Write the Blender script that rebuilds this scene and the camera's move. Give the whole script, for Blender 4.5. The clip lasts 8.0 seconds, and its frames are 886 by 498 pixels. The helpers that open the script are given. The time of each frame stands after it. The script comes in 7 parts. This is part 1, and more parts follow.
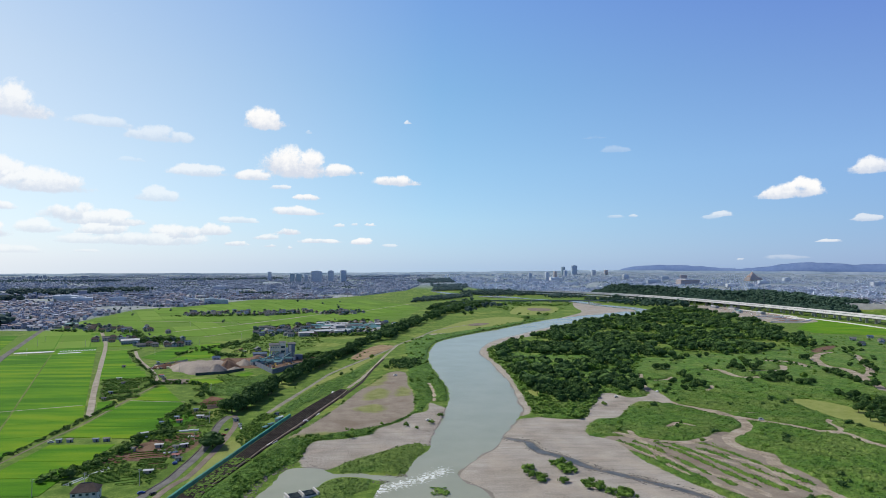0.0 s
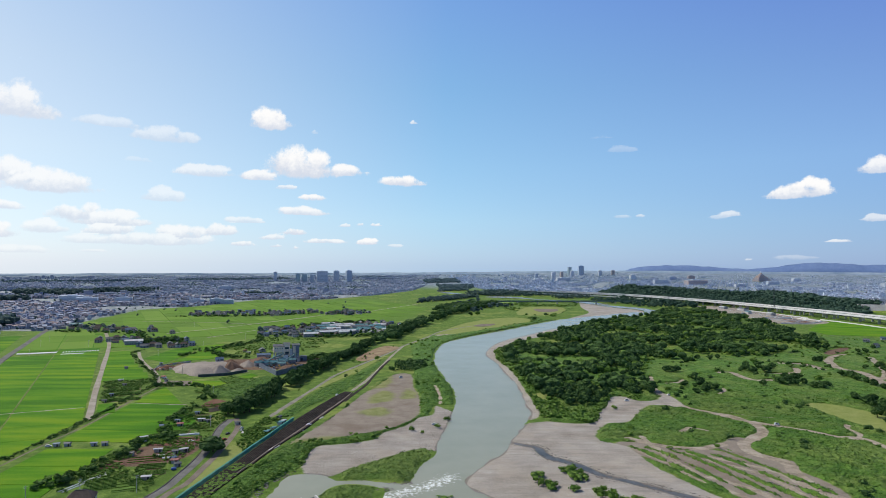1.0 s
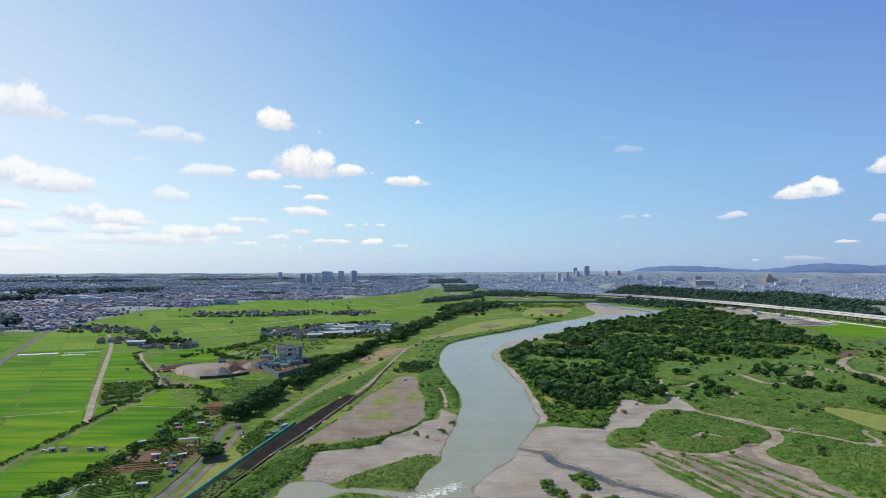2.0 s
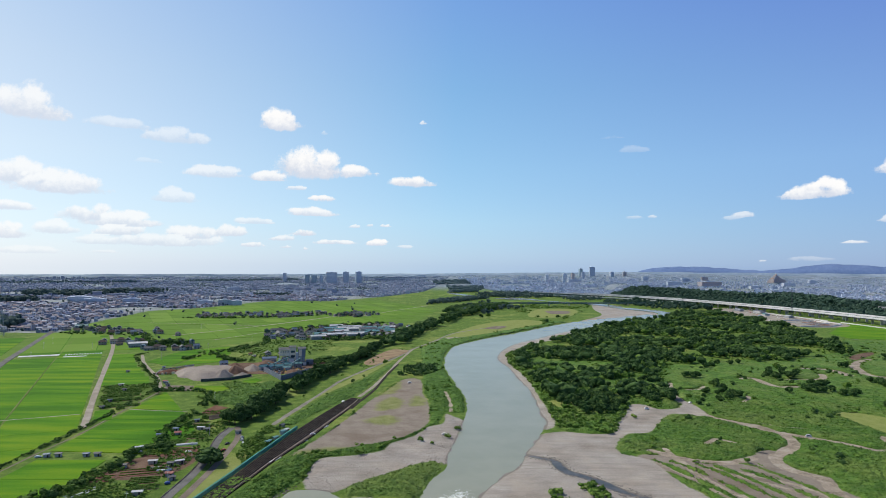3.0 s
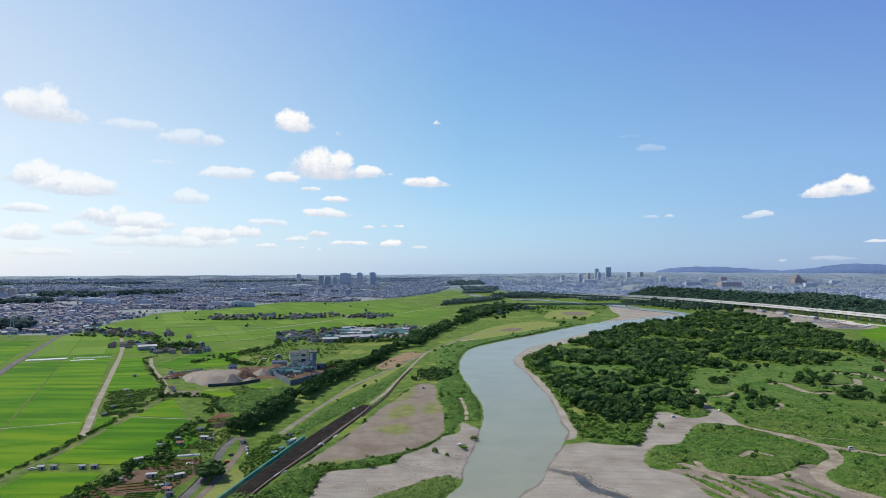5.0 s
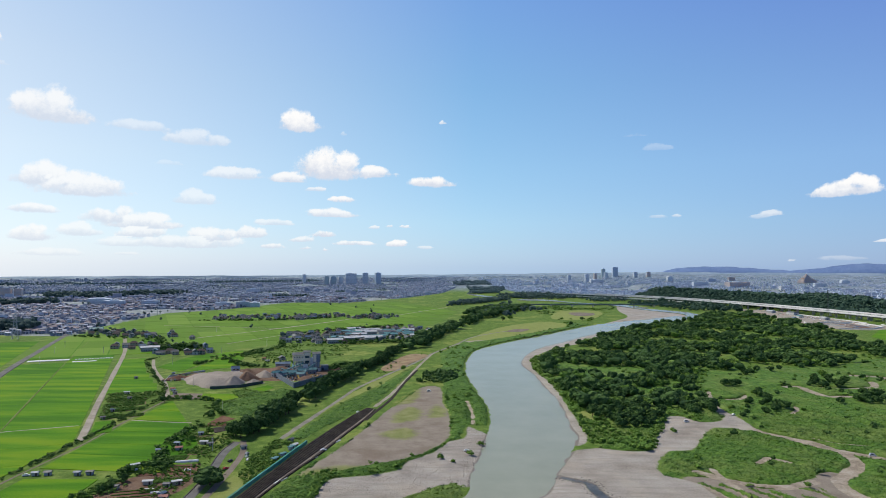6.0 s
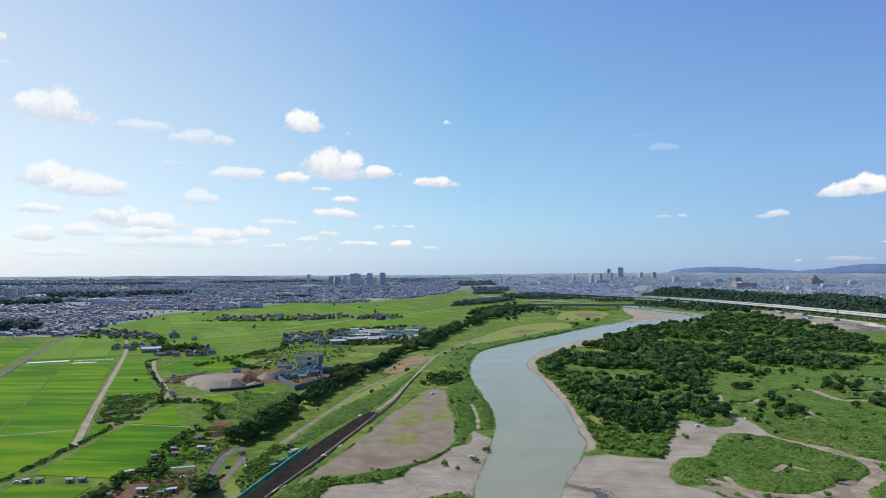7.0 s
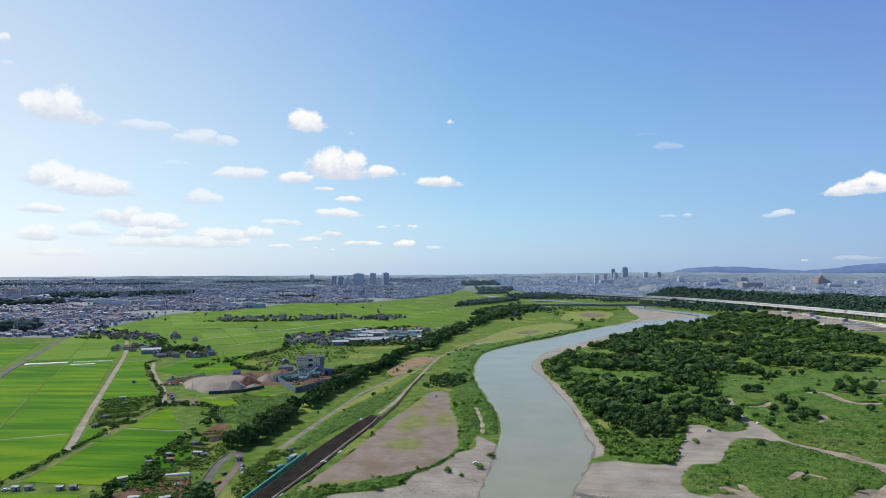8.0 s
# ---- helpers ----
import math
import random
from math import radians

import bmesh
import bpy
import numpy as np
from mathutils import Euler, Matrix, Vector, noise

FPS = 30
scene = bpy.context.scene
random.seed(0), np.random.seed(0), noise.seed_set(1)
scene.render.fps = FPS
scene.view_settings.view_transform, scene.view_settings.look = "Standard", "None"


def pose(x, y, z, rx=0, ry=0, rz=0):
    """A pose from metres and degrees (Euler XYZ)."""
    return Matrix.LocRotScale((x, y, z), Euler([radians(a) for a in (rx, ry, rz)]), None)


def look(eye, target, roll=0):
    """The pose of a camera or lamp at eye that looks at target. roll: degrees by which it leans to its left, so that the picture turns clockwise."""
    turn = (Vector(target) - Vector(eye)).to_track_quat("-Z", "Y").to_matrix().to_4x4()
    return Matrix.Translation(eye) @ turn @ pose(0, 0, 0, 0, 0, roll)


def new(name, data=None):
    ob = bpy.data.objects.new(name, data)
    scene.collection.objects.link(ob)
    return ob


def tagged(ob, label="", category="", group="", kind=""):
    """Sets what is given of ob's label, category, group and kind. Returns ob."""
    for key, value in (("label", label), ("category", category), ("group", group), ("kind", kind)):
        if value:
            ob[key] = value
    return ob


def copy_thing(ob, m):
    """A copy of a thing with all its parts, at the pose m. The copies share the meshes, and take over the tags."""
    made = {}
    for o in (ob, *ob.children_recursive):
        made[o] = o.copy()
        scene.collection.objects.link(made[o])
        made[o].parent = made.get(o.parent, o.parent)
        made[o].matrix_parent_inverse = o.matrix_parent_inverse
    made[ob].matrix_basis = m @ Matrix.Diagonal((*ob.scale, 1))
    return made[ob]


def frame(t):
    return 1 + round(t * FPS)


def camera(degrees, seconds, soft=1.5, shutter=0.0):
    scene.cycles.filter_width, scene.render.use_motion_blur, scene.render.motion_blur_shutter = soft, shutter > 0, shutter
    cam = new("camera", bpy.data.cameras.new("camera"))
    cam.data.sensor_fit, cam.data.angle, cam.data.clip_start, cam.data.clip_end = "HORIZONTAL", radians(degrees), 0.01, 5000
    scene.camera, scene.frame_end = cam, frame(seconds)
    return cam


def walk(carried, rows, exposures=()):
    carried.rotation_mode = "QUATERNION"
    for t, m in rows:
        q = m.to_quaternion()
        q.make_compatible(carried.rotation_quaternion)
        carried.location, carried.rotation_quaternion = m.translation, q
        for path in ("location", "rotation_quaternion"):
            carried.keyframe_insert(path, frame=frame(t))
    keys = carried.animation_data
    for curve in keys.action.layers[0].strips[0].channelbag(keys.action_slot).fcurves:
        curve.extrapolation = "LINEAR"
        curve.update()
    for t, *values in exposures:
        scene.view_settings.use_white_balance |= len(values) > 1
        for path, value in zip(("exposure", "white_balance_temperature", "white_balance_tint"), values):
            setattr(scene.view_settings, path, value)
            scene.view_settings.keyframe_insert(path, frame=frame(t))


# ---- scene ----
cam = camera(70.72, 8.0, soft=0.4)
walk(cam, [
    (0, look((-0.00, -0.00, 130.00), (77.78, 996.64, 155.70), 0.599)),
    (0.5, look((0.26, 6.34, 130.00), (73.51, 1003.32, 155.81), 0.619)),
    (1, look((0.52, 12.69, 130.02), (68.90, 1010.02, 155.92), 0.644)),
    (1.5, look((0.78, 19.11, 130.04), (64.82, 1016.71, 156.08), 0.657)),
    (3, look((1.50, 38.55, 130.15), (54.22, 1036.78, 157.67), 0.693)),
    (3.5, look((1.71, 45.13, 130.19), (49.06, 1043.61, 158.38), 0.647)),
    (4, look((1.91, 51.80, 130.23), (43.46, 1050.53, 158.65), 0.592)),
    (4.5, look((2.12, 58.54, 130.26), (37.87, 1057.50, 158.63), 0.556)),
    (6, look((2.86, 78.92, 130.32), (23.65, 1078.30, 158.74), 0.503)),
    (6.5, look((3.11, 85.74, 130.34), (20.42, 1085.18, 159.02), 0.506)),
    (7, look((3.36, 92.58, 130.38), (16.98, 1092.07, 159.06), 0.507)),
    (7.5, look((3.60, 99.41, 130.41), (13.97, 1098.95, 159.03), 0.496)),
    (8, look((3.85, 106.25, 130.45), (11.62, 1105.82, 158.94), 0.480)),
])
scene.view_settings.exposure = 0.0

# ---- light ----
SUN_AZ, SUN_EL = radians(-55), radians(48)
world = bpy.data.worlds.new("sky")
scene.world = world
world.use_nodes = True
wn = world.node_tree
sky = wn.nodes.new("ShaderNodeTexSky")
sky.sky_type, sky.sun_disc = "NISHITA", False
sky.sun_elevation, sky.sun_rotation = SUN_EL, SUN_AZ
sky.altitude, sky.air_density, sky.dust_density, sky.ozone_density = 300, 1.0, 0.5, 2.0
wn.nodes["Background"].inputs[1].default_value = 0.045
wn.links.new(sky.outputs[0], wn.nodes["Background"].inputs[0])
sun = new("sun", bpy.data.lights.new("sun", "SUN"))
sun.data.energy, sun.data.angle, sun.data.color = 3.95, radians(0.6), (1.0, 0.93, 0.82)
SUN_DIR = Vector((math.sin(SUN_AZ) * math.cos(SUN_EL), math.cos(SUN_AZ) * math.cos(SUN_EL), math.sin(SUN_EL)))
sun.matrix_world = look(SUN_DIR * 900, (0, 0, 0))


# ---- materials ----
def nodes_of(name):
    m = bpy.data.materials.new(name)
    m.use_nodes = True
    nt = m.node_tree
    return m, nt, nt.nodes, nt.nodes["Principled BSDF"]


def noise_node(nt, scale, detail=5.0, rough=0.6, space="Object"):
    tc = nt.nodes.new("ShaderNodeTexCoord") if space == "Object" else nt.nodes.new("ShaderNodeNewGeometry")
    n = nt.nodes.new("ShaderNodeTexNoise")
    n.inputs["Scale"].default_value, n.inputs["Detail"].default_value = scale, detail
    n.inputs["Roughness"].default_value = rough
    nt.links.new(tc.outputs["Object" if space == "Object" else "Position"], n.inputs["Vector"])
    return n.outputs["Fac"]


def maths(nt, op, a, b=None, clamp=False):
    n = nt.nodes.new("ShaderNodeMath")
    n.operation, n.use_clamp = op, clamp
    for i, v in enumerate((a, b)):
        if v is None:
            continue
        if isinstance(v, (int, float)):
            n.inputs[i].default_value = v
        else:
            nt.links.new(v, n.inputs[i])
    return n.outputs[0]


def ramp(nt, fac, stops):
    n = nt.nodes.new("ShaderNodeValToRGB")
    el = n.color_ramp.elements
    while len(el) < len(stops):
        el.new(0.5)
    for e, (p, c) in zip(el, stops):
        e.position, e.color = p, (*c, 1)
    nt.links.new(fac, n.inputs[0])
    return n.outputs[0]


def mix(nt, fac, a, b, mode="MIX"):
    n = nt.nodes.new("ShaderNodeMix")
    n.data_type, n.blend_type = "RGBA", mode
    for sock, v in ((0, fac), (6, a), (7, b)):
        if isinstance(v, (int, float)):
            n.inputs[sock].default_value = v
        elif isinstance(v, tuple):
            n.inputs[sock].default_value = (*v, 1)
        else:
            nt.links.new(v, n.inputs[sock])
    return n.outputs[2]


def step(nt, fac, lo, hi):
    n = nt.nodes.new("ShaderNodeMapRange")
    n.interpolation_type = "SMOOTHSTEP"
    n.inputs["From Min"].default_value, n.inputs["From Max"].default_value = lo, hi
    nt.links.new(fac, n.inputs["Value"])
    return n.outputs["Result"]


def bump(nt, bsdf, height, strength=0.4, dist=0.1):
    b = nt.nodes.new("ShaderNodeBump")
    b.inputs["Strength"].default_value, b.inputs["Distance"].default_value = strength, dist
    nt.links.new(height, b.inputs["Height"])
    nt.links.new(b.outputs[0], bsdf.inputs["Normal"])


def surface(name, dark, mid, light, coarse=0.05, fine=1.2, rough=0.85, vary="", spread=0.5, relief=0.0, dist=0.1, metal=0.0):
    """Two-scale grain between three tones; vary: island or object, for tones that differ piece by piece."""
    m, nt, ns, b = nodes_of(name)
    a, f = noise_node(nt, coarse, 4, space="World"), noise_node(nt, fine, 6, 0.7, space="World")
    fac = maths(nt, "ADD", maths(nt, "MULTIPLY", a, 0.55), maths(nt, "MULTIPLY", f, 0.45))
    if vary:
        src = ns.new("ShaderNodeNewGeometry").outputs["Random Per Island"] if vary == "island" else ns.new("ShaderNodeObjectInfo").outputs["Random"]
        fac = maths(nt, "ADD", maths(nt, "MULTIPLY", fac, 1 - spread), maths(nt, "MULTIPLY", src, spread))
    lo, hi = (0.38, 0.62) if not vary else (0.25, 0.75)
    nt.links.new(ramp(nt, fac, [(lo, dark), (0.5, mid), (hi, light)]), b.inputs["Base Color"])
    b.inputs["Roughness"].default_value, b.inputs["Metallic"].default_value = rough, metal
    b.inputs["Specular IOR Level"].default_value = 0.3 if rough < 0.7 else 0.1
    if relief:
        bump(nt, b, f, relief, dist)
    return m


def attribute(nt, name):
    n = nt.nodes.new("ShaderNodeAttribute")
    n.attribute_name = name
    return n.outputs["Fac"]


def ground_material():
    m, nt, ns, b = nodes_of("ground_cover")
    big, mid, fine = (noise_node(nt, s, 6, 0.65, "World") for s in (0.012, 0.09, 0.8))
    grain = maths(nt, "ADD", maths(nt, "MULTIPLY", mid, 0.6), maths(nt, "MULTIPLY", fine, 0.4))
    weeds = ramp(nt, grain, [(0.38, (0.055, 0.11, 0.014)), (0.5, (0.095, 0.168, 0.025)), (0.6, (0.165, 0.24, 0.046))])
    short = ramp(nt, grain, [(0.4, (0.13, 0.18, 0.03)), (0.5, (0.21, 0.26, 0.055)), (0.6, (0.29, 0.31, 0.1))])
    col = mix(nt, step(nt, big, 0.5, 0.68), weeds, short)

    def edge(attr, wob=0.9, soft=0.12):
        a = maths(nt, "ADD", attribute(nt, attr), maths(nt, "MULTIPLY", maths(nt, "SUBTRACT", grain, 0.5), wob))
        return step(nt, a, -soft, soft)

    soil = ramp(nt, grain, [(0.4, (0.1, 0.06, 0.04)), (0.5, (0.15, 0.095, 0.065)), (0.7, (0.22, 0.155, 0.11))])
    dirt = ramp(nt, grain, [(0.3, (0.17, 0.135, 0.105)), (0.5, (0.245, 0.21, 0.17)), (0.72, (0.32, 0.285, 0.235))])
    damp = step(nt, noise_node(nt, 0.018, 4, 0.55, "World"), 0.52, 0.66)
    dirt = mix(nt, maths(nt, "MULTIPLY", damp, 0.6), dirt, (0.17, 0.125, 0.095))
    cobble = maths(nt, "ADD", maths(nt, "MULTIPLY", noise_node(nt, 0.05, 4, 0.5, "World"), 0.4), maths(nt, "MULTIPLY", noise_node(nt, 0.7, 9, 0.85, "World"), 0.6))
    stone = mix(nt, 0.25, ramp(nt, cobble, [(0.34, (0.14, 0.125, 0.105)), (0.46, (0.3, 0.272, 0.235)), (0.56, (0.38, 0.348, 0.305)), (0.68, (0.56, 0.52, 0.47))]), ramp(nt, noise_node(nt, 0.02, 3, 0.5, "World"), [(0.4, (0.28, 0.245, 0.2)), (0.6, (0.42, 0.4, 0.37))]))
    run = ns.new("ShaderNodeMapping")
    run.inputs["Rotation"].default_value, run.inputs["Scale"].default_value = (0, 0, 0.93), (0.05, 0.42, 1)
    nt.links.new(ns.new("ShaderNodeNewGeometry").outputs["Position"], run.inputs["Vector"])
    flow = ns.new("ShaderNodeTexNoise")
    flow.inputs["Scale"].default_value, flow.inputs["Detail"].default_value = 0.5, 5
    nt.links.new(run.outputs[0], flow.inputs["Vector"])
    stone = mix(nt, maths(nt, "MULTIPLY", step(nt, flow.outputs[0], 0.45, 0.66), 0.34), stone, (0.19, 0.17, 0.145))
    silt = step(nt, noise_node(nt, 0.035, 6, 0.6, "World"), 0.52, 0.64)
    stone = mix(nt, maths(nt, "MULTIPLY", silt, 0.35), stone, (0.43, 0.37, 0.3))
    wet = (0.2, 0.18, 0.155)
    stone = mix(nt, edge("wet", 0.2, 0.2), stone, wet)
    urban = ramp(nt, noise_node(nt, 0.03, 8, 0.75, "World"), [(0.35, (0.1, 0.15, 0.11)), (0.5, (0.23, 0.255, 0.27)), (0.65, (0.4, 0.415, 0.44))])
    rice = ramp(nt, big, [(0.3, (0.085, 0.165, 0.02)), (0.5, (0.1, 0.19, 0.022)), (0.7, (0.13, 0.215, 0.03))])
    # blue-grey ground tone that paints haze over the far land
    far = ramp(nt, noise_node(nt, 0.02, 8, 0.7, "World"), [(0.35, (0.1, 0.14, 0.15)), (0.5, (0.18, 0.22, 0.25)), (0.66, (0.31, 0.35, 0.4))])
    col = mix(nt, edge("rice", 0.3), col, rice)
    lawn = ramp(nt, grain, [(0.3, (0.16, 0.2, 0.045)), (0.5, (0.22, 0.26, 0.07)), (0.7, (0.29, 0.31, 0.11))])
    col = mix(nt, edge("lawn", 0.3), col, lawn)
    col = mix(nt, edge("dirt"), col, dirt)
    turf = ramp(nt, grain, [(0.36, (0.11, 0.16, 0.028)), (0.5, (0.19, 0.225, 0.05)), (0.64, (0.27, 0.265, 0.12))])
    thin = maths(nt, "ADD", attribute(nt, "tuft"), maths(nt, "MULTIPLY", maths(nt, "SUBTRACT", grain, 0.5), 3.4))
    col = mix(nt, maths(nt, "MULTIPLY", step(nt, thin, -0.15, 0.7), 0.8), col, turf)
    sand = ramp(nt, grain, [(0.4, (0.2, 0.165, 0.12)), (0.5, (0.32, 0.27, 0.21)), (0.6, (0.42, 0.37, 0.3))])
    col = mix(nt, edge("track", 1.3, 0.1), col, sand)
    col = mix(nt, edge("soil", 0.5), col, soil)
    col = mix(nt, edge("urban", 1.2), col, urban)
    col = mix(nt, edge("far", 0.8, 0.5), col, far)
    col = mix(nt, edge("gravel"), col, stone)
    nt.links.new(col, b.inputs["Base Color"])
    b.inputs["Roughness"].default_value, b.inputs["Specular IOR Level"].default_value = 0.95, 0.15
    bump(nt, b, fine, 0.8, 0.9)
    return m


def water_material():
    m, nt, ns, b = nodes_of("river_water")
    drift = noise_node(nt, 0.02, 5, 0.6, "World")
    silt = ramp(nt, drift, [(0.3, (0.24, 0.25, 0.175)), (0.7, (0.29, 0.295, 0.215))])
    rip = noise_node(nt, 0.5, 4, 0.6, "World")
    foam = maths(nt, "ADD", attribute(nt, "foam"), maths(nt, "MULTIPLY", maths(nt, "SUBTRACT", noise_node(nt, 0.45, 7, 0.7, "World"), 0.5), 4.0))
    foam = step(nt, foam, 1.05, 1.9)
    nt.links.new(mix(nt, foam, silt, (0.75, 0.78, 0.76)), b.inputs["Base Color"])
    nt.links.new(maths(nt, "ADD", 0.2, maths(nt, "MULTIPLY", foam, 0.6)), b.inputs["Roughness"])
    b.inputs["IOR"].default_value = 1.33
    b.inputs["Specular IOR Level"].default_value = 0.3
    bump(nt, b, rip, 0.12, 0.2)
    return m


def leaf(name, dark, mid, light, vary="island"):
    m = surface(name, dark, mid, light, 0.07, 0.9, 0.75, vary, 0.34, 1.0, 0.8)
    b = m.node_tree.nodes["Principled BSDF"]
    b.inputs["Specular IOR Level"].default_value = 0.06
    return m


M_GROUND, M_WATER = ground_material(), water_material()
M_CREEK = surface("clear_stream", (0.04, 0.043, 0.042), (0.065, 0.068, 0.064), (0.13, 0.128, 0.115), 0.1, 1.0, 0.4, relief=0.1)
M_TREE = leaf("tree_leaves", (0.018, 0.044, 0.014), (0.049, 0.1, 0.029), (0.11, 0.182, 0.05))
M_WILLOW = leaf("willow_leaves", (0.045, 0.095, 0.015), (0.105, 0.195, 0.032), (0.2, 0.3, 0.065))
M_REED = leaf("reed_blades", (0.06, 0.125, 0.018), (0.11, 0.2, 0.033), (0.185, 0.285, 0.06))
M_HEDGE = leaf("hedge_leaves", (0.024, 0.055, 0.012), (0.062, 0.125, 0.026), (0.135, 0.22, 0.05))
M_BARK = surface("bark", (0.05, 0.035, 0.025), (0.09, 0.065, 0.045), (0.14, 0.11, 0.08), 0.5, 4, 0.9)


def rice_material(name, dark, mid, light):
    """Rice in rows: long streaks of darker and yellower growth that run along the field's width."""
    m, nt, ns, b = nodes_of(name)
    geo, turn = ns.new("ShaderNodeNewGeometry"), ns.new("ShaderNodeMapping")
    turn.inputs["Rotation"].default_value = (0, 0, radians(-23.3))
    turn.inputs["Scale"].default_value = (0.01, 0.06, 0.1)
    nt.links.new(geo.outputs["Position"], turn.inputs["Vector"])
    n = ns.new("ShaderNodeTexNoise")
    n.inputs["Scale"].default_value, n.inputs["Detail"].default_value = 1.0, 4
    nt.links.new(turn.outputs[0], n.inputs["Vector"])
    fine = noise_node(nt, 1.1, 6, 0.75, "World")
    rnd = ns.new("ShaderNodeObjectInfo").outputs["Random"]
    fac = maths(nt, "ADD", maths(nt, "MULTIPLY", n.outputs["Fac"], 0.6), maths(nt, "ADD", maths(nt, "MULTIPLY", fine, 0.27), maths(nt, "MULTIPLY", rnd, 0.13)))
    nt.links.new(ramp(nt, fac, [(0.4, dark), (0.5, mid), (0.62, light)]), b.inputs["Base Color"])
    b.inputs["Roughness"].default_value, b.inputs["Specular IOR Level"].default_value = 0.9, 0.1
    bump(nt, b, fine, 0.6, 0.3)
    return m


M_RICE = rice_material("rice_plants", (0.04, 0.138, 0.0015), (0.068, 0.196, 0.0025), (0.145, 0.25, 0.005))
M_RICE_FAR = surface("far_rice", (0.085, 0.17, 0.014), (0.11, 0.215, 0.018), (0.15, 0.25, 0.035), 0.012, 0.4, 0.9, "island", 0.4)
M_ASPHALT = surface("asphalt", (0.1, 0.098, 0.093), (0.14, 0.137, 0.13), (0.19, 0.185, 0.175), 0.08, 2, 0.9)
M_OLD_ROAD = surface("worn_road", (0.13, 0.105, 0.085), (0.19, 0.155, 0.13), (0.25, 0.215, 0.18), 0.08, 2, 0.9)
M_TRACK = surface("dirt_track", (0.23, 0.2, 0.155), (0.31, 0.275, 0.225), (0.39, 0.355, 0.3), 0.1, 1.5, 0.95, relief=0.4)
M_BUND = surface("grassy_bund", (0.09, 0.13, 0.03), (0.14, 0.18, 0.05), (0.2, 0.22, 0.09), 0.1, 1.5, 0.95, relief=0.4)
M_LANE = surface("grey_gravel", (0.16, 0.15, 0.13), (0.23, 0.215, 0.185), (0.29, 0.275, 0.235), 0.09, 1.2, 0.95, relief=0.4)
M_CONCRETE = surface("concrete", (0.34, 0.33, 0.31), (0.44, 0.43, 0.41), (0.55, 0.54, 0.51), 0.05, 1.5, 0.85)
M_GLASS = surface("window_glass", (0.02, 0.025, 0.03), (0.04, 0.05, 0.06), (0.07, 0.09, 0.1), 0.1, 1, 0.15)
# haze painted into the leaf colour of distant trees
M_HAZY_WOOD = leaf("hazy_woods_leaves", (0.036, 0.065, 0.056), (0.062, 0.1, 0.088), (0.1, 0.145, 0.122))
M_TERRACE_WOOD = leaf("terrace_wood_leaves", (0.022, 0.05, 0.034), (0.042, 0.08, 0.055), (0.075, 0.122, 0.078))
# a stronger painted haze tint, for woods near the horizon
M_HAZIER_WOOD = leaf("hazier_woods_leaves", (0.07, 0.115, 0.12), (0.095, 0.145, 0.15), (0.13, 0.185, 0.185))


# ---- geometry helpers ----
def smooth(points, closed=False, n=6):
    """A rounded line through control points."""
    p = np.array(points, float)
    if closed:
        q = np.vstack([p[-1:], p, p[:2]])
    else:
        q = np.vstack([2 * p[:1] - p[1:2], p, 2 * p[-1:] - p[-2:-1]])
    out = []
    for i in range(1, len(q) - 2):
        a, b, c, d = q[i - 1:i + 3]
        for t in np.arange(n) / n:
            out.append(0.5 * (2 * b + (c - a) * t + (2 * a - 5 * b + 4 * c - d) * t * t + (3 * b - a - 3 * c + d) * t ** 3))
    if not closed:
        out.append(p[-1])
    return np.array(out)


def line_distance(P, line, closed=False):
    """Distance from each row of P to a line."""
    d = np.full(len(P), 1e9)
    pts = np.vstack([line, line[:1]]) if closed else line
    for a, b in zip(pts[:-1], pts[1:]):
        ab = b - a
        t = np.clip(((P - a) @ ab) / max(ab @ ab, 1e-9), 0, 1)
        d = np.minimum(d, np.hypot(*(P - a - t[:, None] * ab).T))
    return d


def inside(P, poly):
    hit = np.zeros(len(P), bool)
    x, y = P[:, 0], P[:, 1]
    for a, b in zip(poly, np.roll(poly, -1, 0)):
        if a[1] != b[1]:
            hit ^= ((a[1] > y) != (b[1] > y)) & (x < (b[0] - a[0]) * (y - a[1]) / (b[1] - a[1]) + a[0])
    return hit


def depth_in(P, poly, reach=60.0):
    """Signed distance to a closed outline, positive inside, cut at reach."""
    out = np.full(len(P), -reach)
    lo, hi = poly.min(0) - reach, poly.max(0) + reach
    near = np.all((P > lo) & (P < hi), axis=1)
    Q = P[near]
    if len(Q):
        d = line_distance(Q, poly, True)
        out[near] = np.clip(np.where(inside(Q, poly), d, -d), -reach, reach)
    return out


TERRACE = np.array([(1330, 1700), (1260, 2150), (1130, 2450), (1010, 2700), (1050, 3300), (1500, 4400), (3300, 3300), (3600, 1700), (2300, 1200), (1600, 1350)], float)


def rise(x, y):
    """The plain lifts towards the hills that close it, and steps up to a terrace beyond the elevated road."""
    P = np.column_stack([np.ravel(x), np.ravel(y)]).astype(float)
    r = np.hypot(P[:, 0], P[:, 1])
    az = np.degrees(np.arctan2(P[:, 0], P[:, 1]))
    top = np.interp(az, [-60, -31, -15, 0, 20, 40], [36, 38, 48, 62, 98, 104])
    u = np.maximum(r - 2200, 0) / 2500
    z = np.where(r > 4700, top - 0.3 * (r - 4700), top * u * u)
    s = np.clip((depth_in(P, TERRACE, 90) + 70) / 110, 0, 1)
    return z + 24 * s * s * (3 - 2 * s) * np.clip((4700 - r) / 1200, 0, 1)


def shrink(x, y):
    return (130 - rise(x, y)) / 130


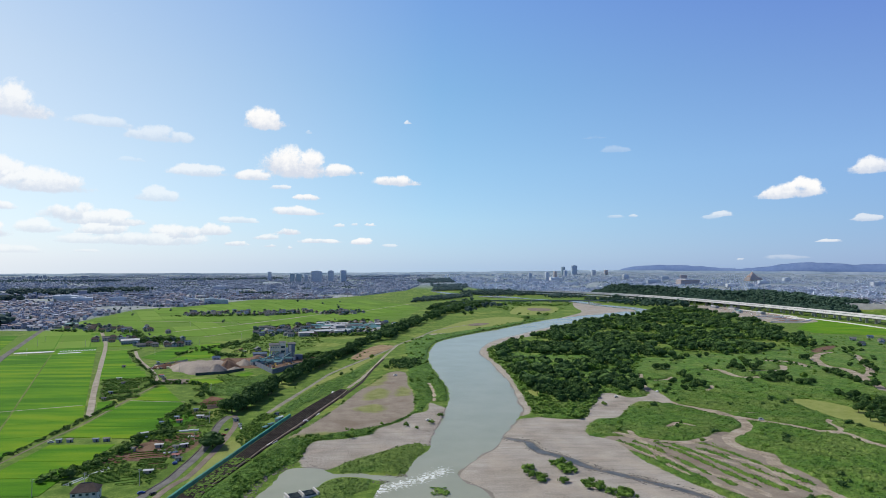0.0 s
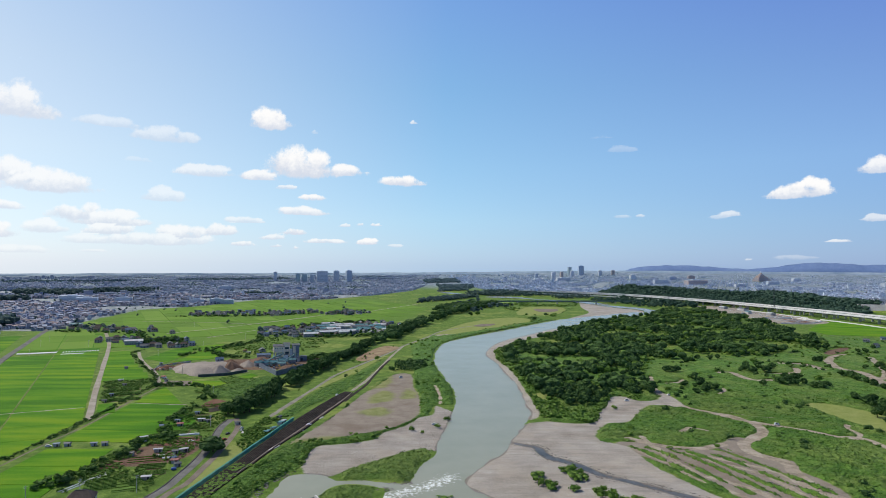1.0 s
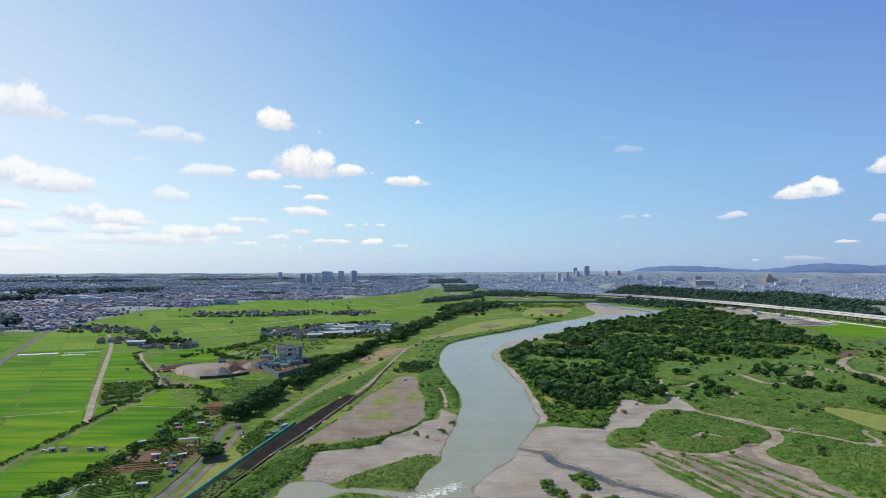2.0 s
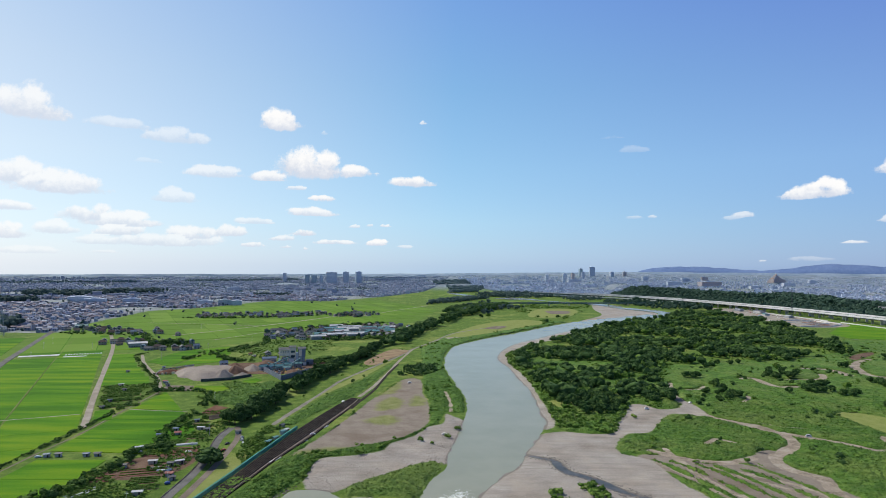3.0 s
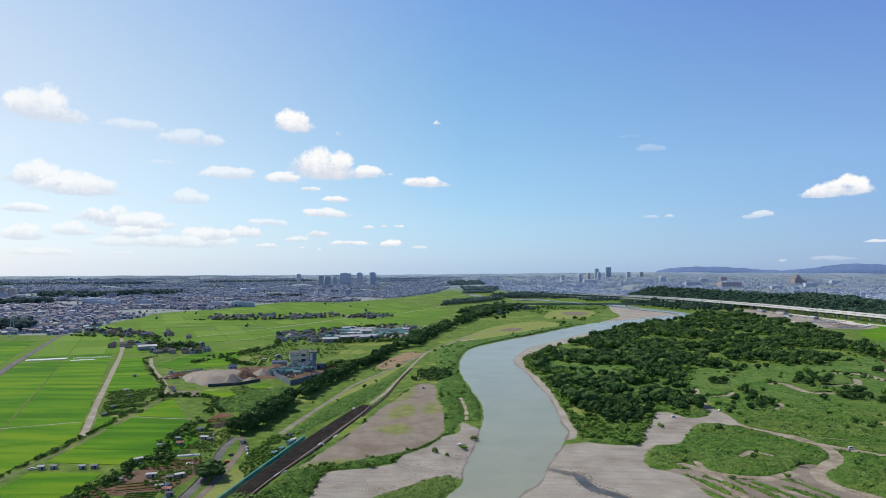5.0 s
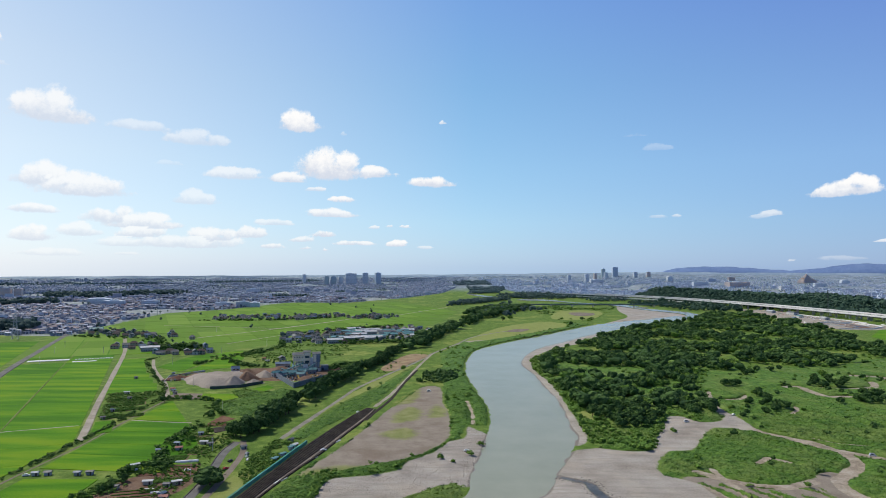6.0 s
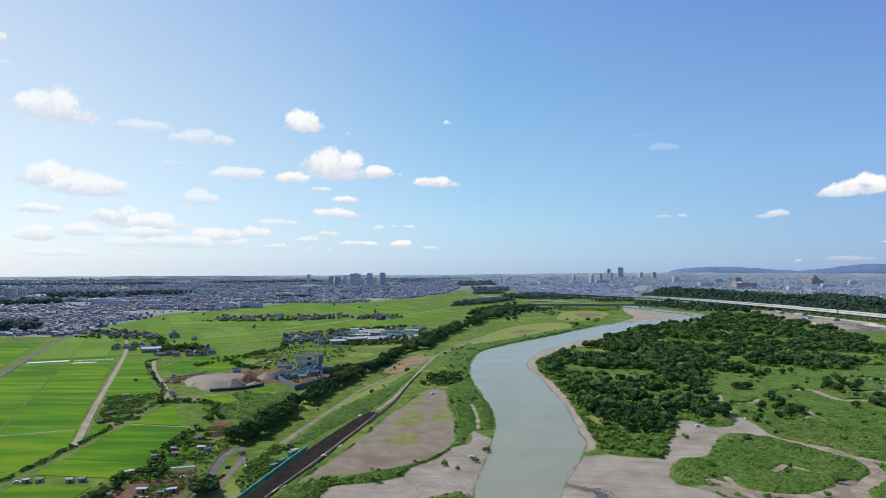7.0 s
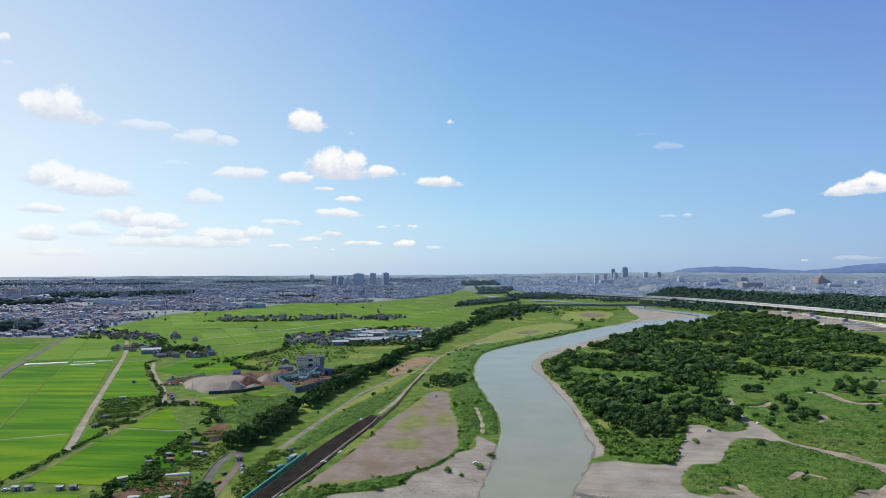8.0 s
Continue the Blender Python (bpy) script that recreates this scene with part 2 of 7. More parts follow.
def mesh_np(name, V, F, material, mats=None, smooth_faces=False):
    V, F = np.asarray(V, np.float32), np.asarray(F, np.int32)
    me = bpy.data.meshes.new(name)
    n, k = F.shape
    me.vertices.add(len(V))
    me.vertices.foreach_set("co", V.ravel())
    me.loops.add(n * k)
    me.loops.foreach_set("vertex_index", F.ravel())
    me.polygons.add(n)
    me.polygons.foreach_set("loop_start", np.arange(n, dtype=np.int32) * k)
    me.polygons.foreach_set("use_smooth", np.full(n, smooth_faces))
    me.materials.append(material)
    me.update(calc_edges=True)
    return me


def put_attr(me, name, values):
    me.attributes.new(name, "FLOAT", "POINT").data.foreach_set("value", np.asarray(values, np.float32))


def bm_mesh(name, bm, material):
    me = bpy.data.meshes.new(name)
    bm.to_mesh(me)
    bm.free()
    me.materials.append(material)
    return me


def part(name, bm, material, parent, label=""):
    ob = new(name, bm_mesh(name, bm, material))
    ob.parent = parent
    return tagged(ob, label)


def thing(name, label, category, group="", kind="", at=None):
    ob = new(name)
    if at is not None:
        ob.matrix_basis = at
    return tagged(ob, label, category, group, kind)


def box(bm, x0, x1, y0, y1, z0, z1, bevel=0.0):
    made = bmesh.ops.create_cube(bm, size=1, matrix=Matrix.LocRotScale(((x0 + x1) / 2, (y0 + y1) / 2, (z0 + z1) / 2), None, (x1 - x0, y1 - y0, z1 - z0)))
    if bevel:
        edges = list({e for v in made["verts"] for e in v.link_edges})
        bmesh.ops.bevel(bm, geom=edges, offset=bevel, segments=1, affect="EDGES")
    return bm


def boxed(*boxes, bevel=0.0):
    bm = bmesh.new()
    for b in boxes:
        box(bm, *b, bevel=bevel)
    return bm


def prism(poly, z0, z1, inset=0.0):
    """A low slab over an outline, with its upper rim drawn in."""
    bm = bmesh.new()
    p = [Vector((x, y, 0)) for x, y in poly]
    c = sum(p, Vector()) / len(p)
    lo = [bm.verts.new((v.x, v.y, z0)) for v in p]
    hi = []
    for v in p:
        w = v + (c - v).normalized() * inset
        hi.append(bm.verts.new((w.x, w.y, z1)))
    n = len(p)
    for i in range(n):
        bm.faces.new((lo[i], lo[(i + 1) % n], hi[(i + 1) % n], hi[i]))
    bmesh.ops.triangulate(bm, faces=[bm.faces.new(hi)])
    bmesh.ops.recalc_face_normals(bm, faces=bm.faces)
    return bm


def clip_poly(poly, a, b):
    """The piece of an outline to the left of the line from a to b."""
    out = []
    side = lambda p: (b[0] - a[0]) * (p[1] - a[1]) - (b[1] - a[1]) * (p[0] - a[0])
    for p, q in zip(poly, poly[1:] + poly[:1]):
        s, t = side(p), side(q)
        if s >= 0:
            out.append(p)
        if s * t < 0:
            k = s / (s - t)
            out.append((p[0] + k * (q[0] - p[0]), p[1] + k * (q[1] - p[1])))
    return out


# ---- plan of the land ----
RIVER_LEFT = [(-30, -400), (-25, 100), (-20, 250), (-13, 340), (-7, 372), (2, 388), (9, 391), (11, 407), (16, 425), (25, 444), (28, 468), (36, 505), (46, 559), (56, 624), (57, 684), (52, 747), (48, 869), (63, 1008), (87, 1084), (142, 1173), (212, 1267), (288, 1379), (386, 1513), (476, 1602), (560, 1680), (680, 1790)]
RIVER_RIGHT = [(80, -400), (70, 100), (62, 260), (58, 349), (57, 360), (47, 376), (42, 387), (50, 408), (63, 429), (75, 446), (84, 473), (93, 494), (109, 530), (120, 566), (121, 597), (130, 682), (131, 774), (132, 842), (129, 924), (148, 1008), (189, 1101), (240, 1174), (327, 1305), (489, 1502), (622, 1627), (720, 1740)]
POND = [(-80, 330), (-77, 356), (-73, 369), (-71, 392), (-65, 407), (-55, 409), (-42, 405), (-35, 395), (-18, 397), (0, 389), (12, 388), (0, 381), (-18, 386), (-28, 388), (-37, 383), (-42, 371), (-46, 354), (-50, 325)]
ARM = [(657, 2210), (700, 2100), (765, 1990), (780, 1900), (765, 1829), (720, 1730), (690, 1740), (722, 1824), (723, 1898), (674, 2041)]
UP_REACH = [(339, 2533), (414, 2626), (482, 2570), (550, 2401), (673, 2304), (727, 2159), (700, 2100), (657, 2210), (575, 2327), (499, 2430), (455, 2480)]
FAR_REACH = [(175, 2950), (196, 2960), (262, 2800), (320, 2650), (288, 2650), (205, 2800)]
CREEK = [(84, 473), (94, 465), (101, 458), (103, 438), (111, 429), (118, 420), (130, 398), (144, 385), (159, 369), (173, 354), (190, 320), (200, 250)]
GRAVEL_LEFT = [(-60, 418), (-61, 428), (-58, 464), (-39, 471), (-17, 482), (-10, 502), (7, 521), (18, 548), (31, 558), (35, 592), (41, 582), (52, 560), (40, 502), (32, 458), (17, 451), (3, 442), (-16, 429), (-34, 409), (-41, 402), (-55, 407)]
DIRT_FLAT = [(-5, 757), (15, 757), (16, 681), (21, 637), (19, 566), (9, 535), (-10, 507), (-37, 492), (-76, 470), (-70, 499), (-50, 572), (-34, 650), (-21, 690)]
TUFTS = [[(-30, 610), (-27, 641), (-17, 665), (-4, 658), (-1, 629), (-8, 610), (-22, 601)], [(1, 621), (2, 650), (10, 676), (21, 649), (19, 625)], [(-37, 563), (-29, 582), (-14, 589), (-3, 572), (-10, 554), (-26, 554)],
         [(-34, 658), (-25, 710), (-7, 755), (-4, 711), (-13, 676), (-21, 672)], [(-78, 466), (-76, 483), (-61, 492), (-37, 494), (-36, 484), (-58, 468)]]
FURROWS = [(160, 464), (182, 468), (200, 451), (222, 450), (238, 452), (233, 421), (256, 404), (262, 385), (256, 350), (205, 340), (186, 395)]
SPIT = [(125, 942), (150, 1062), (200, 1164), (262, 1231), (305, 1293), (345, 1330), (329, 1274), (275, 1170), (220, 1104), (174, 1030), (143, 935), (137, 847), (140, 814), (139, 742), (133, 660), (129, 601), (124, 555), (110, 540), (115, 600), (125, 700), (127, 850)]
GRAVEL_RIGHT = [(100, 520), (124, 532), (146, 525), (165, 528), (178, 559), (196, 592), (213, 628), (228, 628), (234, 609), (256, 616), (275, 644), (268, 580), (238, 591), (213, 558), (193, 529), (174, 524), (152, 487), (156, 470), (167, 459), (168, 438), (169, 412), (176, 383), (183, 361), (190, 342), (200, 250), (60, 250), (48, 345), (40, 389), (60, 440), (84, 478)]
SANDBAR = [(348, 1425), (450, 1600), (540, 1760), (577, 1963), (657, 2240), (674, 2041), (723, 1898), (722, 1824), (693, 1753), (640, 1690), (461, 1540)]
FOREST = [(158, 950), (190, 1030), (232, 1098), (285, 1165), (340, 1262), (397, 1356), (492, 1486), (673, 1649), (850, 1930), (935, 1890), (912, 1700), (895, 1500), (872, 1380), (815, 1275), (776, 1126), (709, 1003), (609, 954), (544, 910), (480, 893), (410, 871), (350, 883), (294, 767), (267, 647), (243, 628), (236, 648), (223, 661), (205, 622), (186, 588), (170, 576), (156, 590), (146, 622), (143, 716), (145, 823)]
SANDY = [(240, 465), (258, 481), (267, 476), (256, 456), (254, 434), (269, 421), (256, 404), (247, 407), (233, 421), (238, 452), (220, 451)]
BROWN_PLOT = [(658, 941), (689, 974), (741, 1010), (733, 988), (663, 928)]
GARDEN_SOIL = [(-176, 470), (-140, 480), (-141, 440), (-160, 425), (-186, 430), (-183, 450)]
YARD = [(-235, 800), (-232, 868), (-190, 880), (-150, 905), (-105, 880), (-98, 850), (-130, 800), (-170, 790)]
TOWN_LEFT = [(-640, 1215), (-1100, 1240), (-3400, 1500), (-3600, 3000), (-1500, 4300), (300, 4550), (150, 3500), (60, 3000), (-117, 2600), (-289, 2300), (-493, 2290), (-600, 1900), (-703, 1763), (-674, 1398)]
TOWN_RIGHT = [(1180, 2280), (900, 2700), (650, 2950), (420, 3100), (350, 3700), (330, 4500), (1500, 4400), (3300, 3300), (3600, 1700), (2300, 1300), (1700, 1500), (1450, 1850)]
PLAIN_LEFT = [(-560, 900), (-660, 1200), (-690, 1400), (-720, 1760), (-600, 1900), (-493, 2270), (-289, 2250), (-120, 2400), (90, 1900), (30, 1560), (-20, 1400), (-150, 1300), (-250, 1120), (-330, 1000)]

river_line = np.vstack([smooth(RIVER_LEFT, n=5), smooth(RIVER_RIGHT, n=5)[::-1]])
waters = [river_line] + [smooth(p, True, 4) for p in (POND, ARM, UP_REACH, FAR_REACH)]
creek_line = smooth(CREEK, n=4)
zones = {
    "gravel": [smooth(p, True, 3) for p in (GRAVEL_LEFT, SPIT, GRAVEL_RIGHT, SANDBAR)],
    "dirt": [smooth(p, True, 3) for p in (DIRT_FLAT, SANDY, FURROWS)],
    "tuft": [smooth(p, True, 3) for p in TUFTS],
    "soil": [smooth(p, True, 3) for p in (BROWN_PLOT, GARDEN_SOIL, YARD)],
    "urban": [np.array(p, float) for p in (TOWN_LEFT, TOWN_RIGHT)],
    "rice": [np.array(PLAIN_LEFT, float)],
    "lawn": [smooth(p, True, 3) for p in (
        [(70, 1190), (95, 1180), (300, 1455), (310, 1560), (250, 1560), (150, 1420)], [(314, 1660), (430, 1690), (517, 1960), (400, 1960)],
        [(390, 590), (425, 582), (445, 480), (435, 400), (405, 440), (390, 500)], [(135, 640), (160, 655), (165, 630), (145, 615)], [(-106, 556), (-95, 620), (-80, 706), (-66, 760), (-44, 835), (-16, 915), (-44, 800), (-64, 730), (-86, 660), (-104, 556)], [(-118, 470), (-104, 450), (-108, 400), (-120, 380), (-120, 430)])],
}


def fuzz(P, scale, seed=0):
    """Smooth lattice noise between -1 and 1."""
    q = P / scale
    i = np.floor(q)
    f = q - i
    f = f * f * (3 - 2 * f)

    def knot(a, b):
        h = np.sin((i[:, 0] + a) * 127.1 + (i[:, 1] + b) * 311.7 + seed * 74.7) * 43758.5453
        return (h - np.floor(h)) * 2 - 1
    low = knot(0, 0) * (1 - f[:, 0]) + knot(1, 0) * f[:, 0]
    high = knot(0, 1) * (1 - f[:, 0]) + knot(1, 1) * f[:, 0]
    return low * (1 - f[:, 1]) + high * f[:, 1]


def domes(P, scale, seed=0):
    """Rounded clumps side by side, 0 in the clefts and 1 on the crowns."""
    q = P / scale
    i = np.floor(q)
    best = np.full(len(P), 9.0)
    for a in (-1, 0, 1):
        for b in (-1, 0, 1):
            c = i + (a, b)
            h = np.sin(c[:, 0] * 127.1 + c[:, 1] * 311.7 + seed * 19.3) * 43758.5453
            g = np.sin(c[:, 0] * 269.5 + c[:, 1] * 183.3 + seed * 53.9) * 24634.6345
            d = (c[:, 0] + h - np.floor(h) - q[:, 0]) ** 2 + (c[:, 1] + g - np.floor(g) - q[:, 1]) ** 2
            best = np.minimum(best, d)
    return np.clip(1 - 1.5 * best, 0, 1)


def wet_depth(P):
    d = np.max([depth_in(P, w) for w in waters], axis=0)
    return np.maximum(d, np.interp(P[:, 1], (350, 400, 430, 460, 475), (3.0, 3.2, 4.2, 3.4, 2)) - line_distance(P, creek_line))


def land(P, depth=None):
    """Height of the bare ground."""
    d = wet_depth(P) if depth is None else depth
    soft = 0.25 * np.sin(P[:, 0] * 0.071 + 1.3 * np.sin(P[:, 1] * 0.043)) * np.cos(P[:, 1] * 0.057 + np.sin(P[:, 0] * 0.031))
    ragged = d + 1.7 * fuzz(P, 11, 1) + 1.1 * fuzz(P, 4.5, 2)
    shore = np.clip(-ragged * 0.09 - 0.35, -2.2, 0.0)
    away = np.clip((-d - 4) / 20, 0, 1) * np.clip((850 - np.hypot(P[:, 0], P[:, 1])) / 250, 0, 1) * (P[:, 0] > -150)
    return shore + soft * away + rise(P[:, 0], P[:, 1])


def axis(lo, hi, cell, end0, end1, grow=1.05):
    mid = list(np.arange(lo, hi + 0.1, cell))
    left, s = [], cell
    while (left[-1] if left else lo) > end0:
        s *= grow
        left.append((left[-1] if left else lo) - s)
    right, s = [], cell
    while (right[-1] if right else hi) < end1:
        s *= grow
        right.append((right[-1] if right else hi) + s)
    return np.array(left[::-1] + mid + right)


def grid_mesh(xs, ys):
    X, Y = np.meshgrid(xs, ys)
    P = np.stack([X.ravel(), Y.ravel()], 1)
    nx, ny = len(xs), len(ys)
    i = (np.arange(ny - 1)[:, None] * nx + np.arange(nx - 1)[None]).ravel()
    return P, np.stack([i, i + 1, i + nx + 1, i + nx], 1)


TRACKS = (
    ([(273, 666), (269, 630), (269, 580), (280, 563), (289, 538), (300, 526), (313, 511), (332, 494), (342, 478), (353, 477), (359, 467), (357, 449), (362, 435), (380, 390)], 7),
    ([(263, 594), (269, 579), (276, 565), (292, 551), (298, 530), (310, 518), (324, 503), (338, 488)], 5),
    ([(267, 476), (278, 486), (290, 493), (297, 512)], 4),
    ([(225, 497), (238, 509), (246, 500)], 5),
    ([(376, 515), (368, 502), (364, 484), (349, 471)], 4),
    ([(300, 526), (293, 499), (275, 478), (258, 465), (251, 440), (262, 420), (253, 396), (249, 370), (253, 350), (258, 330)], 8),
    ([(188, 486), (186, 451), (189, 403), (201, 386), (210, 368), (216, 346)], 4),
    ([(196, 446), (205, 429), (224, 409), (233, 386), (233, 351)], 3),
    ([(396, 766), (414, 770), (412, 721), (436, 717)], 9),
    ([(527, 844), (555, 833), (550, 794)], 11),
    ([(612, 870), (578, 799), (586, 767), (547, 676), (528, 635)], 10),
    ([(266, 640), (282, 690), (300, 740)], 3.5),
    ([(163, 462), (178, 430), (183, 395), (196, 365), (205, 335)], 3),
    ([(176, 480), (190, 462), (215, 452), (240, 462)], 7),
    ([(205, 440), (222, 425), (243, 400), (243, 370)], 3),
    ([(300, 560), (312, 545), (330, 540)], 2),
    ([(420, 470), (412, 455), (400, 430), (398, 400)], 3),
    ([(520, 800), (500, 770), (470, 760), (440, 765)], 7),
    ([(560, 720), (590, 735), (640, 800), (700, 900)], 8),
    ([(600, 850), (640, 900), (680, 930)], 9),
    ([(330, 640), (345, 655), (352, 670)], 3),
    ([(300, 700), (318, 705), (330, 720)], 4),
    ([(40, 600), (42, 640), (40, 690)], 2.5),
)


def build_ground():
    P, F = grid_mesh(axis(-420, 640, 3.0, -4900, 4900), axis(320, 1010, 3.0, -4900, 4900))
    d = wet_depth(P)
    z = land(P, d)
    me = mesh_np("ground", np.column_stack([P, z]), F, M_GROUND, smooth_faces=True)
    for name, polys in zones.items():
        put_attr(me, name, np.max([depth_in(P, p) for p in polys], axis=0) / (60 if name in ("urban", "rice") else 9))
    near = (np.abs(P[:, 0]) < 900) & (P[:, 1] > 250) & (P[:, 1] < 1100)
    track = np.full(len(P), -9.0)
    track[near] = np.max([(w / 2 + 0.6 - line_distance(P[near], smooth(l, n=4))) / 3.5 for l, w in TRACKS], axis=0)
    put_attr(me, "track", track)
    put_attr(me, "wet", (d + 0.2) / 3)
    # mask for the painted haze tint, growing with distance around 3300 m
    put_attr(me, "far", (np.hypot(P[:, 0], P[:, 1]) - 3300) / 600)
    tagged(new("ground", me), "grassy river plain with gravel banks and weeds", "ground", kind="structure")


def build_water():
    P, F = grid_mesh(np.arange(-130, 980, 6.0), np.arange(-200, 3400, 6.0))
    d = np.max([depth_in(P, w) for w in waters], axis=0)
    far_off = P[:, 1] > 1650
    F = F[np.where(far_off[F].all(1), (d[F] > -2).all(1), (d[F] > -16).any(1))]
    used = np.unique(F)
    remap = np.zeros(len(P), int)
    remap[used] = np.arange(len(used))
    P = P[used]
    z = -0.44 + 0.9 * np.clip((P[:, 1] - 1650) / 150, 0, 1) + rise(P[:, 0], P[:, 1])
    me = mesh_np("river", np.column_stack([P, z]), remap[F], M_WATER, smooth_faces=True)
    foam = smooth([(-26, 345), (-12, 362), (0, 371), (13, 380), (25, 390), (33, 400)], n=6)
    put_attr(me, "foam", np.clip(1.6 - line_distance(P, foam) / 10, 0, 1.4))
    tagged(new("river_water", me), "wide turbid grey-green river with small rapids", "river", kind="structure")


build_ground()
build_water()


def ribbon(name, points, width, material, label, category, lift=0.12, n=6, kind="structure", thick=0.25, z=None, rag=0.0):
    """A road laid along a line, with sloping shoulders; z: its own height, for a deck."""
    c = smooth(points, n=n)
    t = np.gradient(c, axis=0)
    t /= np.linalg.norm(t, axis=1)[:, None]
    nrm = np.column_stack([-t[:, 1], t[:, 0]])
    wob = rag * (np.random.rand(len(c), 1) - 0.5)
    rows = []
    for off, dz in ((-width / 2 - 0.3, -thick), (-width / 2, 0), (0, 0.03), (width / 2, 0), (width / 2 + 0.3, -thick)):
        p = c + nrm * (off + wob * np.sign(off))
        h = (land(p) if z is None else np.full(len(p), z)) + lift + dz
        rows.append(np.column_stack([p, h]))
    V = np.concatenate(rows)
    m, k = len(c), len(rows)
    F = [(j * m + i, (j + 1) * m + i, (j + 1) * m + i + 1, j * m + i + 1) for j in range(k - 1) for i in range(m - 1)]
    me = mesh_np(name, V, np.array(F)[:, ::-1], material)
    return tagged(new(name, me), label, category, kind=kind)


ribbon("creek", CREEK, 12, M_CREEK, "shallow clear side stream over dark gravel", "creek", lift=0.0, thick=0.05, z=-0.46)
TREE_PATH = [(-108, 554), (-97, 618), (-81, 710), (-73, 753), (-46, 839), (-14, 936), (7, 1015), (49, 1135), (89, 1253), (165, 1362)]
LOW_ROAD = [(7, 1015), (-10, 905), (-22, 811), (-29, 760), (-35, 720), (-41, 690), (-47, 662)]
DRAIN = [(-12, 868), (-24, 785), (-34, 696), (-43, 650), (-50, 610)]
ROAD_A = [(-137, 545), (-138, 515), (-132, 471), (-130, 431), (-131, 403), (-132, 387), (-137, 363), (-145, 320)]
ROAD_B = [(-134, 548), (-126, 520), (-123, 491), (-122, 461), (-122, 427), (-123, 394), (-128, 375), (-131, 340)]
FARM_ROAD = [(-253, 545), (-264, 574), (-305, 671), (-366, 820), (-449, 1020), (-531, 1190)]
LEFT_ROAD = [(-420, 640), (-513, 863), (-569, 1006), (-640, 1188), (-720, 1400)]
CANAL_WAY = [(-249, 691), (-271, 742), (-290, 781), (-315, 824), (-345, 880), (-373, 943)]
ribbon("gravel_path", TREE_PATH, 4, M_LANE, "pale gravel path along the tree-lined bank", "path", rag=1.0)
ribbon("dirt_road", LOW_ROAD, 3.6, M_TRACK, "narrow pale dirt road leading to the dark planting strip", "road", rag=0.8)
ribbon("asphalt_road", ROAD_A, 5, M_ASPHALT, "grey asphalt road past the garden plots", "road")
ribbon("old_road", ROAD_B, 4, M_OLD_ROAD, "worn brownish road beside the green fence", "road")
ribbon("farm_road", FARM_ROAD, 5.2, M_TRACK, "straight pale gravel farm road between rice paddies", "road", lift=0.45, thick=0.6, rag=0.5)
ribbon("highway", LEFT_ROAD, 8, M_ASPHALT, "dark asphalt country road along the paddies", "road", lift=0.5, thick=0.6)
ribbon("field_lane", CANAL_WAY, 4, M_TRACK, "curved farm lane beside the paddies", "road")
ribbon("field_lane", [(-252, 300), (-249, 465), (-246, 530), (-248, 608), (-249, 691)], 1.3, M_OLD_ROAD, "earth lane along the weedy ditch", "road", rag=0.8)
ribbon("far_lane", [(-330, 1330), (-200, 1600), (-120, 1800)], 3.5, M_TRACK, "pale straight lane across the far paddies", "road", lift=0.3)

# ---- rice paddies ----
FU, FV, F0 = Vector((-0.396, 0.918)), Vector((0.918, 0.396)), Vector((-253, 545))


def field(s, v):
    p = F0 + FU * s + FV * v
    return (p.x, p.y)


def paddy(poly):
    if len(poly) < 3:
        return
    c = np.array(poly).mean(0)
    z = float(land(c[None])[0])
    bm = prism([(x - c[0], y - c[1]) for x, y in poly], -0.3, 0.16, 0.15)
    ob = new("rice_paddy", bm_mesh("rice_paddy", bm, M_RICE))
    ob.location = (*c, z + 0.1)
    tagged(ob, "flooded field of bright green rice plants", "paddy", "rice paddies")


CUT = ((-256, 300), (-256, 900))
for v0, v1, cuts in ((-57, -3.2, (-190, -140, -95, -48, -4, 50, 104, 160, 210, 262, 318, 372, 420, 470, 540, 620, 700)),
                     (-108, -58, (-190, -130, -70, -20, 52, 110, 158, 215, 290, 340, 385, 425, 470, 560, 700)),
                     (-180, -126, (200, 260, 330, 400, 470, 540, 620, 700))):
    for s0, s1 in zip(cuts[:-1], cuts[1:]):
        if s0 == 425:
            continue
        g = 0.12
        poly = [field(s0 + g, v0 + g), field(s0 + g, v1 - g), field(s1 - g, v1 - g), field(s1 - g, v0 + g)]
        paddy(clip_poly(poly, *CUT))
for s0, s1, v0, v1 in ((20, 60, 6, 20), (180, 225.8, 3, 52), (226, 263, 3, 48), (263.4, 301, 3, 44), (301.4, 341, 3, 40), (341.4, 391, 3, 38), (391.4, 430, 3, 38), (480, 560, 8, 60), (565, 660, 8, 56)):
    paddy([field(s0, v0), field(s0, v1), field(s1, v1), field(s1, v0)])
for y0, y1 in ((476, 506), (507, 533), (534, 566), (567, 600), (603, 640), (641, 680)):
    east = lambda y: -162 if y < 540 else -162 - (y - 540) * 0.55
    paddy([(-243, y0 + 8), (east(y0), y0), (east(y1 + 0.8), y1 + 0.8), (-243, min(y1 + 8.8, 684))])
for y0, y1 in ((330, 363.8), (364, 393.8), (394, 425.8), (426, 464)):
    paddy([(-241, y0), (-194, y0), (-196, y1), (-241, y1)])
paddy([(-341, 880), (-299, 847), (-296, 900), (-301, 985), (-318, 1000), (-336, 960)])
paddy([(-294, 850), (-250, 880), (-255, 960), (-280, 1040), (-312, 1006), (-296, 985), (-291, 900)])
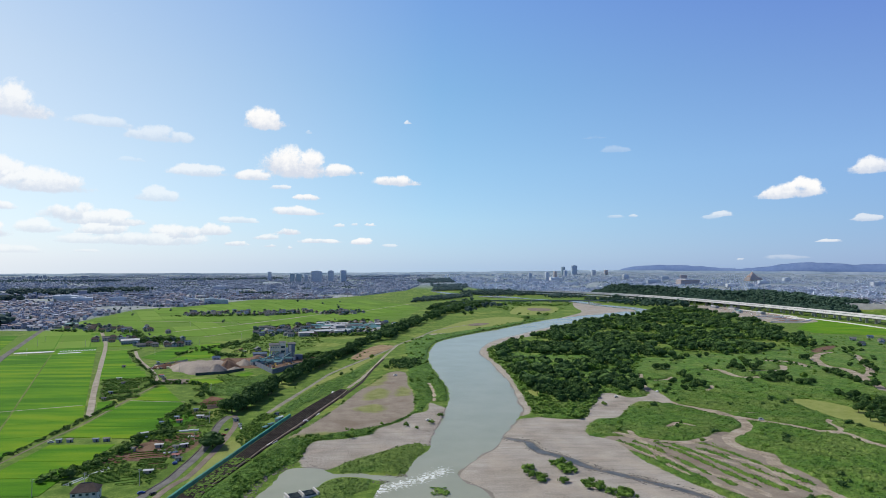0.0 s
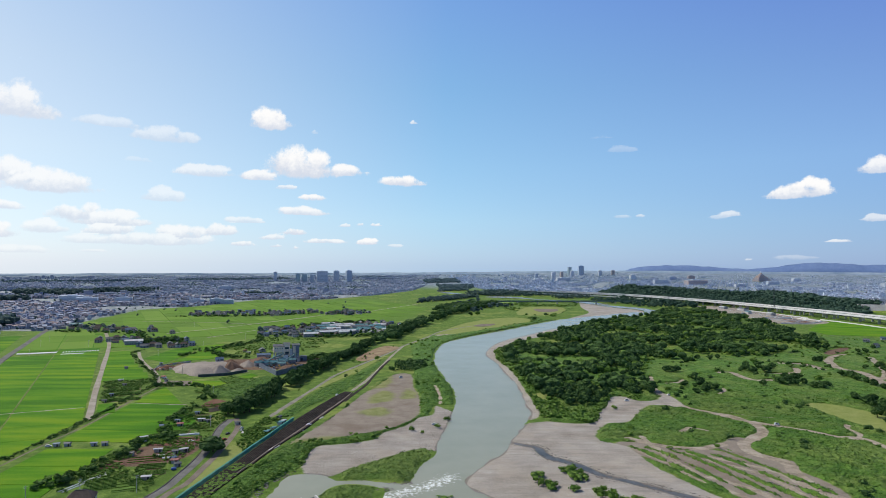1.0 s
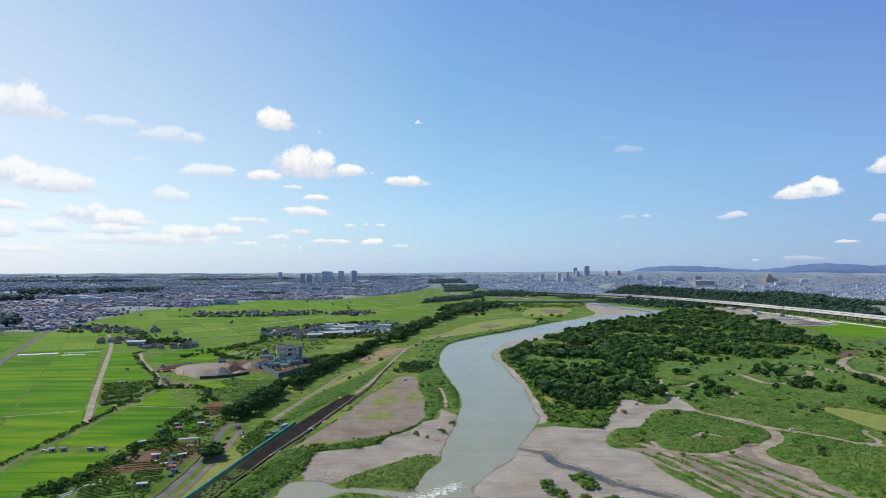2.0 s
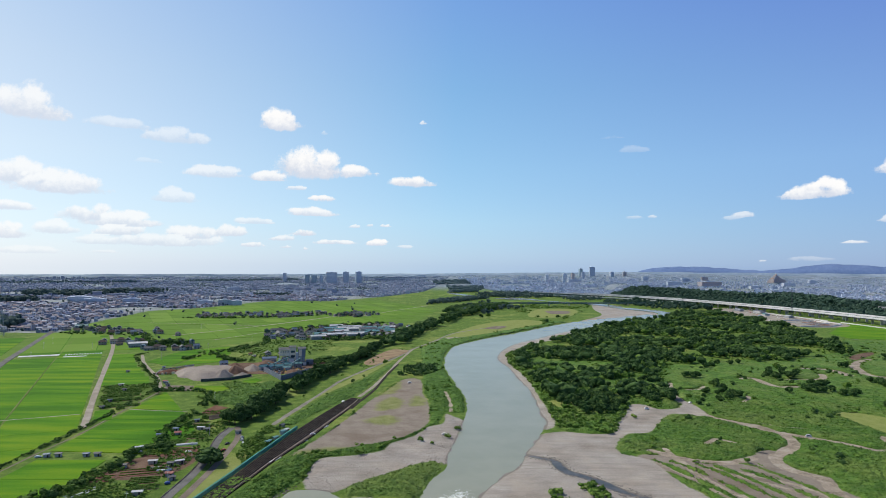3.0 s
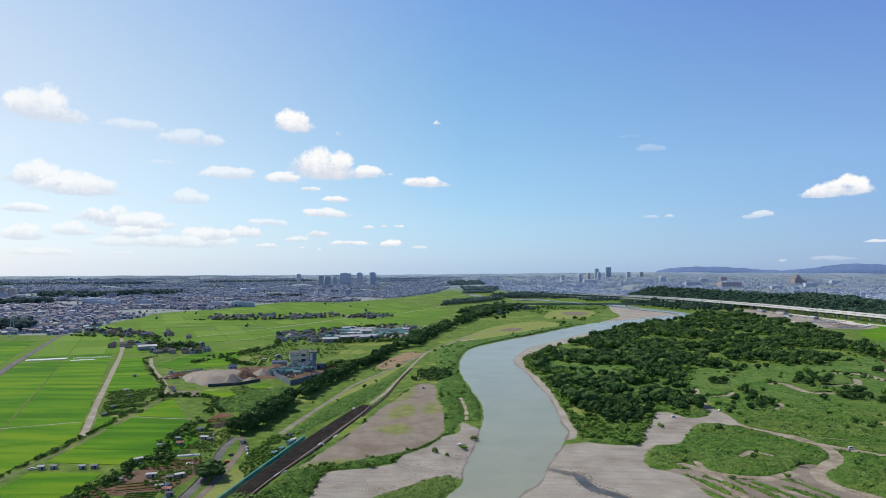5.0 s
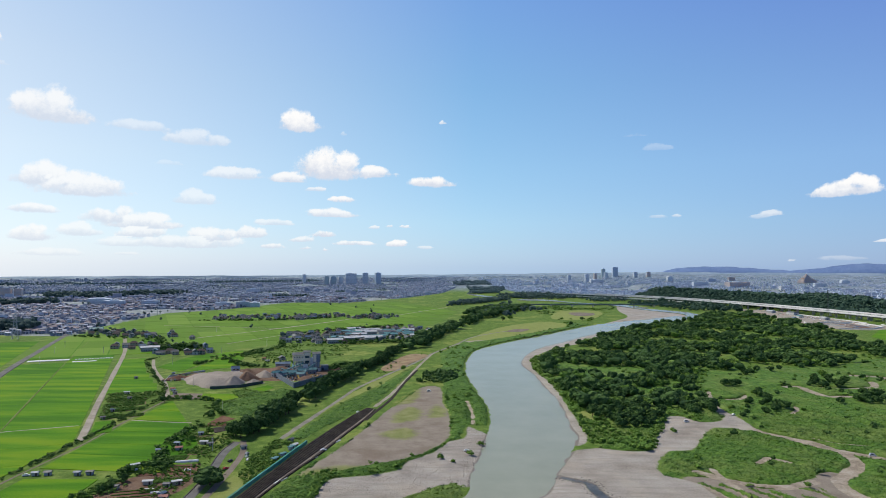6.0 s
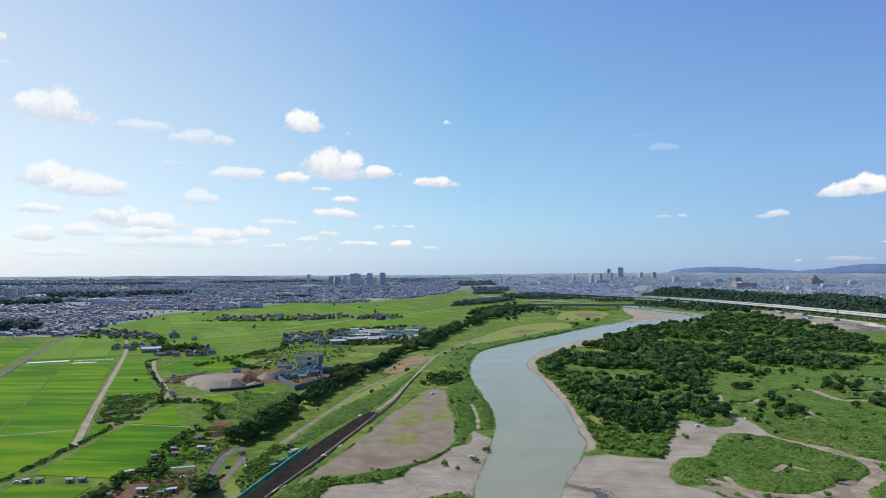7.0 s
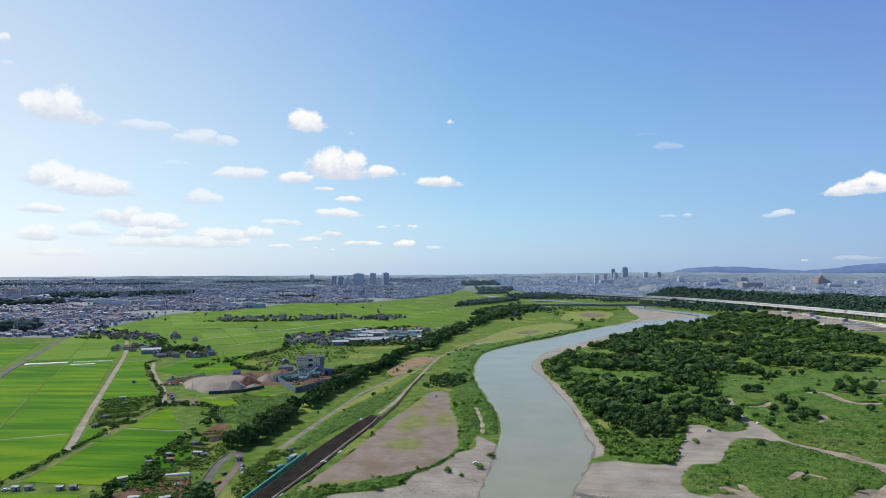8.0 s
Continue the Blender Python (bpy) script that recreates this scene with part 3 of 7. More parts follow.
paddy([(1067, 1560), (1120, 1407), (1060, 1240), (971, 1166), (852, 1205), (873, 1295), (990, 1430)])


def far_paddies():
    """The joined fields of the wide plain, each with its own edges, lanes left between."""
    Vs, Fs, n = [], [], 0
    rng = np.random.default_rng(8)
    poly = np.array(PLAIN_LEFT, float)
    holes = [np.array(h, float) for h in SETTLEMENTS]
    for i in range(-40, 80):
        for j in range(-60, 60):
            w, l = 46, 92
            q = np.array([[i * w + 0.7, j * l + 1], [(i + 1) * w - 0.7, j * l + 1], [(i + 1) * w - 0.7, (j + 1) * l - 1], [i * w + 0.7, (j + 1) * l - 1]], float)
            ang = 0.36 if i > 8 else 0.42
            c, s = math.cos(ang), math.sin(ang)
            P = np.column_stack([q[:, 0] * c - q[:, 1] * s - 200, q[:, 0] * s + q[:, 1] * c + 1200])
            m = P.mean(0)
            if not inside(P, poly).all() or any(inside(m[None], h)[0] for h in holes) or rng.random() < 0.06:
                continue
            z = land(P) + 0.3
            top = np.column_stack([P, z])
            Vs.append(np.vstack([top, top - [0, 0, 0.9]]))
            Fs.append(np.array([(0, 1, 2, 3), (0, 4, 5, 1), (1, 5, 6, 2), (2, 6, 7, 3), (3, 7, 4, 0)]) + n)
            n += 8
    me = mesh_np("far_paddies", np.vstack(Vs), np.vstack(Fs), M_RICE_FAR)
    tagged(new("far_paddies", me), "patchwork of bright green rice fields on the plain", "paddies", kind="stuff")


SETTLEMENTS = [
    [(-640, 1240), (-470, 1180), (-430, 1010), (-320, 980), (-320, 1020), (-400, 1110), (-470, 1220), (-620, 1330)],
    [(-270, 1150), (-150, 1130), (0, 1230), (30, 1330), (-40, 1420), (-150, 1350), (-260, 1260)],
    [(-520, 1560), (-340, 1560), (-200, 1660), (-230, 1760), (-380, 1720), (-530, 1680)],
    [(-190, 1640), (-120, 1600), (-80, 1700), (-150, 1760)],
]
far_paddies()
ribbon("farm_lane", [(-420, 1180), (-330, 1330), (-250, 1480), (-190, 1620)], 3.2, M_TRACK, "pale lane across the rice plain", "road", lift=0.5)
ribbon("farm_lane", [(-120, 1640), (-40, 1850), (60, 2080)], 3.5, M_TRACK, "pale lane across the rice plain", "road", lift=0.5)
ribbon("side_road", [(852, 1190), (800, 1080), (780, 980), (770, 900), (800, 780)], 7, M_ASPHALT, "grey road along the wood's edge", "road", lift=0.3)
ribbon("paddy_path", [field(51, -108), field(51, -60), field(51, -5)], 1.2, M_TRACK, "narrow pale path between rice paddies", "path", lift=0.36, thick=0.2, n=4, rag=0.4)
ribbon("paddy_path", [field(-150, -58), field(100, -58), field(400, -57), field(690, -52)], 0.6, M_BUND, "low grassy bund between rice paddies", "path", lift=0.34, thick=0.2, n=10, rag=0.6)
ribbon("paddy_path", [(-244, 608), (-210, 602), (-192, 601)], 1.0, M_TRACK, "narrow pale path between rice paddies", "path", lift=0.34, thick=0.2, n=4, rag=0.4)
ribbon("road_kerb", [(x - 3.1, y) for x, y in ROAD_A[:-1]], 0.3, M_OLD_ROAD, "weathered concrete kerb along the asphalt road", "kerb", lift=0.55, thick=0.5, n=4)


# ---- plants ----
def ico(sub):
    bm = bmesh.new()
    bmesh.ops.create_icosphere(bm, subdivisions=sub, radius=1)
    V = np.array([v.co[:] for v in bm.verts])
    F = np.array([[v.index for v in f.verts] for f in bm.faces])
    bm.free()
    return V, F


ICO1, ICO2 = ico(1), ico(2)  # 20 and 80 faces


def crown_arrays(rng, width, low, high, lumps, shards, base=ICO2, leaf_size=0.9):
    """A crown of uneven lumps beset with leaf sprays, as triangles."""
    Vs, Fs, n = [], [], 0
    centres = []
    for i in range(lumps):
        a, k = rng.uniform(0, 6.28), math.sqrt(rng.uniform(0, 1)) * 0.72 * (i > 0)
        f = rng.uniform(0.35, 0.8) if i else 0.62
        size = width / 2 * rng.uniform(0.34, 0.62) * (1.2 if i == 0 else 1)
        c = np.array([math.cos(a) * k * width / 2, math.sin(a) * k * width / 2, low + (high - low) * f * (1 - 0.25 * k)])
        v = base[0] * (1 + 0.62 * (rng.random((len(base[0]), 1)) - 0.5)) * np.array([size, size * rng.uniform(0.75, 1.1), size * rng.uniform(0.62, 0.95)])
        v = v + c
        v[:, 2] = np.clip(v[:, 2], low * 0.7, high)
        Vs.append(v), Fs.append(base[1] + n)
        n += len(v)
        centres.append((c, size))
    for _ in range(shards):
        c, size = centres[rng.integers(len(centres))]
        d = rng.normal(size=3)
        d[2] = abs(d[2]) * 0.9 - 0.2
        d /= np.linalg.norm(d)
        p = c + d * size * rng.uniform(0.85, 1.2) * np.array([1, 1, 0.8])
        e = rng.normal(size=(3, 3)) * leaf_size
        Vs.append(p + e), Fs.append(np.array([[n, n + 1, n + 2]]))
        n += 3
    return np.vstack(Vs), np.vstack(Fs)


def trunk_arrays(rng, height, radius, limbs=4):
    Vs, Fs, n = [], [], 0

    def limb(a, b, r0, r1):
        nonlocal n
        a, b = np.array(a), np.array(b)
        k = 6
        ang = np.arange(k) / k * 6.283
        side = np.column_stack([np.cos(ang), np.sin(ang), 0 * ang])
        Vs.append(np.vstack([a + side * r0, b + side * r1]))
        for i in range(k):
            j = (i + 1) % k
            Fs.extend([(n + i, n + j, n + k + j), (n + i, n + k + j, n + k + i)])
        n += 2 * k

    top = (0, 0, height * 0.6)
    limb((0, 0, -0.4), top, radius, radius * 0.6)
    for i in range(limbs):
        a = i * 6.28 / limbs + rng.uniform(0, 1)
        w = height * rng.uniform(0.2, 0.35)
        limb((0, 0, height * rng.uniform(0.35, 0.55)), (math.cos(a) * w, math.sin(a) * w, height * rng.uniform(0.65, 0.85)), radius * 0.5, radius * 0.2)
    return np.vstack(Vs), np.array(Fs)


def scatter(name, kinds, spots, material, label, category, turn=True):
    """Many copies joined: spots are rows of x, y, z, size; kinds are templates of unit height."""
    rng = np.random.default_rng(len(spots))
    Vs, Fs, n = [], [], 0
    which = rng.integers(len(kinds), size=len(spots))
    for k, (V, F) in enumerate(kinds):
        S = spots[which == k]
        if not len(S):
            continue
        a = rng.uniform(0, 6.283, len(S)) if turn else np.zeros(len(S))
        c, s = np.cos(a)[:, None], np.sin(a)[:, None]
        wide = S[:, 3:4] * rng.uniform(0.85, 1.2, (len(S), 1))
        X = (V[None, :, 0] * c - V[None, :, 1] * s) * wide + S[:, 0:1]
        Y = (V[None, :, 0] * s + V[None, :, 1] * c) * wide + S[:, 1:2]
        Z = V[None, :, 2] * S[:, 3:4] * rng.uniform(0.85, 1.15, (len(S), 1)) + S[:, 2:3]
        Vs.append(np.stack([X, Y, Z], 2).reshape(-1, 3))
        Fs.append((F[None] + (np.arange(len(S)) * len(V))[:, None, None] + n).reshape(-1, 3))
        n += len(S) * len(V)
    me = mesh_np(name, np.vstack(Vs), np.vstack(Fs), material)
    return tagged(new(name, me), label, category, kind="stuff")


def sow(poly, count, seed, gap=0.0, keep=None):
    """Random places inside an outline, at least gap apart."""
    rng = np.random.default_rng(seed)
    poly = np.array(poly, float)
    lo, hi = poly.min(0), poly.max(0)
    P = rng.uniform(lo, hi, (count * 6, 2))
    P = P[inside(P, poly)]
    if keep is not None:
        P = P[keep(P)]
    if gap:
        taken, cells = [], {}
        for p in P:
            c = (int(p[0] // gap), int(p[1] // gap))
            if any((p[0] - q[0]) ** 2 + (p[1] - q[1]) ** 2 < gap * gap for i in (-1, 0, 1) for j in (-1, 0, 1) for q in cells.get((c[0] + i, c[1] + j), ())):
                continue
            cells.setdefault(c, []).append(p)
            taken.append(p)
            if len(taken) >= count:
                break
        P = np.array(taken)
    return P[:count]


def spots(P, size, seed, spread=0.25, sink=0.0):
    rng = np.random.default_rng(seed)
    s = size * rng.uniform(1 - spread, 1 + spread, len(P))
    return np.column_stack([P, land(P) - sink, s])


def patches(P, scale, seed):
    """Slow, uneven field between 0 and 1 for thickets and clearings."""
    s = seed * 1.7
    q = P / scale
    v = np.sin(q[:, 0] * 1.9 + s) + np.sin(q[:, 1] * 2.3 - s) + np.sin((q[:, 0] + q[:, 1]) * 1.3 + 2 * s) + np.sin(q[:, 0] * 4.1 - q[:, 1] * 3.3 + s) * 0.6 + np.sin(q[:, 1] * 5.3 + q[:, 0] * 2.1) * 0.5
    return np.clip(v / 8.2 + 0.5, 0, 1)


rng0 = np.random.default_rng(5)
NEAR_CROWNS = [crown_arrays(rng0, 9.8, 2.0, 9.5, 9, 480, ICO2, 0.55) for _ in range(5)]
WOOD_KINDS = []
for _ in range(6):
    V, F = crown_arrays(rng0, 1.4, 0.1, 1.0, 4, 110, ICO2, 0.078)
    WOOD_KINDS.append((V, F))
BUSH_KINDS = [crown_arrays(rng0, 1.6, 0.0, 1.0, 3, 28, ICO1, 0.15) for _ in range(5)]
LOW_KINDS = [(V * [1.5, 1.5, 0.62], F) for V, F in BUSH_KINDS]
FAR_KINDS = [crown_arrays(rng0, 1.3, 0.0, 1.0, 2, 8, ICO1, 0.1) for _ in range(4)]


def weed_kind(rng, blades):
    """A low uneven hummock of weeds with a few leaf sprays standing out of it."""
    V = ICO1[0] * (1 + 0.5 * (rng.random((len(ICO1[0]), 1)) - 0.5)) * [1, 1, 0.24] + [0, 0, 0.04]
    F = ICO1[1]
    V, F = list(V), list(map(tuple, F))
    for i in range(blades):
        a, r = rng.uniform(0, 6.28), rng.uniform(0, 0.8)
        c = np.array([math.cos(a) * r, math.sin(a) * r, 0.2])
        k = len(V)
        V += list(c + rng.normal(size=(3, 3)) * [0.3, 0.3, 0.15])
        F.append((k, k + 1, k + 2))
    return np.array(V), np.array(F)


WEED_KINDS = [weed_kind(rng0, 5) for _ in range(6)]

tree_meshes = []
for i, (V, F) in enumerate(NEAR_CROWNS):
    tv, tf = trunk_arrays(np.random.default_rng(i), 8.5, 0.32)
    tree_meshes.append((mesh_np("trunk", tv, tf, M_BARK), mesh_np("crown", V, F, M_TREE), mesh_np("crown", V, F, M_WILLOW)))


def tree(x, y, size, kind, label, group, willow=False):
    ob = thing("tree", label, "tree", group)
    ob.matrix_basis = Matrix.LocRotScale((x, y, float(land(np.array([[x, y]], float))[0])), Euler((0, 0, (x * 7.3 + y * 3.1) % 6.28)), (size, size, size))
    trunk, dark, light = tree_meshes[kind % 5]
    for name, me in (("trunk", trunk), ("crown", light if willow else dark)):
        p = new(name, me)
        p.parent = ob
    return ob


TREE_LINE = [(-142, 556), (-132, 585), (-124, 640), (-108, 735), (-90, 821), (-63, 943), (-39, 1075), (0, 1240), (45, 1400), (120, 1660), (170, 1800)]
line = smooth(TREE_LINE, n=15)
rng = np.random.default_rng(3)
count = 0
for i in range(1, len(line)):
    x, y = line[i]
    if y > 1060:
        break
    for off in (-2.5, 3.5):
        if rng.random() < (0.6 if y < 1000 else 0.85):
            tree(x + off + rng.uniform(-2, 2), y + rng.uniform(-4, 4), rng.uniform(0.75, 1.55) if y < 800 else rng.uniform(0.95, 1.4), int(rng.integers(5)), "tall dark green tree in the row along the bank", "trees along the bank")
            count += 1
lone = tree(-126, 455, 1.7, 1, "single round dark tree beside the asphalt road", "")
lone.scale.z = 1.05
for i, (x, y, s) in enumerate(((-188, 402, 0.55), (-192, 394, 0.6), (-185, 446, 0.5), (-178, 460, 0.5), (-166, 566, 0.6), (-180, 446, 0.4), (-172, 548, 0.5), (-176, 500, 0.45), (-196, 404, 0.5), (-246, 676, 0.7), (-240, 690, 0.5))):
    tree(x, y, s, i, "small garden tree among the vegetable plots", "garden trees", willow=i % 2 == 0)

# the wood on the far bank
P = sow(FOREST, 3300, 11, 6.1)
clear = patches(P, 60, 2) < np.where(P[:, 0] > 420, 0.45, 0.37)
W = P[~clear]
near = W[np.argsort(W[:, 1])][:40]
rest = W[np.argsort(W[:, 1])][40:]
for i, (x, y) in enumerate(near):
    tree(x, y, 0.7 + 0.4 * ((i * 37) % 11) / 10, i, "dense dark green riverside tree", "riverside wood")
bright = np.random.default_rng(6).random(len(rest)) < 0.27
scatter("riverside_wood", WOOD_KINDS, spots(rest[~bright], 9, 4, 0.45), M_TREE, "dense dark green riverside wood", "wood")
scatter("willow_wood", WOOD_KINDS, spots(rest[bright], 7, 4, 0.4), M_WILLOW, "lighter green willows within the dark wood", "wood")
B = sow(FOREST, 900, 12, 5.5)
scatter("undergrowth", BUSH_KINDS, spots(B, 3.0, 5, 0.4), M_WILLOW, "lighter green undergrowth between the trees", "bushes")


# ---- sky backdrop: cumulus clouds, far behind everything ----
CLOUDS_HIGH = [(-31.06, 12.02, 2.55, 1.42, 1.00), (-24.57, 11.32, 2.07, 0.54, 0.50), (-20.52, 10.67, 2.43, 0.75, 0.60), (-11.75, 12.67, 1.67, 1.11, 1.00), (-8.81, 9.13, 2.71, 1.75, 1.00), (-5.35, 8.50, 2.04, 0.56, 0.95), (0.24, 7.75, 1.82, 0.67, 1.00), (-17.20, 7.91, 2.13, 0.63, 0.80), (-12.93, 7.75, 1.60, 0.54, 0.90), (-10.36, 6.86, 0.89, 0.25, 0.70), (-7.85, 5.99, 1.21, 0.33, 0.95), (-20.50, 5.67, 1.68, 0.71, 0.65), (-31.37, 6.84, 2.02, 1.11, 1.00), (-28.68, 6.20, 2.83, 1.06, 1.00), (-32.02, 4.22, 1.49, 0.47, 0.90)]
CLOUDS_LOW = [(-32.05, 2.34, 1.34, 0.73, 0.95), (-26.68, 4.00, 1.83, 0.90, 0.95), (-24.39, 3.55, 2.57, 0.74, 0.95), (-28.86, 2.69, 1.37, 0.62, 0.75), (-24.50, 2.72, 1.65, 0.65, 0.90), (-19.10, 2.56, 2.07, 0.82, 0.95), (-15.99, 2.94, 1.26, 0.69, 0.95), (-21.30, 1.92, 4.13, 0.62, 0.75), (-25.71, 1.76, 2.22, 0.41, 0.60), (-13.92, 3.79, 1.48, 0.35, 0.70), (-14.02, 1.70, 0.95, 0.30, 0.90), (-9.66, 2.89, 1.04, 0.41, 0.95), (-11.47, 2.30, 1.17, 0.30, 0.70), (-8.89, 4.74, 2.15, 0.46, 0.85), (-6.88, 2.08, 1.82, 0.26, 0.80)]
CLOUDS_SMALL = [(-3.11, 2.08, 0.93, 0.36, 0.95), (-5.08, 3.55, 0.51, 0.21, 0.70), (-3.69, 3.67, 0.36, 0.21, 0.70), (-2.30, 3.65, 0.52, 0.21, 0.80), (-0.42, 1.76, 0.72, 0.18, 0.50), (-9.48, 1.48, 0.25, 0.20, 0.80), (-11.21, 1.60, 0.49, 0.20, 0.70), (1.11, 13.03, 0.31, 0.30, 0.70), (-7.94, 11.85, 0.30, 0.25, 0.30), (-22.39, 8.46, 0.94, 0.28, 0.25), (-30.86, 0.87, 2.18, 0.35, 0.45), (-25.48, 0.85, 0.89, 0.18, 0.40), (34.64, 6.51, 1.34, 0.92, 1.00), (32.9, 6.15, 1.3, 0.62, 0.95), (28.71, 4.56, 0.92, 0.28, 0.60)]
CLOUDS_FAINT = [(27.78, 4.30, 0.76, 0.19, 0.35), (20.01, 4.55, 0.76, 0.20, 0.35), (21.56, 4.58, 0.37, 0.20, 0.50), (36.58, 2.24, 0.82, 0.17, 0.70), (20.01, 10.42, 1.23, 0.39, 0.20), (18.24, 11.51, 0.97, 0.24, 0.12), (30.18, 0.76, 0.32, 0.14, 0.50), (33.48, 0.95, 1.60, 0.22, 0.25), (39.31, 7.99, 1.33, 0.82, 0.90), (39.08, 3.99, 1.00, 0.33, 0.60), (-34.55, 16.37, 0.54, 0.43, 0.80), (-34.37, 14.72, 0.60, 0.32, 0.30)]


# what the summer haze adds to the clear sky, by height above the horizon, towards the sun, across and away from it
GLOW_EL = (0, 4, 9, 16, 24)
GLOW_SUNWARD = [(0.43, 0.53, 0.68), (0.48, 0.55, 0.635), (0.5, 0.555, 0.59), (0.44, 0.51, 0.57), (0.33, 0.44, 0.57)]
GLOW_ACROSS = [(0.19, 0.36, 0.6), (0.212, 0.405, 0.6), (0.178, 0.37, 0.57), (0.132, 0.31, 0.533), (0.107, 0.245, 0.534)]
GLOW_AWAY = [(0.07, 0.195, 0.48), (0.105, 0.235, 0.49), (0.132, 0.268, 0.535), (0.105, 0.205, 0.5), (0.07, 0.138, 0.485)]


def sky_glow(A, E):
    cols = [np.column_stack([np.interp(E, GLOW_EL, np.array(c)[:, k]) for k in range(3)]) for c in (GLOW_SUNWARD, GLOW_ACROSS, GLOW_AWAY)]
    off = np.abs((A - math.degrees(SUN_AZ) + 180) % 360 - 180)
    t = np.interp(off, (18, 59, 98), (0, 1, 2))[:, None]
    glow = np.where(t < 1, cols[0] * (1 - t) + cols[1] * t, cols[1] * (2 - t) + cols[2] * (t - 1))
    return glow * np.interp(E, (24, 50), (1, 0.15))[:, None]


def cloud_material():
    m, nt, ns, b = nodes_of("sky_backdrop")
    ns.remove(b)
    out = ns["Material Output"]
    n1, n2 = noise_node(nt, 0.009, 9, 0.6), noise_node(nt, 0.04, 6, 0.6)
    wisp = maths(nt, "ADD", maths(nt, "MULTIPLY", maths(nt, "SUBTRACT", n1, 0.5), 2.5), maths(nt, "MULTIPLY", maths(nt, "SUBTRACT", n2, 0.5), 1.0))
    dens = maths(nt, "ADD", attribute(nt, "cover"), wisp)
    alpha = maths(nt, "MULTIPLY", step(nt, dens, -0.25, 0.7), attribute(nt, "body"))
    # shaded grey-blue bases are painted in by height within each cloud
    white = mix(nt, step(nt, maths(nt, "ADD", attribute(nt, "lift"), maths(nt, "MULTIPLY", wisp, 0.7)), -0.7, 0.4), (0.68, 0.73, 0.83), (0.99, 0.985, 0.98))
    air = nt.nodes.new("ShaderNodeAttribute")
    air.attribute_name = "air"
    haze, puff, clear = ns.new("ShaderNodeEmission"), ns.new("ShaderNodeEmission"), ns.new("ShaderNodeBsdfTransparent")
    both, cover = ns.new("ShaderNodeAddShader"), ns.new("ShaderNodeMixShader")
    nt.links.new(air.outputs["Color"], haze.inputs[0])
    haze.inputs[1].default_value = 1.0
    nt.links.new(white, puff.inputs[0])
    nt.links.new(haze.outputs[0], both.inputs[0])
    nt.links.new(clear.outputs[0], both.inputs[1])
    nt.links.new(alpha, cover.inputs[0])
    nt.links.new(both.outputs[0], cover.inputs[1])
    nt.links.new(puff.outputs[0], cover.inputs[2])
    nt.links.new(cover.outputs[0], out.inputs[0])
    return m


def build_clouds():
    az = np.concatenate([np.arange(-180, -47, 4.0), np.arange(-47, 53, 0.3), np.arange(53, 177, 4.0), [180]])
    el = np.concatenate([np.arange(-3, 0.5, 0.5), np.arange(0.5, 5, 0.14), np.arange(5, 18, 0.24), np.arange(18, 33, 1.0), np.arange(33, 89, 5.0)])
    A, E = np.meshgrid(az, el)
    A, E = A.ravel(), E.ravel()
    cover, body, lift = np.full(len(A), -3.0), np.zeros(len(A)), np.zeros(len(A))
    rng = np.random.default_rng(21)
    for a, e, w, h, d in CLOUDS_HIGH + CLOUDS_LOW + CLOUDS_SMALL + CLOUDS_FAINT:
        peak = rng.uniform(-0.35, 0.35)
        puffs = [(0.0, -0.45, 0.95, 0.5)]
        for k in range(7 if w > 0.8 else 4):
            u = rng.uniform(-0.75, 0.75)
            top = 1 - 0.75 * abs(u - peak)
            r = rng.uniform(0.28, 0.42)
            puffs.append((u, -0.5 + (top + 0.1) * rng.uniform(0.5, 1.0), r, r * min(1.6, w / h) * 0.8 + 0.12))
        near = (np.abs(A - a) < 2.2 * w) & (np.abs(E - e) < 2.6 * h)
        x, y = (A[near] - a) / w, (E[near] - e) / h
        q = np.max([1.0 - ((x - u) / (r * 1.25)) ** 2 - np.where(y < v, (y - v) * 1.5, y - v) ** 2 / (t * 1.2) ** 2 for u, v, r, t in puffs], axis=0)
        best = q > cover[near]
        cover[near] = np.maximum(cover[near], q)
        body[near] = np.where(best & (q > -1.6), d * (0.82 if a < -13 else 1.0), body[near])
        lift[near] = np.where(best, y, lift[near])
    R = 4850
    a, e = np.radians(A), np.radians(E)
    V = np.column_stack([2 + np.sin(a) * np.cos(e) * R, 53 + np.cos(a) * np.cos(e) * R, 130 + np.sin(e) * R])
    nx, ny = len(az), len(el)
    i = (np.arange(ny - 1)[:, None] * nx + np.arange(nx - 1)[None]).ravel()
    me = mesh_np("sky_backdrop", V, np.stack([i, i + 1, i + nx + 1, i + nx], 1), cloud_material(), smooth_faces=True)
    for n, v in (("cover", np.maximum(cover, -2)), ("body", body), ("lift", np.clip(lift, -1.5, 1.5))):
        put_attr(me, n, v)
    air = np.column_stack([sky_glow(A, E), np.ones(len(A))]).astype(np.float32)
    me.attributes.new("air", "FLOAT_COLOR", "POINT").data.foreach_set("color", air.ravel())
    tagged(new("backdrop_sky", me), "hazy blue summer sky with white cumulus clouds", "sky", kind="structure")


build_clouds()

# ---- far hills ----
# the hills' blue is haze put into their base colour
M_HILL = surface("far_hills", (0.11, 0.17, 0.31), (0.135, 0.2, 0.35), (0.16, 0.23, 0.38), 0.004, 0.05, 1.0)


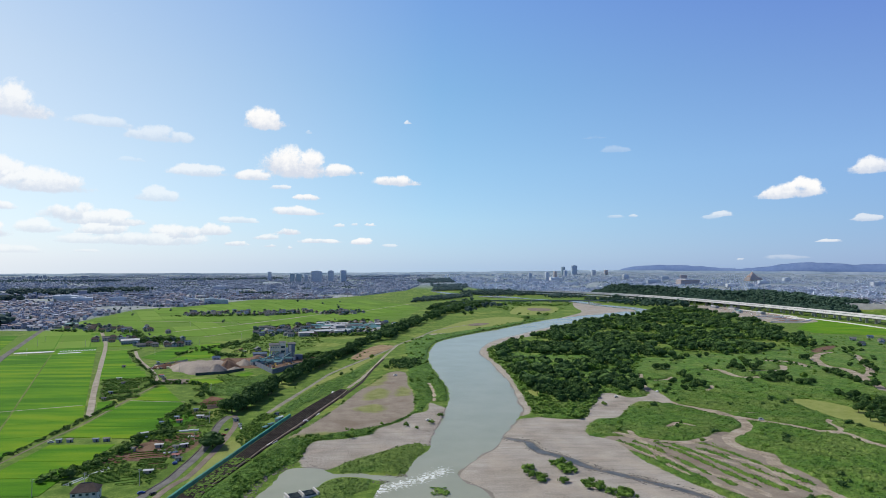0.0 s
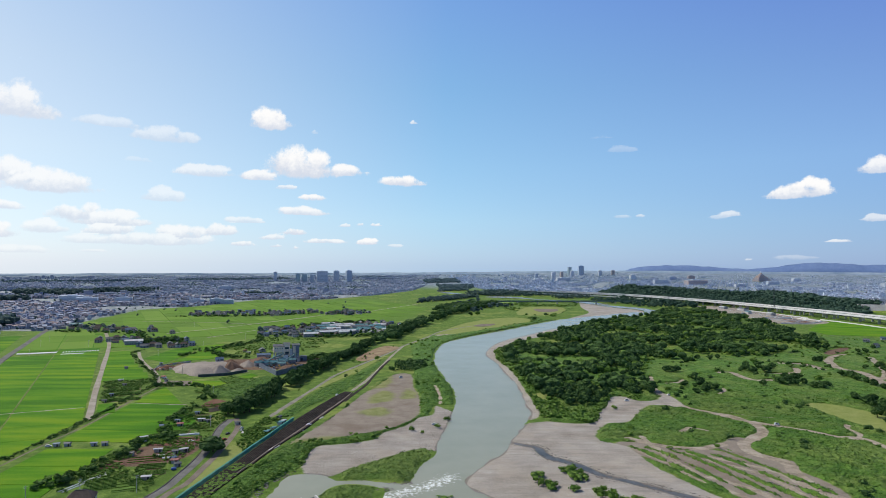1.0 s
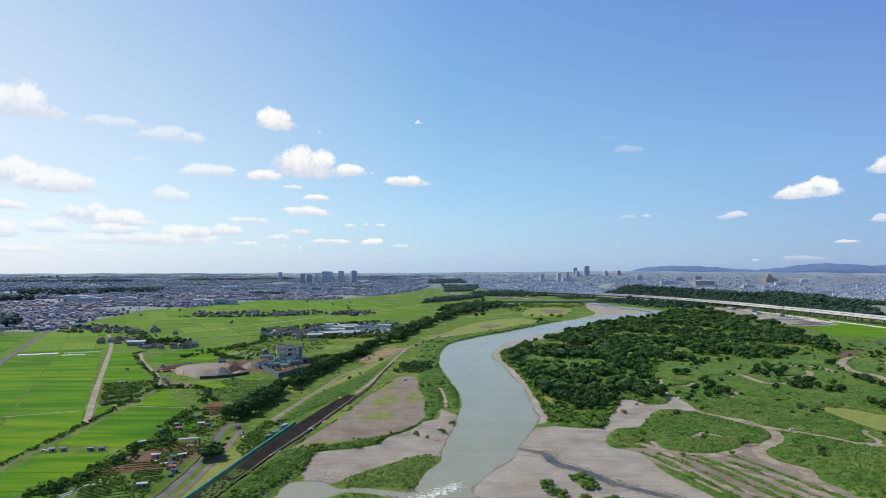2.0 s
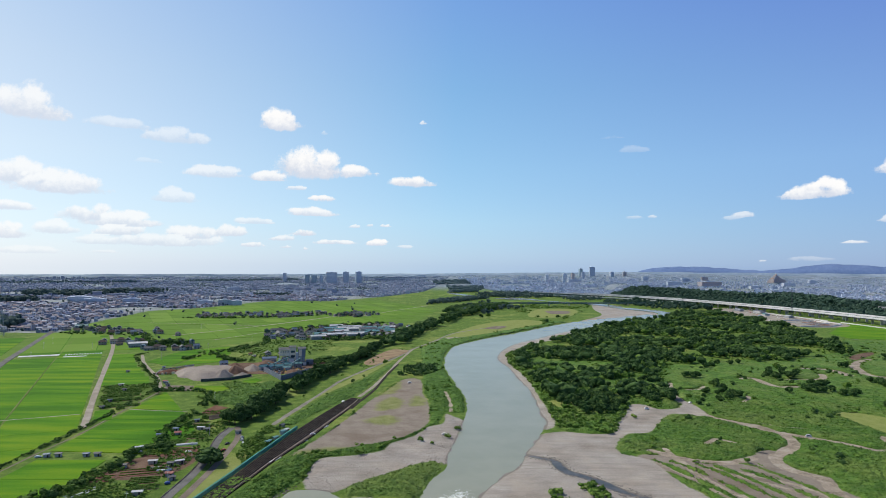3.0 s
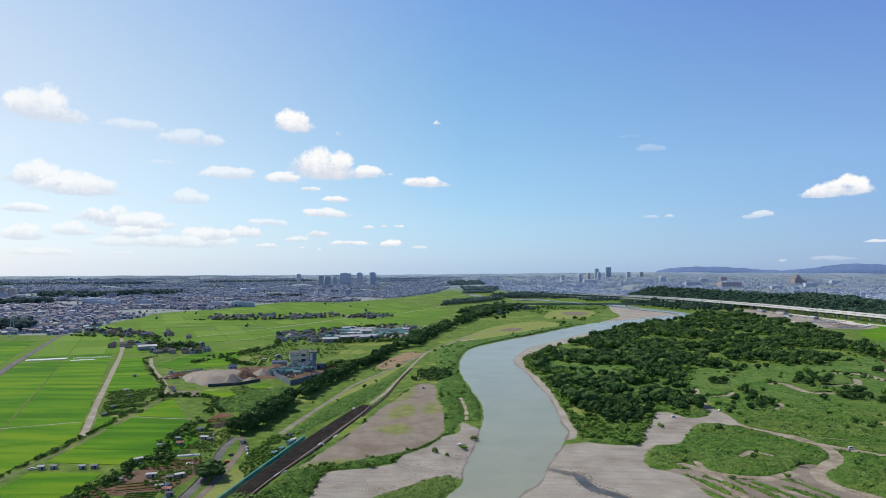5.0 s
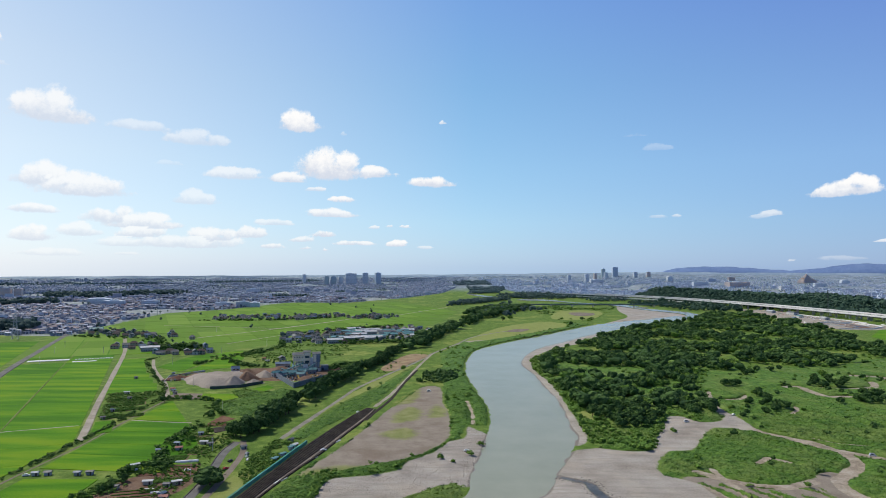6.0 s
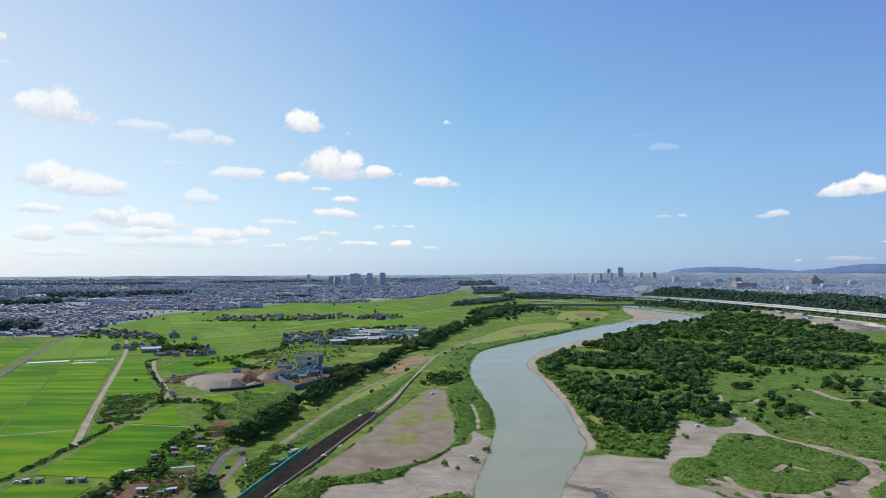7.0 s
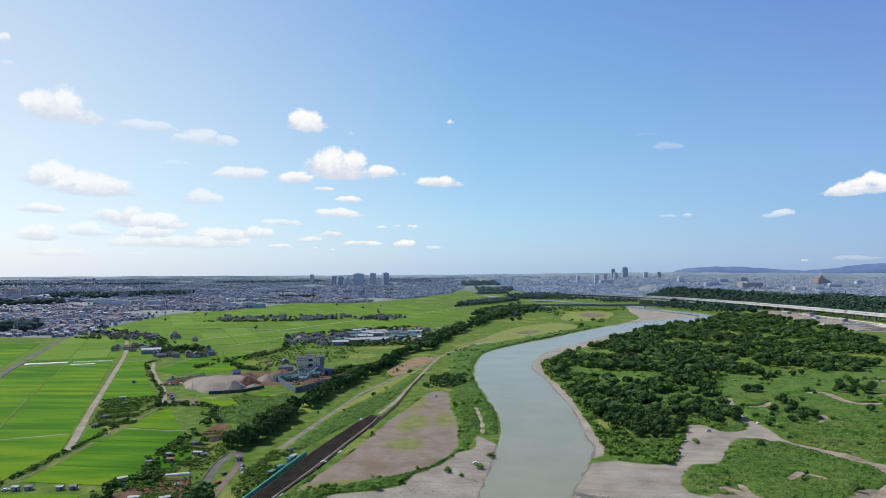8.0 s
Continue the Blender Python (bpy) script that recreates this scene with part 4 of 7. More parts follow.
def ridge(az_list, el_list, dist, material, name, label):
    """A line of hills: its crest given by the angles at which it stands on the horizon."""
    n = 160
    deg = np.linspace(az_list[0], az_list[-1], n)
    az = np.radians(deg)
    crest = 130 + dist * np.tan(np.radians(np.interp(deg, az_list, el_list)))
    crest = crest + 2.0 * np.sin(np.arange(n) * 0.9) * np.sin(np.arange(n) * 0.23)
    rows = []
    for k, d in ((0.0, dist - 90), (0.6, dist - 50), (1.0, dist), (0.0, dist + 70)):
        rows.append(np.column_stack([np.sin(az) * d, np.cos(az) * d, 10 + (crest - 10) * k]))
    i = (np.arange(3)[:, None] * n + np.arange(n - 1)[None]).ravel()
    me = mesh_np(name, np.vstack(rows), np.stack([i, i + 1, i + n + 1, i + n], 1)[:, ::-1], material, smooth_faces=True)
    tagged(new(name, me), label, "hills", kind="structure")


# blue-grey of the haze painted into the horizon plain
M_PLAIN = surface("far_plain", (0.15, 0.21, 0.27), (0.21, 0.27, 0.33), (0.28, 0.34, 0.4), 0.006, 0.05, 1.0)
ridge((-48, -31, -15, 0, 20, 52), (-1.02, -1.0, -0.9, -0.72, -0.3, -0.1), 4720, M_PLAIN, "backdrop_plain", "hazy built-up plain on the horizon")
ridge((19.6, 20.6, 22, 23.5, 25.3, 27, 28.3, 29.8, 31.5, 33, 34.2, 36, 38, 40, 44, 52), (-0.6, -0.1, 0.12, 0.2, 0.22, 0.12, 0.02, -0.05, 0.1, 0.35, 0.52, 0.5, 0.36, 0.46, 0.35, 0.3), 4790, M_HILL, "backdrop_hills", "low hills on the horizon, coloured haze blue")


# ---- plants of the open land ----
def off_roads(P, extra=0.0):
    ok = np.ones(len(P), bool)
    for line in ROADS:
        ok &= line_distance(P, smooth(line, n=3)) > 4.5 + extra
    return ok


ROADS = [TREE_PATH, LOW_ROAD, ROAD_A, ROAD_B, FARM_ROAD, CANAL_WAY,
         [(273, 666), (269, 630), (269, 580), (289, 538), (313, 511), (342, 478), (359, 467), (362, 435), (380, 390)],
         [(376, 515), (364, 484), (349, 471)],
         [(300, 526), (293, 499), (258, 465), (251, 440), (262, 420), (253, 396), (249, 370), (258, 330)],
         [(188, 486), (186, 451), (189, 403), (210, 368), (216, 346)],
         [(396, 766), (414, 770), (412, 721), (436, 717)], [(527, 844), (555, 833), (550, 794)],
         [(612, 870), (578, 799), (586, 767), (547, 676), (528, 635)]]
bare = zones["gravel"] + zones["dirt"] + zones["soil"]


def dry(P, margin=3.0):
    on_track = np.max([w / 2 + 0.5 - line_distance(P, smooth(l, n=3)) for l, w in TRACKS], axis=0) > 0
    return (wet_depth(P) < -margin) & ~on_track & (np.max([depth_in(P, z) for z in zones["lawn"]], axis=0) < 0) & (np.max([depth_in(P, z) for z in bare], axis=0) < 1.0)


RIGHT_BANK = [(170, 525), (150, 480), (170, 440), (172, 400), (190, 340), (230, 280), (420, 280), (760, 700), (900, 1050), (820, 1190), (790, 1130), (700, 1000), (540, 900), (350, 880), (296, 765), (280, 650), (240, 600)]
LEFT_BANK = [(-100, 345), (-62, 420), (-58, 462), (-20, 478), (10, 515), (28, 560), (36, 600), (56, 590), (62, 690), (52, 870), (68, 1010), (96, 1092), (216, 1270), (384, 1516), (330, 1560), (190, 1370), (80, 1230), (20, 1030), (18, 760), (19, 640), (15, 600), (10, 760), (-6, 760), (-36, 640), (-60, 530), (-75, 470), (-92, 420)]
TONGUE = [(-35, 395), (-18, 397), (9, 392), (11, 407), (15, 425), (24, 446), (24, 455), (17, 460), (3, 446), (-16, 430), (-32, 413)]
ISLAND = [(-42, 371), (-37, 382), (-29, 386), (-18, 385), (-11, 380), (-13, 367), (-20, 359), (-28, 340), (-40, 340)]
RIM_BAND = [(-110, 340), (-92, 415), (-80, 470), (-72, 505), (-50, 580), (-45, 580), (-66, 505), (-74, 470), (-60, 466), (-62, 425), (-74, 408), (-80, 380), (-84, 340)]
SLOPE = [(-125, 560), (-95, 600), (-60, 730), (-30, 850), (0, 960), (40, 1100), (20, 1080), (-30, 960), (-70, 830), (-100, 700)]


def bushes(name, poly, count, size, seed, material, label, clump=0.55, scale=40, gap=3.0, kinds=BUSH_KINDS):
    keep = lambda P: dry(P, 3.0) & off_roads(P, 1.5) & (patches(P, scale, seed) > clump)
    P = sow(poly, count, seed, gap, keep)
    return scatter(name, kinds, spots(P, size, seed, 0.5), material, label, "bushes")


FURROW_ROWS = [smooth([(x, y), (x + 6, y - 12), (x + 12, y - 32), (x + 17, y - 56), (x + 25, y - 90)], n=4) for x, y in ((168, 459), (180, 455), (194, 449), (205, 444), (219, 440), (229, 450))]
MEADOW = [(135, 300), (125, 545), (150, 1000), (360, 900), (540, 920), (700, 1010), (790, 1140), (820, 1200), (960, 1120), (900, 900), (760, 620), (560, 300)]


def growth_material(name, lo, hi):
    """Rank herbs: two kinds in patches, mottled leaf by leaf."""
    m, nt, ns, b = nodes_of(name)
    big, mid, fine = (noise_node(nt, k, 5, 0.65, "World") for k in (0.022, 0.16, 1.3))
    grain = maths(nt, "ADD", maths(nt, "MULTIPLY", mid, 0.5), maths(nt, "MULTIPLY", fine, 0.5))
    vine = ramp(nt, grain, [(0.36, (0.028, 0.072, 0.01)), (0.5, (0.075, 0.162, 0.022)), (0.64, (0.16, 0.275, 0.045))])
    reed = ramp(nt, grain, [(0.36, (0.052, 0.098, 0.016)), (0.5, (0.115, 0.188, 0.034)), (0.64, (0.205, 0.275, 0.07))])
    nt.links.new(mix(nt, step(nt, big, lo, hi), vine, reed), b.inputs["Base Color"])
    b.inputs["Roughness"].default_value, b.inputs["Specular IOR Level"].default_value = 0.8, 0.15
    bump(nt, b, fine, 1.0, 0.7)
    return m


M_GROWTH, M_VINE, M_SEDGE = growth_material("rank_growth", 0.44, 0.6), growth_material("green_vines", 0.55, 0.75), growth_material("yellowish_sedge", 0.2, 0.5)


def growth(name, poly, xs, ys, tall, seed, label, rows=(), free=False, material=M_GROWTH):
    """One uneven mat of herbs over the ground, torn open at tracks, gravel and water."""
    poly = np.array(poly, float)
    P, F = grid_mesh(xs, ys)
    P = P + 0.45 * np.column_stack([fuzz(P, 0.9, seed), fuzz(P, 0.9, seed + 5)])
    near = depth_in(P, poly, 30) > -2
    d = np.full(len(P), -9.0)
    Q = P[near]
    e = depth_in(Q, poly, 30)
    if not free:
        e = np.minimum(e, -wet_depth(Q) - 1.2)
        e = np.minimum(e, -np.max([depth_in(Q, z, 20) for z in bare + zones["lawn"]], axis=0) - 0.3)
        e = np.minimum(e, np.min([line_distance(Q, smooth(l, n=3)) - w / 2 - 0.3 for l, w in TRACKS], axis=0))
        e = np.minimum(e, np.min([line_distance(Q, smooth(l, n=3)) - 3.0 for l in ROADS[:6]], axis=0))
    for r in rows:
        e = np.maximum(e, 2.3 - line_distance(Q, r) + fuzz(Q, 9, 4))
    d[near] = e + 1.1 * fuzz(Q, 7, seed + 1) + 0.7 * fuzz(Q, 2.5, seed + 2)
    F = F[(d[F] > -0.9).all(1)]
    used, idx = np.unique(F, return_inverse=True)
    P, d = P[used], d[used]
    lush = np.clip(0.55 + 0.6 * fuzz(P, 38, seed + 3) + 0.35 * fuzz(P, 15, seed + 4), 0.12, 1.3)
    h = tall * (0.3 + lush * (0.55 * domes(P, 7.5, seed) + 0.4 * domes(P, 3.1, seed + 1)) + 0.3 * domes(P, 1.7, seed + 2) + 0.1 * fuzz(P, 0.8, seed))
    z = land(P) + np.where(d > 0, h * np.clip(d / 2.2, 0, 1) ** 0.7 * np.clip(0.4 + d / 12, 0, 1) * np.interp(P[:, 1], (600, 900), (1, 0.75)), -0.3)
    V, T = np.column_stack([P, z]), idx.reshape(F.shape)
    T = np.vstack([T[:, (0, 1, 2)], T[:, (0, 2, 3)]])
    rng = np.random.default_rng(seed)
    near = np.flatnonzero((d > 0.3) & (P[:, 1] < 760))
    at = V[near[rng.integers(len(near), size=int(len(near) * 0.7))]]
    spray = at[:, None] + rng.normal(size=(len(at), 3, 3)) * [0.55, 0.55, 0.3] + [0, 0, 0.25]
    V = np.vstack([V, spray.reshape(-1, 3)])
    T = np.vstack([T, len(P) + np.arange(len(at) * 3).reshape(-1, 3)])
    me = mesh_np(name, V, T, material)
    return tagged(new(name, me), label, "weeds", kind="stuff")


growth("weed_growth", MEADOW, axis(125, 430, 1.35, 120, 960, 1.02), axis(320, 600, 1.35, 295, 1210, 1.02), 2.0, 3, "rank green weeds and vines over the river plain", FURROW_ROWS)
growth("reed_growth", LEFT_BANK, axis(-105, 80, 1.3, -110, 390, 1.03), axis(340, 720, 1.4, 335, 1565, 1.02), 2.6, 11, "tall green reeds and vines along the river bank", material=M_VINE)
BANK_SLOPE = [(-105, 552), (-92, 552), (-80, 590), (-52, 665), (-40, 720), (-26, 810), (-10, 905), (-14, 890), (-40, 800), (-60, 730), (-82, 660)]
growth("bank_growth", BANK_SLOPE, np.arange(-115, 12, 1.3), np.arange(555, 995, 1.6), 1.7, 17, "lush green growth on the bank above the dirt road", material=M_VINE)
growth("pool_growth", RIM_BAND, np.arange(-116, -40, 1.1), np.arange(335, 512, 1.1), 2.0, 19, "lush green growth between the dark strip and the pool", material=M_VINE)
for k, poly in enumerate((TONGUE, ISLAND)):
    x0, y0 = np.min(poly, 0)
    x1, y1 = np.max(poly, 0)
    growth("islet_growth", poly, np.arange(x0 - 2, x1 + 2, 1.0), np.arange(y0 - 2, y1 + 2, 1.0), 1.5, 23 + k, "low yellowish green growth on a gravel islet", (), True, M_SEDGE)
SCRUB_LAND = [(-178, 630), (-150, 622), (-140, 690), (-134, 725), (-150, 748), (-164, 724), (-178, 730), (-192, 738), (-188, 720), (-178, 700), (-196, 676), (-190, 650)]
growth("scrub_growth", SCRUB_LAND, np.arange(-230, -118, 1.5), np.arange(598, 765, 1.7), 2.4, 29, "green scrub and vines below the gravel works", (), True, M_VINE)
bushes("shrubs", RIGHT_BANK, 1000, 1.9, 23, M_REED, "low green shrubs among the weeds", 0.42, 26, 2.2, LOW_KINDS)
bushes("shrubs", RIGHT_BANK, 500, 2.4, 43, M_WILLOW, "low green shrubs among the weeds", 0.56, 34, 2.4)
bushes("thicket", RIGHT_BANK, 330, 3.4, 24, M_TREE, "dark thickets scattered over the river plain", 0.57, 45, 3.5)
RIM = [(-101, 345), (-92, 390), (-82, 432), (-66, 486), (-56, 500), (-54, 470), (-60, 425), (-70, 408), (-78, 385), (-84, 345)]
bushes("rim_shrubs", RIM, 420, 1.7, 33, M_WILLOW, "lush green shrubs between the dirt road and the pool", 0.3, 14, 1.7)
VERGE = [(-112, 548), (-99, 548), (-91, 515), (-100, 470), (-106, 440), (-113, 440), (-116, 500)]
bushes("verge_shrubs", VERGE, 180, 1.7, 34, M_WILLOW, "overgrown shrubs beside the net fence", 0.35, 12, 1.7)
bushes("bank_shrubs", LEFT_BANK, 700, 2.6, 25, M_WILLOW, "dense green shrubs on the river bank", 0.45, 22)
bushes("slope_shrubs", SLOPE, 160, 2.0, 26, M_WILLOW, "bushes on the grassy bank slope", 0.55, 20)
EDGE = [(-62, 462), (-48, 473), (-36, 479), (-23, 484), (-14, 492), (-10, 502), (-13, 503), (-26, 488), (-38, 483), (-50, 478), (-63, 467)]
bushes_at = sow(EDGE, 90, 35, 1.3)
scatter("edge_shrubs", BUSH_KINDS, spots(bushes_at, 1.5, 35, 0.4), M_WILLOW, "green bushes along the edge of the gravel bank", "bushes")
P = np.vstack([sow([(x - w, y - w), (x + w, y - w), (x + w, y + w), (x - w, y + w)], n, int(x), 1.2) for x, y, w, n in ((87, 398, 3, 9), (88, 384, 4, 12), (110, 404, 6, 20), (112, 393, 5, 16), (92, 376, 3, 8), (119, 364, 6, 20), (131, 352, 8, 30), (104, 372, 2, 4), (31, 515, 1.5, 2), (20, 500, 1.5, 2), (12, 507, 1.2, 2), (40, 540, 2, 3), (200, 577, 2, 4))])
scatter("gravel_bushes", BUSH_KINDS, spots(P, 2.4, 6, 0.4), M_WILLOW, "isolated green bushes on the gravel bank", "bushes")

# the wood's fringe down to the gravel
FRINGE = [(122, 545), (170, 520), (215, 590), (240, 620), (300, 760), (360, 870), (150, 1000), (134, 900), (138, 800), (138, 700), (128, 600)]
P = sow(FRINGE, 900, 27, 2.3, lambda P: dry(P, 3.0) & (depth_in(P, np.array(FOREST, float)) < 3) & off_roads(P) & (patches(P, 18, 4) > 0.18))
scatter("fringe_shrubs", BUSH_KINDS, spots(P, 2.8, 27, 0.5), M_WILLOW, "green shrubs at the edge of the wood", "bushes")

BAR = [(395, 1600), (560, 1960), (630, 2200), (500, 2280), (330, 2090), (300, 1700), (330, 1560)]
P = sow(BAR, 230, 44, 5, lambda P: dry(P, 6.0) & (patches(P, 70, 9) > 0.47))
scatter("bar_shrubs", BUSH_KINDS, spots(P, 4.2, 44, 0.5), M_WILLOW, "loose green bushes on the far river meadows", "bushes")
P = sow([(-12, 782), (34, 782), (40, 860), (4, 856)], 80, 45, 3.0)
scatter("bank_thicket", BUSH_KINDS, spots(P, 3.8, 45, 0.4), M_TREE, "dark thicket at the head of the dirt flat", "bushes")

# trees that stand alone on the river plain
for i, (x, y, s) in enumerate([(479, 830, 1.0), (462, 717, 0.9), (472, 722, 0.8), (483, 702, 0.9), (366, 616, 0.45), (349, 730, 0.8), (340, 722, 0.7), (311, 678, 0.7), (320, 672, 0.6), (346, 645, 0.5), (456, 613, 0.8), (466, 600, 0.9), (470, 580, 0.8), (440, 735, 0.5), (178, 1774, 1.2), (263, 1950, 1.3), (275, 1940, 1.2), (322, 2004, 1.3), (357, 2008, 1.4), (340, 1995, 1.2), (181, 1603, 1.2), (205, 1640, 1.1), (326, 1502, 0.9), (381, 1621, 1.0), (-28, 868, 0.7), (-59, 735, 0.5), (290, 640, 0.5), (283, 655, 0.55), (300, 660, 0.5), (318, 690, 0.6)]):
    tree(x, y, s, i, "round tree standing alone on the river plain", "single trees", willow=i % 3 == 0)

# dark groves on the river plain
GROVES = [((428, 769), (440, 765), (458, 769), (480, 791), (472, 809), (458, 810), (446, 790), (462, 788), (436, 778), (468, 778)), ((429, 692), (431, 682), (439, 681), (453, 688), (465, 717), (458, 728), (445, 700), (450, 712), (436, 695)), ((453, 668), (457, 661), (472, 674), (463, 668)), ((404, 682),),
          ((337, 712), (336, 691), (332, 664), (336, 658), (318, 646), (305, 634), (328, 676), (325, 655)), ((536, 739), (540, 731), (533, 708), (530, 690), (527, 673), (527, 660), (530, 653), (543, 731), (536, 720), (530, 681)),
          ((455, 608), (452, 592), (447, 574), (443, 558), (433, 536), (424, 515), (423, 540), (410, 510), (407, 491), (460, 562), (468, 586), (447, 540), (462, 600), (456, 575), (436, 550), (470, 570), (440, 522), (425, 500)),
          ((676, 1010), (676, 995), (666, 967), (686, 981), (711, 1010), (718, 1064), (690, 1000), (700, 1030), (684, 1025)), ((578, 848), (592, 859), (585, 850)), ((714, 941), (726, 941), (781, 995), (735, 955)), ((607, 789), (634, 798), (616, 767), (606, 746)), ((332, 771), (339, 767), (346, 771)), ((390, 840), (421, 871), (438, 871), (456, 882), (405, 856))]
for g, spots_ in enumerate(GROVES):
    for i, (x, y) in enumerate(spots_):
        tree(x, y, 0.75 + 0.3 * ((i * 29 + g * 7) % 10) / 10, i + g, "dark green tree in a grove on the river plain", "groves on the river plain")

# woods far off
FAR_WOODS = [[(-1420, 2400), (-1220, 2370), (-1160, 2500), (-1200, 2560), (-1400, 2520)], [(-1210, 2560), (-1030, 2680), (-1020, 2760), (-1200, 2680)], [(-1400, 1850), (-1180, 2060), (-1200, 2140), (-1450, 1980)], [(-860, 1230), (-750, 1270), (-770, 1330), (-880, 1300)],
             [(-640, 2560), (-480, 2580), (-480, 2620), (-640, 2610)], [(-420, 2930), (-330, 2930), (-330, 2980), (-420, 2990)], [(-2300, 3100), (-1500, 3500), (-1500, 3620), (-2300, 3300)], [(-1300, 3700), (-700, 4000), (-700, 4080), (-1300, 3800)],
             [(1230, 1680), (1165, 1960), (1110, 2140), (1030, 2330), (950, 2480), (880, 2620), (900, 2800), (1020, 2900), (1180, 2620), (1310, 2330), (1400, 2050), (1420, 1760)], [(1400, 2050), (1330, 2330), (1420, 2380), (1500, 2150)],
             [(60, 2120), (260, 2420), (330, 2560), (250, 2560), (100, 2350)], [(350, 2640), (520, 2720), (700, 2680), (700, 2720), (500, 2790), (340, 2720)], [(180, 2950), (330, 3000), (330, 3060), (200, 3040)],
             [(-45, 1060), (-8, 1240), (38, 1400), (110, 1660), (175, 1830), (285, 2090), (330, 2070), (205, 1800), (145, 1650), (68, 1395), (24, 1235), (-16, 1055)], [(90, 1740), (170, 1850), (270, 2090), (180, 1990)], [(1245, 1620), (1215, 1720), (1260, 1800), (1340, 1790), (1320, 1700), (1290, 1640)]]
FAR_WOODS += [[(203, 3419), (397, 3416), (364, 3134), (208, 3176)], [(293, 2814), (450, 3000), (605, 2897), (646, 2642), (524, 2575), (290, 2640)], [(152, 3957), (356, 4050), (360, 3670), (140, 3626)], [(616, 2520), (736, 2740), (831, 2648), (754, 2470), (640, 2430)], [(131, 1769), (180, 2050), (303, 2376), (268, 2014), (366, 2025), (341, 1922), (257, 1890), (217, 1712)], [(800, 2000), (770, 2150), (715, 2340), (760, 2440), (860, 2390), (950, 2200), (1000, 2060), (960, 1950), (880, 1960)]]
F_ALL = np.vstack([sow(p, n, 40 + k, 7) for k, (p, n) in enumerate(zip(FAR_WOODS, (330, 260, 330, 160, 70, 40, 300, 300, 2100, 260, 420, 260, 120, 420, 160, 170, 260, 330, 260, 110, 120, 230)))])
far_spots = spots(F_ALL, 13, 9, 0.3)
far_spots[:, 3] *= np.where((far_spots[:, 0] < -700) & (far_spots[:, 1] < 3000), 1.6, np.where(far_spots[:, 0] > 860, 1.4, 1.0))
bank_line = inside(far_spots[:, :2], np.array(FAR_WOODS[13], float)) | inside(far_spots[:, :2], np.array(FAR_WOODS[14], float))
scatter("bank_wood", WOOD_KINDS, far_spots[bank_line], M_TREE, "long dark belt of trees along the bank", "wood")
far_spots = far_spots[~bank_line]
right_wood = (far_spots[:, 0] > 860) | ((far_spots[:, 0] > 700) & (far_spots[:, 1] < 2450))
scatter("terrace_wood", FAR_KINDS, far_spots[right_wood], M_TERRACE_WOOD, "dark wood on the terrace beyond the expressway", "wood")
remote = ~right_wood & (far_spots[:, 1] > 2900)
scatter("remote_woods", FAR_KINDS, far_spots[remote], M_HAZIER_WOOD, "belts of woodland near the horizon, leaves tinted for haze", "wood")
scatter("far_woods", FAR_KINDS, far_spots[~right_wood & ~remote], M_HAZY_WOOD, "dark green belts of distant woodland", "wood")
HORIZON = [(-2900, 2500), (-1900, 2500), (-500, 2750), (100, 3300), (150, 4400), (-900, 4400), (-3300, 3100)]
T_ALL = np.vstack([sow(HORIZON, 2300, 66, 10, lambda P: patches(P, 210, 6) > 0.53)] + [sow(p, n, 60 + k, 9, lambda P: patches(P, 130, 3) > 0.5) for k, (p, n) in enumerate(((TOWN_LEFT, 1300), (TOWN_RIGHT, 1300), (PLAIN_LEFT, 14)))] + [sow(s, 40, 70 + k, 6) for k, s in enumerate(SETTLEMENTS)])
sp = spots(T_ALL, 8, 10, 0.4)
sp[:, 3] *= shrink(sp[:, 0], sp[:, 1])
# trees beyond 2600 m take the leaves with the stronger haze tint
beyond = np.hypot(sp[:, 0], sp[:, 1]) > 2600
scatter("town_trees", FAR_KINDS, sp[~beyond], M_HAZY_WOOD, "dark trees between the town's houses", "trees")
scatter("horizon_trees", FAR_KINDS, sp[beyond], M_HAZIER_WOOD, "woods and trees of the distant plain, leaves tinted for haze", "trees")


